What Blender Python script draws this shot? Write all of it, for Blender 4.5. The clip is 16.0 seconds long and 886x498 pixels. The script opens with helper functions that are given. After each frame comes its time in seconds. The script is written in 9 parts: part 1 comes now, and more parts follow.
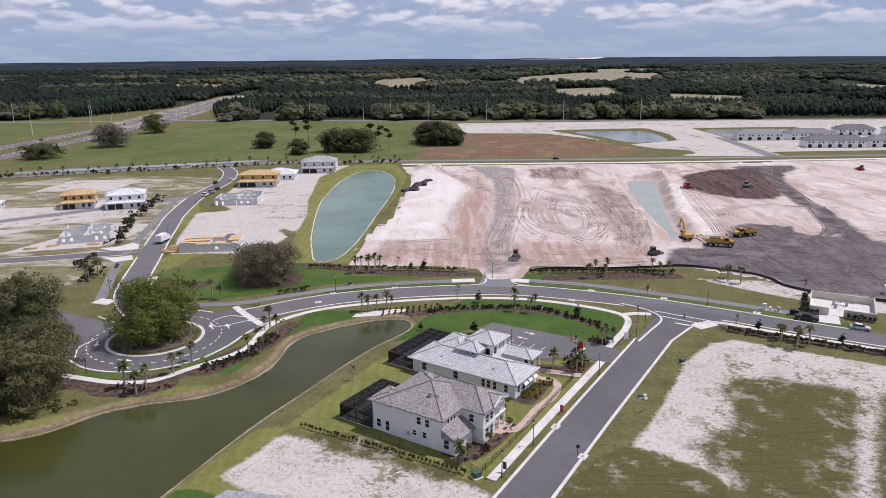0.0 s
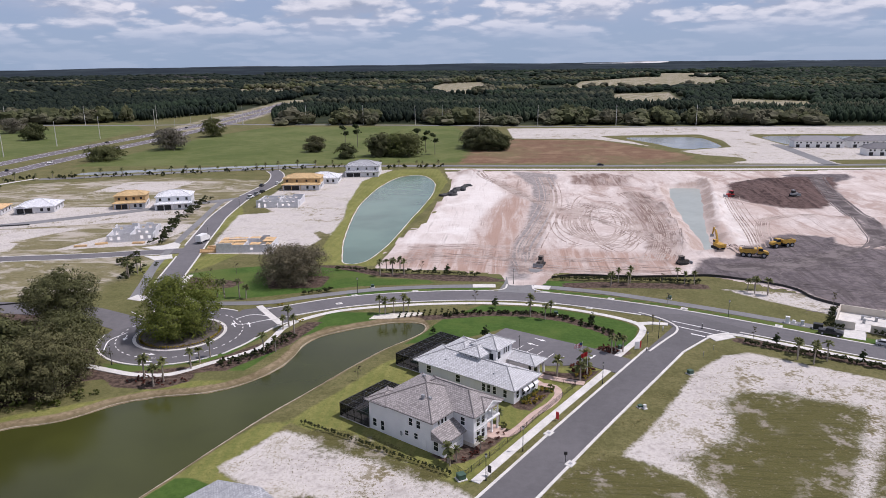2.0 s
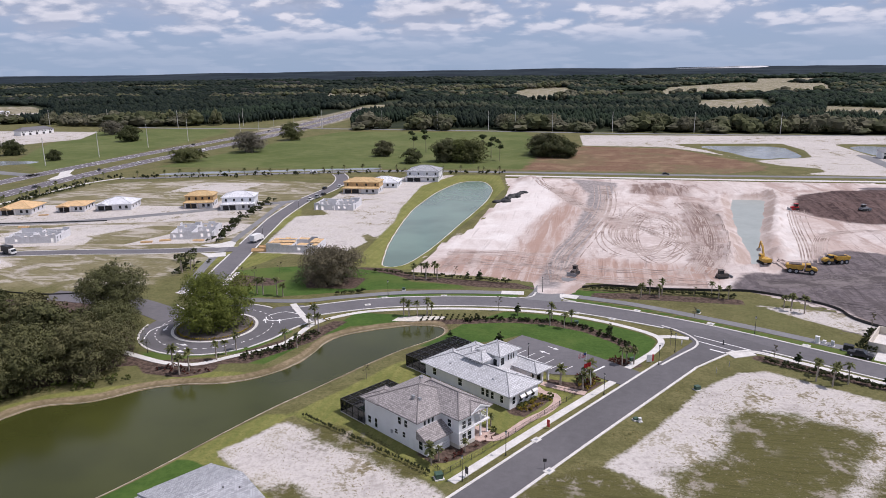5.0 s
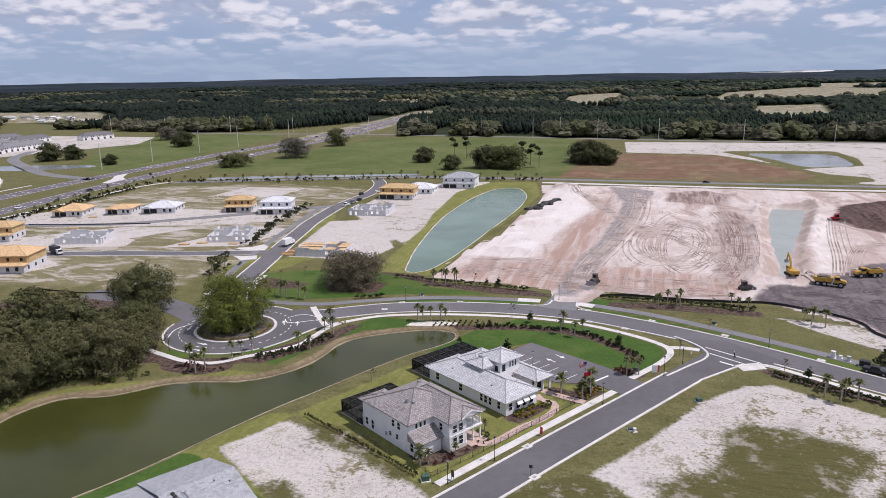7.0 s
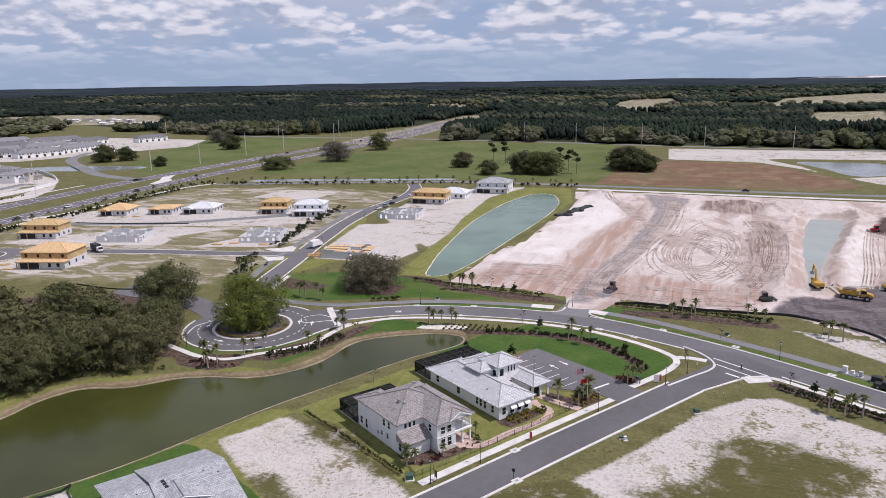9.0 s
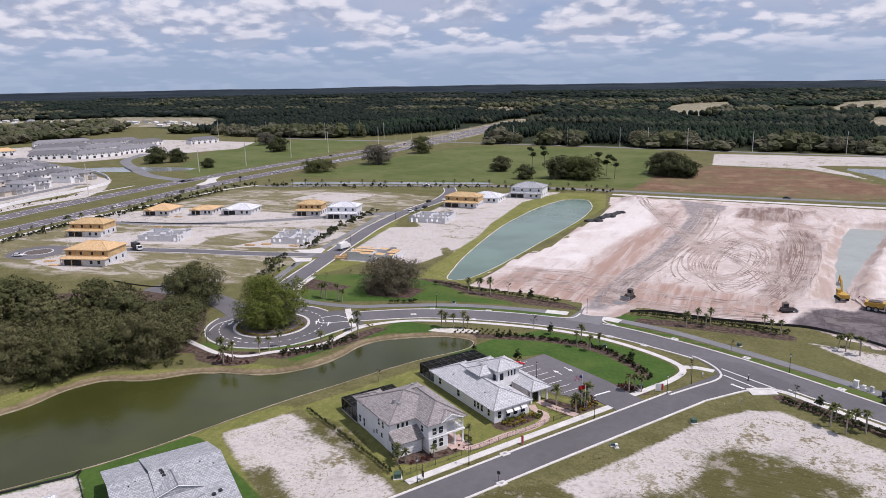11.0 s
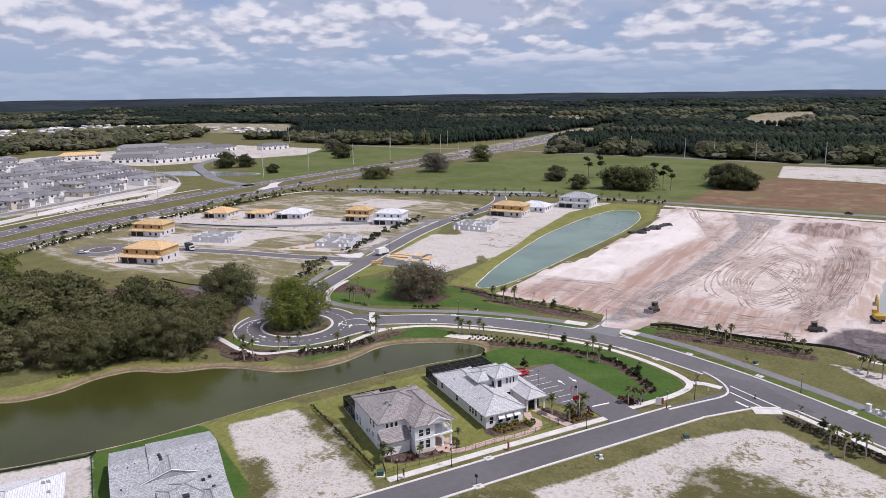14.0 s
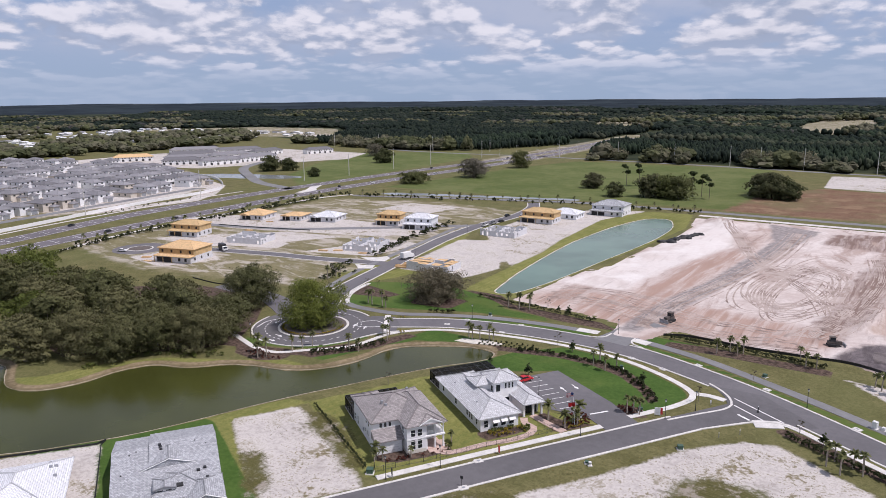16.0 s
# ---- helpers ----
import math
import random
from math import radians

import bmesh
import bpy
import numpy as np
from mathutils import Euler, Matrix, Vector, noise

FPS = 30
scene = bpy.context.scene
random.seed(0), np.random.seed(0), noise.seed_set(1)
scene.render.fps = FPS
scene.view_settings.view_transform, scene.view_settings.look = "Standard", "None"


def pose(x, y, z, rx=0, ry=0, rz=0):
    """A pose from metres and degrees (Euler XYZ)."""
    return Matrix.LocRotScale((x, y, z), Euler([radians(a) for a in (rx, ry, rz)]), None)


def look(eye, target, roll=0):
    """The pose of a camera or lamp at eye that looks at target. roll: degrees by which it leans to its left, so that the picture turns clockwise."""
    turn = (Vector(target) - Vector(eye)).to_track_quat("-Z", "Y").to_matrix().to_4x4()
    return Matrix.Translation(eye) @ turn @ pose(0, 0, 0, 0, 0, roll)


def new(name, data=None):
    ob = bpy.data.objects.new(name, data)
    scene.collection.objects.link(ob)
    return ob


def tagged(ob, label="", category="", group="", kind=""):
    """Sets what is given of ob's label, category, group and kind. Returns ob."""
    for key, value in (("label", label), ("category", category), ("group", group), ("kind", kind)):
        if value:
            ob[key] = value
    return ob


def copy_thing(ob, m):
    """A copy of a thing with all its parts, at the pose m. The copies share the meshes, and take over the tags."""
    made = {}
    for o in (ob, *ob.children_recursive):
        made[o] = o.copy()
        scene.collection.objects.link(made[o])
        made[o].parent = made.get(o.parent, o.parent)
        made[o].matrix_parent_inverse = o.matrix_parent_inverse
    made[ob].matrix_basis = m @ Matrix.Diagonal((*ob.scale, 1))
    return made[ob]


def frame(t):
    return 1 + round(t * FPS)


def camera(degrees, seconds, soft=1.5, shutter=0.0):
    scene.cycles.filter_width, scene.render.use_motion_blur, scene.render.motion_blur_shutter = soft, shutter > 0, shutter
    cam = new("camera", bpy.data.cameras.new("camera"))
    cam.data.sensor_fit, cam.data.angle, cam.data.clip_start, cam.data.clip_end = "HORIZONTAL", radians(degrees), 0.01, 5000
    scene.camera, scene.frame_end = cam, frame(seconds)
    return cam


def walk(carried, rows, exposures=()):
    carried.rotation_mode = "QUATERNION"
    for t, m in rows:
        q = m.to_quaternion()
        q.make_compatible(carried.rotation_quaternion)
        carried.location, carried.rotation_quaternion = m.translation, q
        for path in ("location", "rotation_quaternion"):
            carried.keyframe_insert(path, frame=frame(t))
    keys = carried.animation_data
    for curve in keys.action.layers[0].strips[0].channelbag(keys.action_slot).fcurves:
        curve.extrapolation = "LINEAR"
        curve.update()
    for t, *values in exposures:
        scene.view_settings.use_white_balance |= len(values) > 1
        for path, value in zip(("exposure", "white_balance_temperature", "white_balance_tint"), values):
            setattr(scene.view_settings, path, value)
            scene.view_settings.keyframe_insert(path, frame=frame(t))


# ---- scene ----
cam = camera(64.0, 16.0, soft=0.75)
PATH = [
    (0, (-0.191, -0.77, 66.48), (-0.209, 1.159, 65.953), -0.5),
    (0.5, (2.843, -1.259, 66.662), (2.781, 0.67, 66.137), -0.7),
    (1, (5.774, -1.736, 66.867), (5.67, 0.192, 66.347), -0.7),
    (1.5, (8.582, -2.218, 67.09), (8.436, -0.292, 66.573), -0.6),
    (2, (11.432, -2.694, 67.307), (11.247, -0.771, 66.793), -0.7),
    (2.5, (14.293, -3.138, 67.503), (14.067, -1.218, 66.992), -0.7),
    (3, (17.143, -3.51, 67.676), (16.877, -1.595, 67.167), -0.8),
    (3.5, (19.987, -3.764, 67.841), (19.681, -1.853, 67.335), -0.8),
    (4, (22.971, -3.96, 68.004), (22.626, -2.055, 67.5), -0.8),
    (6.5, (37.325, -4.429, 69.582), (36.793, -2.563, 69.094), -0.9),
    (7, (40.173, -4.379, 69.718), (39.607, -2.523, 69.235), -1.0),
    (7.5, (43.026, -4.155, 69.87), (42.426, -2.309, 69.389), -0.9),
    (8, (45.9, -3.875, 70.007), (45.267, -2.039, 69.529), -1.0),
    (8.5, (48.75, -3.585, 70.132), (48.082, -1.76, 69.659), -1.0),
    (9, (51.596, -3.317, 70.269), (50.895, -1.504, 69.8), -0.9),
    (11.5, (65.777, -1.585, 71.75), (64.911, 0.159, 71.293), -1.0),
    (12, (68.624, -1.104, 71.882), (67.726, 0.624, 71.429), -1.0),
    (12.5, (71.446, -0.519, 71.986), (70.518, 1.195, 71.537), -0.8),
    (13, (74.15, 0.179, 72.131), (73.192, 1.878, 71.688), -0.8),
    (13.5, (76.839, 0.933, 72.29), (75.852, 2.616, 71.85), -0.8),
    (14, (79.56, 1.702, 72.446), (78.544, 3.368, 72.009), -0.8),
    (14.5, (82.312, 2.534, 72.591), (81.265, 4.182, 72.158), -0.8),
    (15, (85.027, 3.409, 72.729), (83.951, 5.04, 72.301), -0.7),
    (15.5, (87.668, 4.312, 72.831), (86.563, 5.924, 72.407), -0.6),
    (16, (90.341, 5.28, 72.898), (89.209, 6.874, 72.477), -0.5),
]
walk(cam, [(t, look(eye, target, roll)) for t, eye, target, roll in PATH], exposures=[(0.0, -0.13, 6180, 20), (16.0, -0.11, 6180, 20)])

# ---- world, sun, exposure ----
SUN_AZ, SUN_EL = math.atan2(0.19, 0.98), radians(61)
scene.view_settings.exposure = 0.0
world = bpy.data.worlds.new("sky")
scene.world = world
world.use_nodes = True


class Nodes:
    """A short way to write node trees."""

    def __init__(self, tree):
        self.t = tree
        tree.nodes.clear()

    def n(self, kind, props=None, **ins):
        nd = self.t.nodes.new(kind)
        props = props or {}
        if "operation" in props:
            nd.operation = props["operation"]
        if "interpolation_type" in props:
            nd.interpolation_type = props["interpolation_type"]
        if "data_type" in props:
            nd.data_type, nd.blend_type = props["data_type"], props["blend_type"]
        if "attribute_name" in props:
            nd.attribute_name = props["attribute_name"]
        for k, v in ins.items():
            self.put(nd, k, v)
        return nd

    def put(self, nd, k, v):
        s = nd.inputs[int(k[1:])] if k[0] == "i" and k[1:].isdigit() else nd.inputs[k.replace("_", " ")]
        if isinstance(v, bpy.types.NodeSocket):
            self.t.links.new(v, s)
        elif isinstance(v, bpy.types.Node):
            self.t.links.new(v.outputs[0], s)
        else:
            s.default_value = v

    def math(self, op, a, b=0.0, c=0.0):
        return self.n("ShaderNodeMath", {"operation": op}, i0=a, i1=b, i2=c).outputs[0]

    def vmath(self, op, a, b=(0, 0, 0)):
        return self.n("ShaderNodeVectorMath", {"operation": op}, i0=a, i1=b).outputs[0]

    def noise(self, vec, scale, detail=4.0, rough=0.55, dist=0.0):
        return self.n("ShaderNodeTexNoise", Vector=vec, Scale=scale, Detail=detail, Roughness=rough, Distortion=dist).outputs[0]

    def step(self, x, lo, hi, a=0.0, b=1.0):
        return self.n("ShaderNodeMapRange", {"interpolation_type": "SMOOTHSTEP"}, i0=x, i1=lo, i2=hi, i3=a, i4=b).outputs[0]

    def mix(self, fac, a, b, mode="MIX"):
        nd = self.n("ShaderNodeMix", {"data_type": "RGBA", "blend_type": mode})
        self.put(nd, "i0", fac)
        for k, v in ((6, a), (7, b)):
            self.put(nd, "i%d" % k, v if isinstance(v, (bpy.types.NodeSocket, bpy.types.Node)) else (*v[:3], 1))
        return nd.outputs[2]


def build_sky():
    k = Nodes(world.node_tree)
    sky = k.n("ShaderNodeTexSky")
    sky.sky_type, sky.sun_disc, sky.sun_elevation, sky.sun_rotation = "NISHITA", False, SUN_EL, math.pi / 2 - SUN_AZ
    sky.altitude, sky.air_density, sky.dust_density, sky.ozone_density = 50.0, 1.0, 1.6, 1.4
    way = k.n("ShaderNodeTexCoord").outputs["Generated"]
    sep = k.n("ShaderNodeSeparateXYZ", Vector=way)
    z = k.math("MAXIMUM", sep.outputs[2], 0.0)
    # banks of cumulus: they shrink and crowd together towards the horizon
    az = k.math("ARCTAN2", sep.outputs[0], sep.outputs[1])
    el = k.math("LOGARITHM", k.math("ADD", z, 0.045), 2.718)
    at = k.n("ShaderNodeCombineXYZ", X=k.math("MULTIPLY", az, 6.0), Y=k.math("MULTIPLY", el, 1.9), Z=2.7).outputs[0]

    def puffs(vec, scale):
        v = k.n("ShaderNodeTexVoronoi", Vector=vec, Scale=scale)
        v.feature = "SMOOTH_F1"
        v.inputs["Smoothness"].default_value = 0.35
        return k.math("SUBTRACT", 1.0, v.outputs["Distance"])

    def billow(vec):
        warp = k.vmath("ADD", vec, k.vmath("MULTIPLY", k.n("ShaderNodeTexNoise", Vector=vec, Scale=5.0, Detail=5.0).outputs["Color"], (0.16, 0.13, 0.0)))
        bank = k.noise(vec, 1.15, 3.0, 0.5)
        heap = k.math("ADD", k.math("MULTIPLY", puffs(warp, 2.7), 0.34), k.math("ADD", k.math("MULTIPLY", puffs(warp, 6.5), 0.22), k.math("MULTIPLY", k.noise(warp, 8.0, 7.0, 0.62), 0.30)))
        return k.math("ADD", k.math("MULTIPLY", bank, 0.58), k.math("MULTIPLY", heap, 0.50))
    here, above = billow(at), billow(k.vmath("ADD", at, (0.03, 0.17, 0.0)))
    cover = k.step(here, 0.435, 0.53)
    cover = k.math("MULTIPLY", k.math("MULTIPLY", cover, k.step(z, 0.018, 0.05, 0.25, 1.0)), k.step(z, 0.25, 0.6, 1.0, 0.3))
    # sunlit tops, grey undersides
    lit = k.step(k.math("SUBTRACT", here, above), -0.06, 0.085)
    thick = k.step(here, 0.56, 0.68)
    tone = k.mix(lit, (5.0, 5.9, 7.3), (10.6, 10.7, 11.0))
    tone = k.mix(k.math("MULTIPLY", thick, k.math("SUBTRACT", 0.80, k.math("MULTIPLY", lit, 0.55))), tone, (4.2, 5.0, 6.2))
    tone = k.mix(k.step(z, 0.02, 0.075, 0.65, 0.0), tone, (6.1, 7.3, 8.9))
    low = k.step(z, 0.0, 0.10)
    base = k.mix(k.step(z, 0.12, 0.5, 0.85, 0.0), sky.outputs[0], k.mix(low, (5.0, 6.6, 8.5), (4.4, 5.9, 8.3)))
    veil = k.math("MULTIPLY", k.step(k.noise(at, 0.55, 6.0, 0.6), 0.38, 0.62), 0.75)
    base = k.mix(k.math("MULTIPLY", veil, k.step(z, 0.03, 0.10)), base, (6.7, 7.3, 8.4))
    out = k.mix(cover, base, tone)
    bg = k.n("ShaderNodeBackground", Color=out, Strength=0.077)
    k.n("ShaderNodeOutputWorld", Surface=bg.outputs[0])


build_sky()
sun = new("sun", bpy.data.lights.new("sun", "SUN"))
sun.data.energy, sun.data.angle, sun.data.color = 3.75, radians(0.6), (1.0, 0.95, 0.88)
sun_way = Vector((math.cos(SUN_AZ) * math.cos(SUN_EL), math.sin(SUN_AZ) * math.cos(SUN_EL), math.sin(SUN_EL)))
sun.matrix_world = look(sun_way * 400, (0, 0, 0))

# ---- materials ----
MATS = {}


def material(name, build, rough=0.8, metal=0.0, spec=0.5):
    """build(k, place) gives colour, and optionally bump height, roughness."""
    m = bpy.data.materials.new(name)
    m.use_nodes = True
    k = Nodes(m.node_tree)
    place = k.n("ShaderNodeTexCoord").outputs["Object"]
    got = build(k, place)
    col, bump, rg = (list(got) + [None, None])[:3] if isinstance(got, (tuple, list)) and not isinstance(got[0], float) else (got, None, None)
    b = k.n("ShaderNodeBsdfPrincipled", Roughness=rough, Metallic=metal)
    k.put(b, "Base_Color", col if isinstance(col, bpy.types.NodeSocket) else (*col, 1))
    b.inputs["Specular IOR Level"].default_value = spec
    if rg is not None:
        k.put(b, "Roughness", rg)
    if bump is not None:
        k.put(b, "Normal", k.n("ShaderNodeBump", Height=bump, Strength=0.6, Distance=0.05).outputs[0])
    k.n("ShaderNodeOutputMaterial", Surface=b.outputs[0])
    MATS[name] = m
    return m


def worn(c, scale=1.0, amount=0.2, fine=6.0, bump=True):
    """A colour with blotches and grain."""
    def f(k, p):
        a, b = k.noise(p, scale, 5.0, 0.6), k.noise(p, scale * fine, 4.0, 0.6)
        s = k.math("ADD", k.math("MULTIPLY", a, 0.6), k.math("MULTIPLY", b, 0.4))
        t = k.step(s, 0.3, 0.7)
        lo, hi = [v * (1 - amount) for v in c], [min(1, v * (1 + amount)) for v in c]
        return [k.mix(t, lo, hi), b if bump else None]
    return f


def plain(name, c, rough=0.6, metal=0.0, amount=0.12, scale=1.0):
    return material(name, worn(c, scale, amount), rough, metal)


def asphalt(c):
    def f(k, p):
        big, mid, fine = k.noise(p, 0.05, 4.0), k.noise(p, 0.6, 5.0, 0.65), k.noise(p, 30.0, 2.0)
        s = k.math("ADD", k.math("MULTIPLY", big, 0.5), k.math("ADD", k.math("MULTIPLY", mid, 0.35), k.math("MULTIPLY", fine, 0.15)))
        return [k.mix(k.step(s, 0.35, 0.65), [v * 0.86 for v in c], [v * 1.16 for v in c]), fine]
    return f


material("asphalt", asphalt((0.148, 0.142, 0.150)), 0.9, spec=0.3)
material("asphalt_dark", asphalt((0.128, 0.123, 0.129)), 0.9, spec=0.3)
material("asphalt_path", asphalt((0.20, 0.20, 0.205)), 0.9, spec=0.3)
material("asphalt_highway", asphalt((0.150, 0.137, 0.150)), 0.9, spec=0.3)
material("concrete", worn((0.62, 0.60, 0.57), 0.4, 0.16), 0.85)
material("paver", worn((0.50, 0.37, 0.32), 0.8, 0.2), 0.85)
material("paint_white", worn((0.78, 0.78, 0.77), 1.5, 0.15), 0.7)
material("stucco_grey", worn((0.75, 0.75, 0.765), 0.5, 0.06, 12), 0.9)
material("stucco_white", worn((0.80, 0.80, 0.80), 0.5, 0.05, 12), 0.9)
material("stucco_beige", worn((0.58, 0.53, 0.46), 0.5, 0.08, 12), 0.9)
material("concrete_block", worn((0.62, 0.62, 0.64), 1.2, 0.16), 0.9)
material("plywood", worn((0.53, 0.37, 0.185), 0.7, 0.28), 0.8)
material("lumber", worn((0.62, 0.42, 0.22), 1.0, 0.25), 0.8)
material("wrap_white", worn((0.78, 0.80, 0.83), 0.4, 0.08), 0.5)
material("glass_dark", lambda k, p: [(0.02, 0.025, 0.03)], 0.08)
material("metal_black", worn((0.02, 0.02, 0.022), 2.0, 0.2), 0.45)
material("metal_grey", worn((0.35, 0.36, 0.38), 2.0, 0.2), 0.5, 0.3)
material("galvanised", worn((0.55, 0.56, 0.58), 2.0, 0.15), 0.5, 0.2)
material("red", worn((0.50, 0.025, 0.03), 2.0, 0.15), 0.45)
material("flag_cloth", lambda k, p: [k.mix(k.step(k.math("SINE", k.math("MULTIPLY", k.n("ShaderNodeSeparateXYZ", Vector=p).outputs[2], 30.0)), -0.1, 0.1), (0.55, 0.06, 0.08), (0.75, 0.75, 0.78))], 0.8)
material("machine_yellow", worn((0.52, 0.31, 0.05), 1.2, 0.3), 0.55)
material("rubber", worn((0.025, 0.025, 0.027), 2.0, 0.3), 0.9)
material("dirt_dark", worn((0.12, 0.10, 0.09), 0.8, 0.3), 0.95)
material("bark", worn((0.20, 0.17, 0.14), 3.0, 0.3), 0.95)
material("bark_palm", worn((0.36, 0.31, 0.26), 5.0, 0.3), 0.95)
material("plastic_green", worn((0.05, 0.10, 0.07), 2.0, 0.2), 0.6)
material("plastic_white", worn((0.75, 0.75, 0.75), 2.0, 0.1), 0.5)
material("void", worn((0.03, 0.03, 0.032), 1.0, 0.2), 0.9)
material("tarp", worn((0.02, 0.02, 0.022), 2.5, 0.4), 0.6)
material("sand_edge", worn((0.36, 0.31, 0.235), 0.5, 0.4), 0.95)
material("stone_pale", worn((0.62, 0.59, 0.52), 1.0, 0.2), 0.9)


def leaves(c, hue=0.25, spread=0.45, other=None):
    """Leaf colour: light and dark sprays, drifting in clumps towards a second tone."""
    def f(k, p):
        r = k.n("ShaderNodeNewGeometry").outputs["Random Per Island"]
        o = k.n("ShaderNodeObjectInfo").outputs["Random"]
        big, mid = k.noise(p, 0.16, 3.0), k.noise(p, 0.9, 3.0)
        s = k.math("ADD", k.math("MULTIPLY", r, 0.28), k.math("ADD", k.math("MULTIPLY", big, 0.3), k.math("ADD", k.math("MULTIPLY", mid, 0.3), k.math("MULTIPLY", o, 0.12))))
        lo = [c[0] * (1 - spread), c[1] * (1 - spread), c[2] * (1 - spread * 0.9)]
        hi = [c[0] * (1 + spread + hue), c[1] * (1 + spread), c[2] * (1 + spread * 0.7)]
        col = k.mix(k.step(s, 0.25, 0.75), lo, hi)
        if other:
            t = k.step(k.math("ADD", k.math("MULTIPLY", o, 0.5), k.math("MULTIPLY", big, 0.5)), 0.4, 0.68)
            col = k.mix(k.math("MULTIPLY", t, 0.8), col, k.mix(k.step(s, 0.25, 0.75), [v * 0.7 for v in other], [v * 1.35 for v in other]))
        return [col]
    return f


def leafy(name, build, rough=0.75, spec=0.2, through_light=0.32):
    """Leaves that also let light through from behind."""
    m = material(name, build, rough, spec=spec)
    t = m.node_tree
    body = [n for n in t.nodes if n.type == "BSDF_PRINCIPLED"][0]
    out = [n for n in t.nodes if n.type == "OUTPUT_MATERIAL"][0]
    back, both = t.nodes.new("ShaderNodeBsdfTranslucent"), t.nodes.new("ShaderNodeMixShader")
    link = body.inputs["Base Color"].links[0]
    t.links.new(link.from_socket, back.inputs["Color"])
    both.inputs[0].default_value = through_light
    t.links.new(body.outputs[0], both.inputs[1])
    t.links.new(back.outputs[0], both.inputs[2])
    t.links.new(both.outputs[0], out.inputs["Surface"])
    return m


leafy("leaf_oak", leaves((0.098, 0.106, 0.044), 0.06, 0.34, (0.122, 0.116, 0.055)), 0.75, 0.2, 0.14)
leafy("leaf_oak_grey", leaves((0.160, 0.146, 0.098), 0.08, 0.35, (0.140, 0.132, 0.078)))
leafy("leaf_moss", leaves((0.150, 0.142, 0.112), 0.04, 0.25, (0.090, 0.092, 0.060)))
leafy("leaf_green", leaves((0.118, 0.150, 0.036), 0.12, 0.36, (0.092, 0.098, 0.044)))
leafy("leaf_island", leaves((0.130, 0.165, 0.032), 0.14, 0.40, (0.108, 0.106, 0.054)), 0.75, 0.2, 0.22)
leafy("leaf_edge", leaves((0.108, 0.114, 0.058), 0.05, 0.30, (0.146, 0.138, 0.090)))
leafy("leaf_dark_oak", leaves((0.080, 0.094, 0.040), 0.06, 0.35, (0.098, 0.096, 0.052)))
leafy("leaf_dark", leaves((0.045, 0.070, 0.028)))
leafy("leaf_palm", leaves((0.11, 0.135, 0.05)), 0.6, 0.3)
leafy("leaf_shrub", leaves((0.045, 0.060, 0.025)))
leafy("leaf_yellow", leaves((0.28, 0.24, 0.04)))
leafy("leaf_red", leaves((0.12, 0.045, 0.035)))
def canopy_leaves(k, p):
    """Woodland in stands: pine darkened for cloud shade, greener pine, olive hardwood and a few leafless grey ones."""
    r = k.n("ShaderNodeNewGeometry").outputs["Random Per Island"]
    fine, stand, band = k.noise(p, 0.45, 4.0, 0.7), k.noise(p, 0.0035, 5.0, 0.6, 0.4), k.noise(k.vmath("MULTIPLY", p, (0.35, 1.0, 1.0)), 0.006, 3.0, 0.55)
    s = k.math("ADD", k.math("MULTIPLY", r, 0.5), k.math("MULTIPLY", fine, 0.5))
    # pine tones: cloud shade and distance haze put into their dark, bluish colour
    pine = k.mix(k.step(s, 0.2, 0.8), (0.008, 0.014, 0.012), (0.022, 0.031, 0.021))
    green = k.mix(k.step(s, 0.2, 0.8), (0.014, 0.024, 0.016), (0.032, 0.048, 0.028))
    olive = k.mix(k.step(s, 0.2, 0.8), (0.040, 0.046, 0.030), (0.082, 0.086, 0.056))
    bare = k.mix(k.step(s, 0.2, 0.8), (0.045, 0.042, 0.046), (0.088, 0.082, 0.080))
    # painted cloud shade: more dark pine and less olive towards -x
    shade_lean = k.math("MULTIPLY", k.n("ShaderNodeSeparateXYZ", Vector=p).outputs[0], 0.00011)
    col = k.mix(k.step(k.math("ADD", stand, shade_lean), 0.45, 0.58), pine, green)
    col = k.mix(k.math("MULTIPLY", k.step(band, 0.56, 0.64, 0, 0.85), k.step(shade_lean, -0.12, 0.0, 0.25, 1.0)), col, olive)
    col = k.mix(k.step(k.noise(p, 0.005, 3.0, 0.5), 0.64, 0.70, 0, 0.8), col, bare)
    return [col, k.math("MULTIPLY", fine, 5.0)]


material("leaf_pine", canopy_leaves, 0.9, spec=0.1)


def oak_canopy(k, p):
    r = k.n("ShaderNodeNewGeometry").outputs["Random Per Island"]
    fine = k.noise(p, 0.6, 5.0, 0.7)
    s = k.math("ADD", k.math("MULTIPLY", r, 0.5), k.math("MULTIPLY", fine, 0.5))
    tone = k.noise(p, 0.02, 4.0, 0.6)
    oak = k.mix(k.step(s, 0.2, 0.8), (0.044, 0.052, 0.026), (0.098, 0.104, 0.050))
    pale = k.mix(k.step(s, 0.2, 0.8), (0.066, 0.065, 0.043), (0.135, 0.128, 0.088))
    return [k.mix(k.step(tone, 0.42, 0.60), oak, pale), k.math("MULTIPLY", fine, 8.0)]


material("leaf_oak_far", oak_canopy, 0.9, spec=0.1)


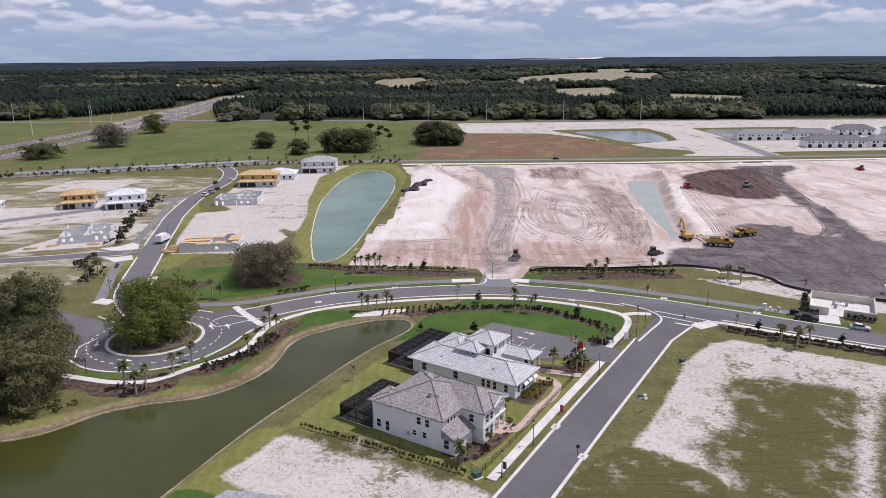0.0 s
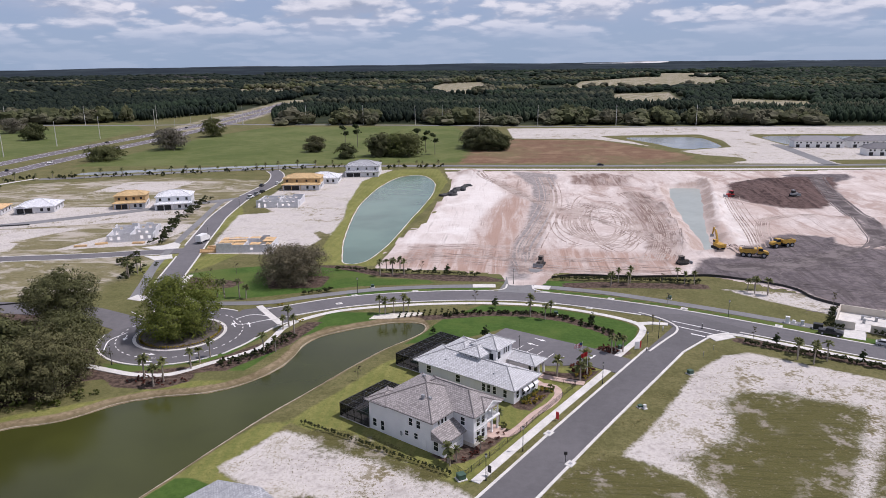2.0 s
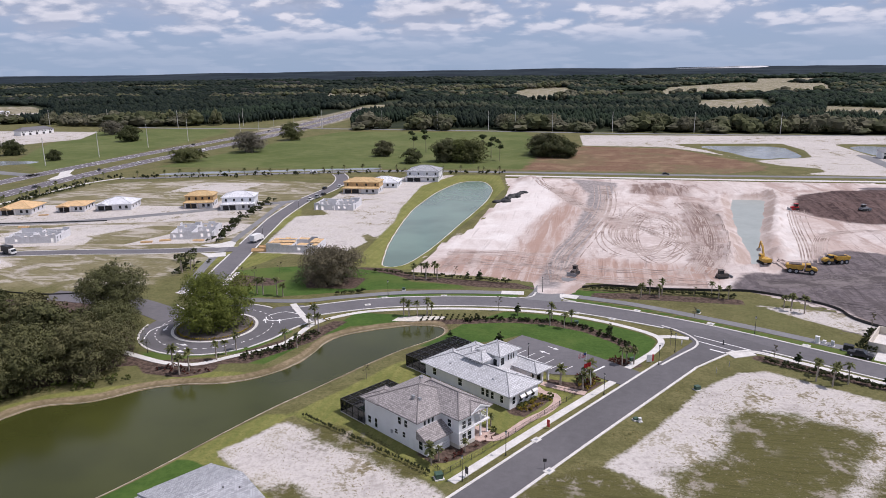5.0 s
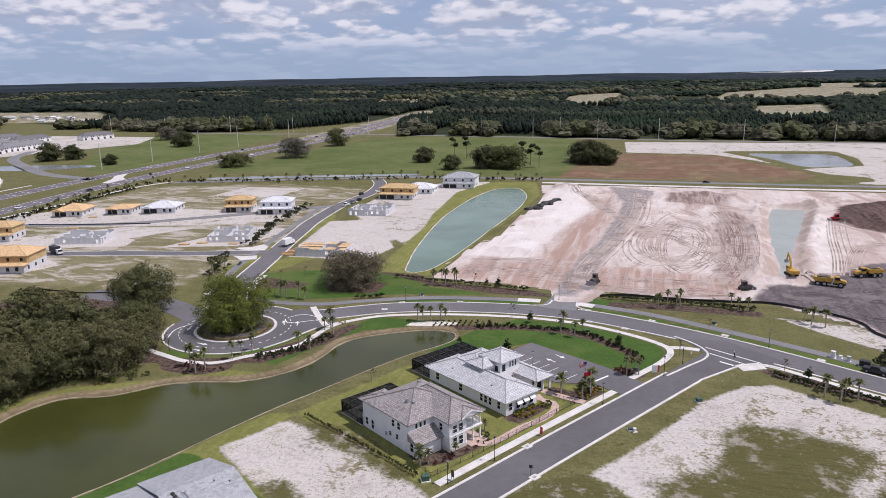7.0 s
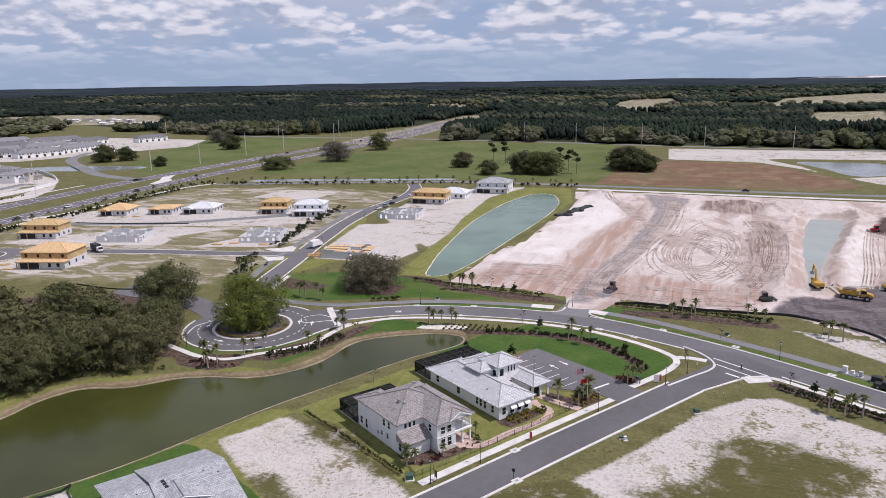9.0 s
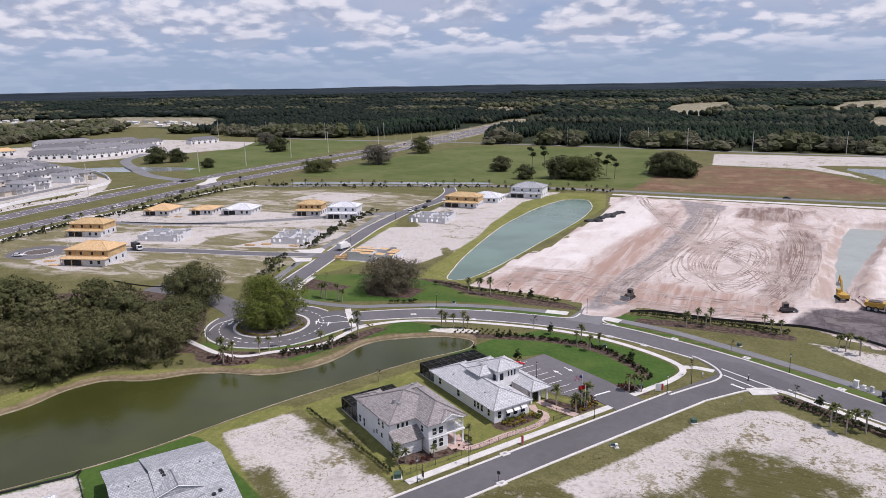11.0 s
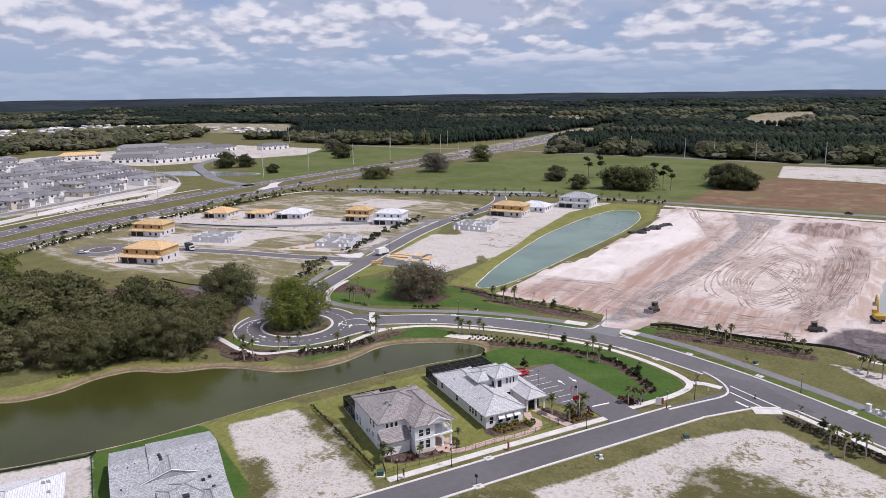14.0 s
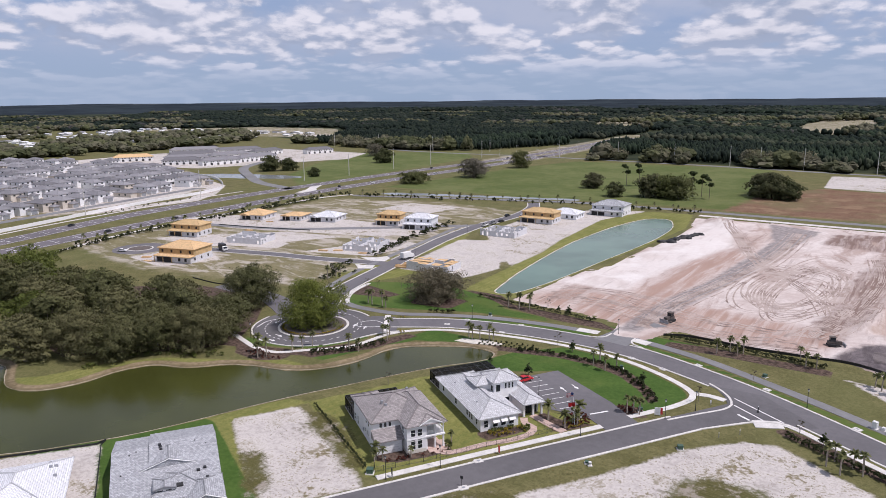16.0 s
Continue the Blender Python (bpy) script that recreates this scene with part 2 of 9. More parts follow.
def roof_tiles(c, spread):
    """Flat concrete tiles laid in courses; the mesh carries metres along and up the slope."""
    def f(k, p):
        uv = k.n("ShaderNodeUVMap").outputs[0]
        br = k.n("ShaderNodeTexBrick", Vector=uv, Scale=1.0, Color1=(0, 0, 0, 1), Color2=(1, 1, 1, 1), Mortar=(0.5, 0.5, 0.5, 1))
        br.offset = 0.5
        for q, v in (("Brick Width", 0.46), ("Row Height", 0.38), ("Mortar Size", 0.04), ("Mortar Smooth", 0.3), ("Bias", 0.0)):
            br.inputs[q].default_value = v
        rnd, line = br.outputs["Color"], br.outputs["Fac"]
        tone = k.math("ADD", k.math("MULTIPLY", k.n("ShaderNodeSeparateColor", Color=rnd).outputs[0], 0.7), k.math("MULTIPLY", k.noise(p, 0.5, 4.0), 0.3))
        col = k.mix(k.step(tone, 0.05, 0.95), [v * (1 - spread) for v in c], [min(1, v * (1 + spread)) for v in c])
        streak = k.step(k.noise(k.vmath("MULTIPLY", uv, (0.28, 2.63, 1)), 1.0, 3.0, 0.6), 0.46, 0.66)
        col = k.mix(k.math("MULTIPLY", streak, 0.55), col, [v * 1.38 for v in c])
        return [k.mix(k.math("MULTIPLY", line, 0.65), col, [v * 0.4 for v in c]), k.math("SUBTRACT", 1.0, line)]
    return f


material("roof_tile_brown", roof_tiles((0.31, 0.285, 0.28), 0.28), 0.9, spec=0.3)
material("roof_tile_pale", roof_tiles((0.53, 0.535, 0.55), 0.16), 0.9, spec=0.3)
material("roof_shingle_grey", roof_tiles((0.39, 0.40, 0.42), 0.28), 0.9, spec=0.3)
def estate_roof(k, p):
    o = k.n("ShaderNodeObjectInfo").outputs["Random"]
    n = k.noise(p, 0.6, 4.0)
    return [k.mix(k.step(k.math("ADD", k.math("MULTIPLY", o, 0.6), k.math("MULTIPLY", n, 0.4)), 0.15, 0.85), (0.15, 0.148, 0.158), (0.27, 0.265, 0.28))]


material("roof_estate", estate_roof, 0.9, spec=0.3)
material("roof_wrap_white", roof_tiles((0.72, 0.73, 0.76), 0.05), 0.7)


def screen_mesh(k, p):
    return [(0.012, 0.012, 0.013)]


def see_through(name, c, alpha):
    m = material(name, lambda k, p: [c], 0.8, spec=0.2)
    b = [n for n in m.node_tree.nodes if n.type == "BSDF_PRINCIPLED"][0]
    b.inputs["Alpha"].default_value = alpha
    return m


see_through("screen_mesh", (0.012, 0.012, 0.013), 0.52)


def water(name, c, ripple):
    def f(k, p):
        w = k.noise(p, ripple, 3.0, 0.6)
        b = k.noise(p, 0.03, 3.0)
        return [k.mix(k.step(b, 0.35, 0.65), [v * 0.85 for v in c], [v * 1.15 for v in c]), k.math("MULTIPLY", w, 0.12)]
    return material(name, f, 0.16, spec=0.28)


water("water_green", (0.049, 0.054, 0.013), 1.6)
water("water_teal", (0.125, 0.195, 0.150), 1.4)
water("water_grey", (0.24, 0.26, 0.26), 0.8)
material("water_milky", worn((0.33, 0.36, 0.335), 0.06, 0.1, bump=False), 0.35, spec=0.25)

# ---- mesh helpers ----
def obj(name, me, mat=None, parent=None):
    ob = new(name, me)
    if mat is not None:
        for mm in (mat if isinstance(mat, (list, tuple)) else [mat]):
            me.materials.append(MATS[mm])
    if parent is not None:
        ob.parent = parent
    return ob


def part(name, bm, mat, parent=None, label=""):
    """Links a bmesh as one mesh object under a thing or a part."""
    me = bpy.data.meshes.new(name)
    bm.to_mesh(me)
    bm.free()
    ob = obj(name, me, mat, parent)
    if label:
        ob["label"] = label
    return ob


def from_arrays(name, verts, faces, mat, smooth=False):
    me = bpy.data.meshes.new(name)
    me.from_pydata([tuple(map(float, v)) for v in verts], [], [tuple(map(int, f)) for f in faces])
    me.update()
    if smooth:
        me.polygons.foreach_set("use_smooth", [True] * len(me.polygons))
    return obj(name, me, mat)


def empty(name, m, label, category, group="", kind=""):
    ob = new(name)
    ob.empty_display_size = 0.5
    ob.matrix_world = m
    return tagged(ob, label, category, group, kind)


def add_box(bm, x0, y0, z0, x1, y1, z1, bevel=0.0, m=None):
    vs = [bm.verts.new((x, y, z)) for z in (z0, z1) for y in (y0, y1) for x in (x0, x1)]
    if m is not None:
        for v in vs:
            v.co = m @ v.co
    fs = [bm.faces.new([vs[i] for i in q]) for q in ((0, 2, 3, 1), (4, 5, 7, 6), (0, 1, 5, 4), (2, 6, 7, 3), (0, 4, 6, 2), (1, 3, 7, 5))]
    if bevel > 0:
        es = list({e for f in fs for e in f.edges})
        bmesh.ops.bevel(bm, geom=es, offset=bevel, segments=2, affect="EDGES", profile=0.6)
    return vs


def add_tube(bm, a, b, r0, r1=None, n=8, caps=True):
    a, b = Vector(a), Vector(b)
    r1 = r0 if r1 is None else r1
    q = (b - a).to_track_quat("Z", "Y")
    rings = []
    for c, r in ((a, r0), (b, r1)):
        rings.append([bm.verts.new(c + q @ Vector((r * math.cos(2 * math.pi * i / n), r * math.sin(2 * math.pi * i / n), 0))) for i in range(n)])
    for i in range(n):
        bm.faces.new((rings[0][i], rings[0][(i + 1) % n], rings[1][(i + 1) % n], rings[1][i]))
    if caps:
        bm.faces.new(rings[0][::-1])
        bm.faces.new(rings[1])


def add_prism(bm, outline, z0, z1):
    lo = [bm.verts.new((x, y, z0)) for x, y in outline]
    hi = [bm.verts.new((x, y, z1)) for x, y in outline]
    n = len(outline)
    bm.faces.new(lo[::-1])
    bm.faces.new(hi)
    for i in range(n):
        bm.faces.new((lo[i], lo[(i + 1) % n], hi[(i + 1) % n], hi[i]))


def box_part(name, dims, mat, parent, label="", bevel=0.0):
    bm = bmesh.new()
    add_box(bm, *dims, bevel=bevel)
    return part(name, bm, mat, parent, label)


def curve_pts(pts, step=2.0, closed=False):
    """A smooth line through a few places."""
    p = np.array(pts, float)
    n = len(p)
    out = []
    for i in range(n if closed else n - 1):
        if closed:
            a, b, c, d = p[(i - 1) % n], p[i], p[(i + 1) % n], p[(i + 2) % n]
        else:
            a, b, c, d = p[max(i - 1, 0)], p[i], p[i + 1], p[min(i + 2, n - 1)]
        k = max(2, int(np.linalg.norm(c - b) / step))
        for s in np.arange(k) / k:
            out.append(0.5 * (2 * b + (c - a) * s + (2 * a - 5 * b + 4 * c - d) * s * s + (3 * b - a - 3 * c + d) * s ** 3))
    if not closed:
        out.append(p[-1])
    return np.array(out)


def offset_line(line, dist, closed=False):
    """Shifts a line to its left by dist."""
    if closed:
        t = np.roll(line, -1, 0) - np.roll(line, 1, 0)
    else:
        t = np.gradient(line, axis=0)
    t /= np.linalg.norm(t, axis=1)[:, None] + 1e-9
    return line + dist * np.stack([-t[:, 1], t[:, 0]], 1)


def strip_mesh(name, left, right, z0, z1, mat, closed=False, parent=None):
    """A slab between two lines."""
    n = len(left)
    v = [(*p, z1) for p in left] + [(*p, z1) for p in right] + [(*p, z0) for p in left] + [(*p, z0) for p in right]
    f = []
    for i in range(n if closed else n - 1):
        j = (i + 1) % n
        f += [(i, n + i, n + j, j), (i, j, 2 * n + j, 2 * n + i), (n + i, 3 * n + i, 3 * n + j, n + j)]
    if not closed:
        f += [(0, 2 * n, 3 * n, n), (n - 1, 2 * n - 1, 4 * n - 1, 3 * n - 1)]
    ob = from_arrays(name, v, f, mat)
    if parent is not None:
        ob.parent = parent
    return ob


def ribbon(name, pts, width, z0, z1, mat, step=2.0, shift=0.0, smooth=True, parent=None):
    line = curve_pts(pts, step) if smooth else np.array(pts, float)
    return strip_mesh(name, offset_line(line, shift + width / 2), offset_line(line, shift - width / 2), z0, z1, mat, parent=parent)


def slab(name, outline, z0, z1, mat, parent=None):
    bm = bmesh.new()
    add_prism(bm, outline, z0, z1)
    bmesh.ops.triangulate(bm, faces=[f for f in bm.faces if len(f.verts) > 4])
    bmesh.ops.recalc_face_normals(bm, faces=bm.faces)
    return part(name, bm, mat, parent)


def signed(poly, x, y):
    """Distance into a closed outline (positive inside), over arrays."""
    p = np.array(poly, float)
    d2 = np.full(x.shape, 1e12)
    inside = np.zeros(x.shape, bool)
    for a, b in zip(p, np.roll(p, -1, 0)):
        e = b - a
        s = np.clip(((x - a[0]) * e[0] + (y - a[1]) * e[1]) / (e @ e + 1e-12), 0, 1)
        d2 = np.minimum(d2, (x - a[0] - s * e[0]) ** 2 + (y - a[1] - s * e[1]) ** 2)
        if a[1] != b[1]:
            inside ^= ((a[1] > y) != (b[1] > y)) & (x < (b[0] - a[0]) * (y - a[1]) / (b[1] - a[1]) + a[0])
    return np.where(inside, 1, -1) * np.sqrt(d2)


def zone(polys, x, y):
    out = np.full(x.shape, -1e3)
    for q in polys:
        out = np.maximum(out, signed(q, x, y))
    return np.clip(out, -60, 60)


# the sales street's own axes: u along the street, v away from it towards the pond
OX, OY, UX, UY = 9.0, 97.0, 0.545, 0.838


def uv(u, v):
    return (OX + UX * u - UY * v, OY + UY * u + UX * v)


STREET_TURN = math.degrees(math.atan2(UY, UX))

# ---- plan: ponds, zones ----
POND_NEAR = curve_pts([(-136, 78), (-122, 87), (-111, 83), (-104, 80.6), (-97, 82), (-92, 87), (-89.5, 95), (-89.6, 102), (-87.4, 109), (-84, 112.4), (-77.6, 114.8), (-73, 118.4), (-69.4, 122.8), (-65, 125.6),
                       (-60, 127.6), (-54, 129), (-48.6, 131.8), (-44, 136.6), (-40.4, 143), (-39.0, 150), (-38.6, 156), (-37.2, 161), (-33.5, 165), (-27, 169.6), (-20, 173.2), (-14.4, 174.2), (-11, 172.4), (-10.4, 168.6), (-13, 163.6),
                       (-18.6, 156), (-25, 144.4), (-31, 132), (-36.4, 121.4), (-41.6, 109), (-46.2, 97), (-51, 86), (-57.4, 75.4), (-66, 64), (-92, 38), (-136, 30)], 2.0, True)
POND_MID = curve_pts([(-45.6, 231.6), (-49.6, 247), (-53, 264), (-57.6, 297), (-60.5, 325), (-61.5, 345), (-60.5, 386), (-55, 419), (-48, 426), (-41, 424.6), (-32.6, 402), (-29.8, 376), (-30, 345), (-32.6, 302), (-34.6, 265), (-37, 244), (-40, 233)], 3.0, True)
POND_FAR = curve_pts([(112, 640), (142, 644), (174, 642), (179, 610), (176, 573), (158, 562), (142, 560), (130, 596)], 6.0, True)
POND_EAST = curve_pts([(232, 648), (270, 652), (311, 650), (306, 615), (262, 596), (234, 586)], 6.0, True)
POND_HIGHWAY = curve_pts([(-520, 415), (-440, 440), (-405, 462), (-420, 480), (-500, 455)], 6.0, True)
WETLAND = curve_pts([(-256, 421), (-218, 436), (-164, 454), (-120, 468), (-121, 474), (-166, 461), (-221, 445), (-262, 430)], 4.0, True)
POND_TOWN = curve_pts([(-900, 960), (-800, 985), (-760, 940), (-860, 925)], 6.0, True)
PONDS = [(POND_NEAR, -0.6, "water_green"), (POND_MID, -1.0, "water_teal"), (POND_FAR, -1.0, "water_grey"), (POND_EAST, -1.0, "water_grey"),
         (POND_HIGHWAY, -0.8, "water_grey"), (WETLAND, -0.3, "water_grey"), (POND_TOWN, -0.6, "water_grey")]

SITE = [(-33, 224), (-30, 260), (-25, 300), (-21, 345), (-20, 403), (-29, 436), (20, 440), (106, 440), (177, 443), (279, 452), (420, 460), (420, 110), (170, 160),
        (120, 186), (105, 192), (97, 207), (75, 221), (55, 219), (26, 222), (20, 206), (11, 206), (10, 219), (0, 220)]

SAND = [
    [uv(-49.4, 8), uv(-49.8, 40), uv(-74, 41.5), uv(-74, 8)],
    [uv(-1.6, 7), uv(-2.8, 22), uv(-4.6, 36), uv(-7, 43), uv(-22, 42), uv(-22.5, 20), uv(-21, 2), uv(-2, 2)],
    [(62, 156.6), (68, 158.2), (95, 143), (120, 130), (115, 90), (75, 60), (45, 80), (45, 96), (42, 103), (31.5, 110.4), (38.6, 120.4), (52.7, 146)],
    [(88, 205), (100, 203), (110, 188), (130, 178), (175, 158), (160, 150), (120, 172), (100, 184), (86, 196), (74, 207)],
    [(8, 724), (240, 735), (520, 735), (520, 600), (400, 560), (330, 500), (222, 492), (224, 474), (150, 475), (172, 490), (170, 506), (150, 516), (112, 586), (85, 622), (14, 630)],
    [(-112, 330), (-88, 300), (-60, 268), (-62, 300), (-68, 335), (-74, 400), (-62, 446), (-96, 430), (-114, 372)],
    [(-100, 300), (-72, 300), (-66, 262), (-76, 238), (-98, 240)],
    [(-300, 262), (-240, 262), (-150, 290), (-146, 340), (-168, 344), (-172, 322), (-230, 316), (-262, 312)],
    [(-245, 236), (-196, 252), (-180, 250), (-176, 238), (-210, 226), (-250, 218)],
    [(-160, 240), (-125, 250), (-122, 285), (-140, 288)],
    [(-246, 232), (-204, 272), (-168, 278), (-184, 252), (-205, 228), (-212, 212)], [(-104, 262), (-112, 306), (-93, 313), (-62, 262), (-66, 240), (-98, 238)], [(-180, 300), (-140, 296), (-136, 320), (-150, 330), (-182, 318)],
    [(-220, 186), (-190, 182), (-178, 206), (-198, 216), (-216, 210)],
    [(-216, 360), (-176, 362), (-172, 398), (-214, 394)],
    [(-358, 236), (-352, 320), (-372, 352), (-412, 392), (-470, 412), (-476, 402), (-420, 380), (-382, 344), (-366, 316), (-372, 236)], [(-560, 470), (-530, 560), (-500, 640), (-540, 720), (-740, 720), (-790, 560), (-780, 450)], [(-380, 250), (-388, 330), (-420, 376), (-560, 446), (-770, 450), (-790, 320), (-480, 130)],
    [(-580, 500), (-500, 640), (-560, 720), (-620, 660)],
    [(-1000, 1000), (-640, 830), (-560, 900), (-900, 1060)],
]
LAWN = [
    [(-60, 70), (-50.5, 85), (-44, 98), (-41, 98.2), (-7.5, 82.2), (2, 74), (-24, 48), (-62, 62)],
    [(21, 201.5), (40, 196.5), (57, 189), (73, 180.5), (91, 170), (100, 165), (102, 168), (92, 173), (74, 182.8), (58, 190.8), (40, 198.8), (22, 203.5)],
    [(-36, 193.4), (-16, 199), (6, 201.6), (6, 204.6), (-16, 202), (-38, 196.6)],
    [(-14, 158), (-6, 176), (4, 188), (20, 187.4), (32, 183), (42, 177.2), (45, 173), (43.2, 166.4), (38, 153), (10, 170), (2, 164)],
    [(-92, 196), (-78, 186), (-60, 192), (-36, 203), (-10, 208), (-14, 211), (-30, 212), (-42, 222), (-64, 226), (-84, 220), (-94, 214)],
    [(-52, 140), (-42, 162), (-38, 180), (-20, 180), (-22, 172), (-36, 169), (-44, 152), (-48, 140)],
    [(-60, 168), (-50, 162), (-56, 146), (-74, 138), (-88, 142), (-80, 142), (-62, 146), (-56, 156)],
    [(-28, 219), (26, 205), (40, 206), (70, 206), (68, 211), (40, 212), (26, 212)],
]
MULCH = [
    [(-79, 135.4), (-73.4, 130.2), (-63, 129.8), (-57.5, 134.4), (-58.5, 139), (-70, 136)],
    [(-81, 137), (-86, 124), (-98, 114), (-112, 100), (-150, 104), (-176, 150), (-150, 172), (-112, 176), (-93, 155)],
    [uv(63.2, 6.5), uv(68, 8), uv(67.5, 13), uv(63.6, 14)],
    [(-62, 226), (-46, 222), (-30, 214), (-8, 210), (14, 210), (4, 216), (-30, 218), (-40, 226)],
    [(-22, 176), (-6, 180), (6, 183), (18, 183.4), (28, 179.6), (36, 172.4), (40.4, 165), (38.4, 163.6), (33.4, 170), (26, 176), (17, 179.4), (6, 179.4), (-6, 176), (-20, 173)], [(34, 157), (38, 159.6), (41.4, 156.6), (37.6, 153.6)],
    [(28, 205), (40, 206), (72, 206), (72, 211), (40, 212), (28, 210)],
    [(-66, 138), (-84, 132), (-92, 132), (-90, 142), (-74, 138), (-60, 142), (-46, 162), (-42, 172), (-38, 172), (-42, 156), (-52, 140)],
    [(-96, 200), (-90, 196), (-74, 200), (-72, 206), (-92, 210)],
    [uv(3.4, 17), uv(3.4, 10.5), uv(6, 8.5), uv(13.5, 8), uv(19.5, 8.6), uv(19.5, 12), uv(9, 14)],
    [uv(27, 12.5), uv(27.5, 9.8), uv(34, 10), uv(38.5, 10.8), uv(38.5, 13), uv(28, 15)],
    [uv(43.5, 7.2), uv(43.5, 16), uv(46, 18), uv(48, 12), uv(54, 7.2)],
    [(67, 168), (76, 165), (96, 154), (120, 141), (120, 137), (95, 150), (74, 161), (66, 165)],
    [(-68, 214), (-46, 213), (-46, 201), (-62, 199)],
]
PASTURE = [[(-288, 455), (-280, 540), (-272, 650), (-250, 745), (-50, 758), (-12, 600), (-8, 480), (-60, 474), (-160, 462), (-215, 460)],
           [(-352, 420), (-365, 620), (-380, 730), (-430, 800), (-560, 720), (-480, 560), (-430, 480)]]
BROWN = [[(-22, 474), (-18, 566), (14, 622), (86, 614), (107, 578), (127, 542), (140, 514), (134, 490), (110, 474)]]
FOREST = [[(-330, 1005), (-252, 792), (-140, 782), (0, 764), (120, 757), (240, 748), (460, 752), (5200, 700), (5200, 5200), (-5200, 5200), (-5200, 800), (-1100, 980), (-700, 845), (-500, 790), (-440, 850), (-372, 1010)]]


CLEAR = [[(-188, 2344), (-76, 2254), (-46, 1900), (-50, 1462), (-103, 1418), (-170, 1545), (-200, 1950)], [(730, 2545), (496, 2712), (218, 2229), (124, 1576), (270, 1660), (344, 1640), (533, 1760)],
         [(330, 1500), (210, 1441), (157, 1080), (214, 1020), (270, 1090)], [(470, 1160), (374, 1244), (300, 985), (370, 935), (400, 955)],
         [(-1840, 4300), (-1560, 4300), (-1046, 3300), (-1250, 3260)], [(-747, 1984), (-541, 1861), (-417, 1453), (-582, 1512)],
         [(-1500, 1000), (-1180, 900), (-900, 960), (-900, 1060), (-1100, 1250), (-1350, 1240)], [(700, 1500), (900, 1560), (860, 1240), (700, 1200)], [(560, 3300), (1000, 3400), (900, 2700), (560, 2650)],
         [(-324, 700), (-296, 700), (-330, 1300), (-390, 1300)], [(-352, 700), (-322, 700), (-345, 1300), (-400, 1300)]]
BANKS = [[(88, 650), (130, 656), (182, 662), (188, 610), (182, 566), (150, 548), (136, 540), (122, 572), (112, 604)], [(222, 662), (320, 664), (318, 600), (260, 584), (226, 574)], [(222, 494), (420, 500), (420, 486), (222, 484)]]
WEEDS = [[(56, 132), (60, 135.6), (66, 136.4), (81, 131.6), (77.6, 124.4), (61.6, 95.4), (54, 84), (44, 90), (47, 100), (43.6, 109.6), (52, 116), (56, 124)], [(87, 129.4), (104, 121), (96, 100), (74, 84), (66, 95)], [(31, 109), (41, 102), (44, 95), (44, 80), (24, 76), (12, 88), (21, 103)],
         [uv(0, 10), uv(-3, 11), uv(-3, 22), uv(-6, 32), uv(-4, 38), uv(0, 34)], [uv(-22, 8), uv(-19, 10), uv(-19, 22), uv(-22, 24)]]
YARD = [[uv(-22.4, 2), uv(-22.8, 41), uv(-8, 43.5), uv(-4, 45), uv(-8, 49), uv(-49, 45), uv(-49, 2)], [(-87, 84), (-100, 76), (-120, 60), (-124, 66), (-102, 90), (-97, 104), (-88, 116), (-70, 126), (-60, 134), (-46, 136), (-70, 118), (-84, 104)], [uv(-0.5, 4.6), uv(56, 7.5), uv(47, 18), uv(47, 45), uv(28, 49), uv(14, 47), uv(-4, 45)], [(-100, 214), (-92, 218), (-86, 240), (-98, 242)], [(-56, 222), (-60, 268), (-72, 330), (-76, 410), (-60, 446), (-34, 448), (-24, 400), (-26, 340), (-31, 290), (-34, 226)], [(-118, 210), (-116, 300), (-136, 352), (-128, 352), (-108, 300), (-106, 212)]]


DIRT = [[(-372, 236), (-376, 330), (-420, 384), (-560, 456), (-780, 460), (-800, 320), (-480, 120), (-380, 130)], [(-276, 186), (-190, 176), (-118, 190), (-112, 232), (-116, 300), (-132, 400), (-200, 410), (-280, 380), (-272, 300)], [(-110, 300), (-76, 300), (-62, 266), (-100, 272)]] + CLEAR[:4] + CLEAR[5:]


def terrain(x, y):
    """Height of the ground: flat land with ponds dug into it, and fine unevenness."""
    z = 0.05 * np.sin(x * 0.11 + 1) * np.cos(y * 0.093) - 0.03
    for line, level, _ in PONDS:
        lo, hi = line.min(0) - 14, line.max(0) + 14
        m = (x > lo[0]) & (x < hi[0]) & (y > lo[1]) & (y < hi[1])
        if m.any():
            s = signed(line, x[m], y[m])
            z[m] = np.minimum(z[m], np.where(s > 0, level - np.minimum(s * 0.5, 2.0), level + np.maximum(-s, 0) * 0.28))
    s = signed(SITE, x, y)
    z = np.where(s > 2.0, -6.0, z)
    far = np.hypot(x, y)
    return z + np.where(far > 2500, (far - 2500) * 0.0, 0)


def spaced(lo, hi, fine, grow, end_lo, end_hi):
    a = list(np.arange(lo, hi + fine, fine))
    for sgn, end in ((-1, end_lo), (1, end_hi)):
        s, p = fine, (a[0] if sgn < 0 else a[-1])
        while (p > end) if sgn < 0 else (p < end):
            s *= grow
            p += sgn * s
            (a.insert(0, p) if sgn < 0 else a.append(p))
    return np.array(a)


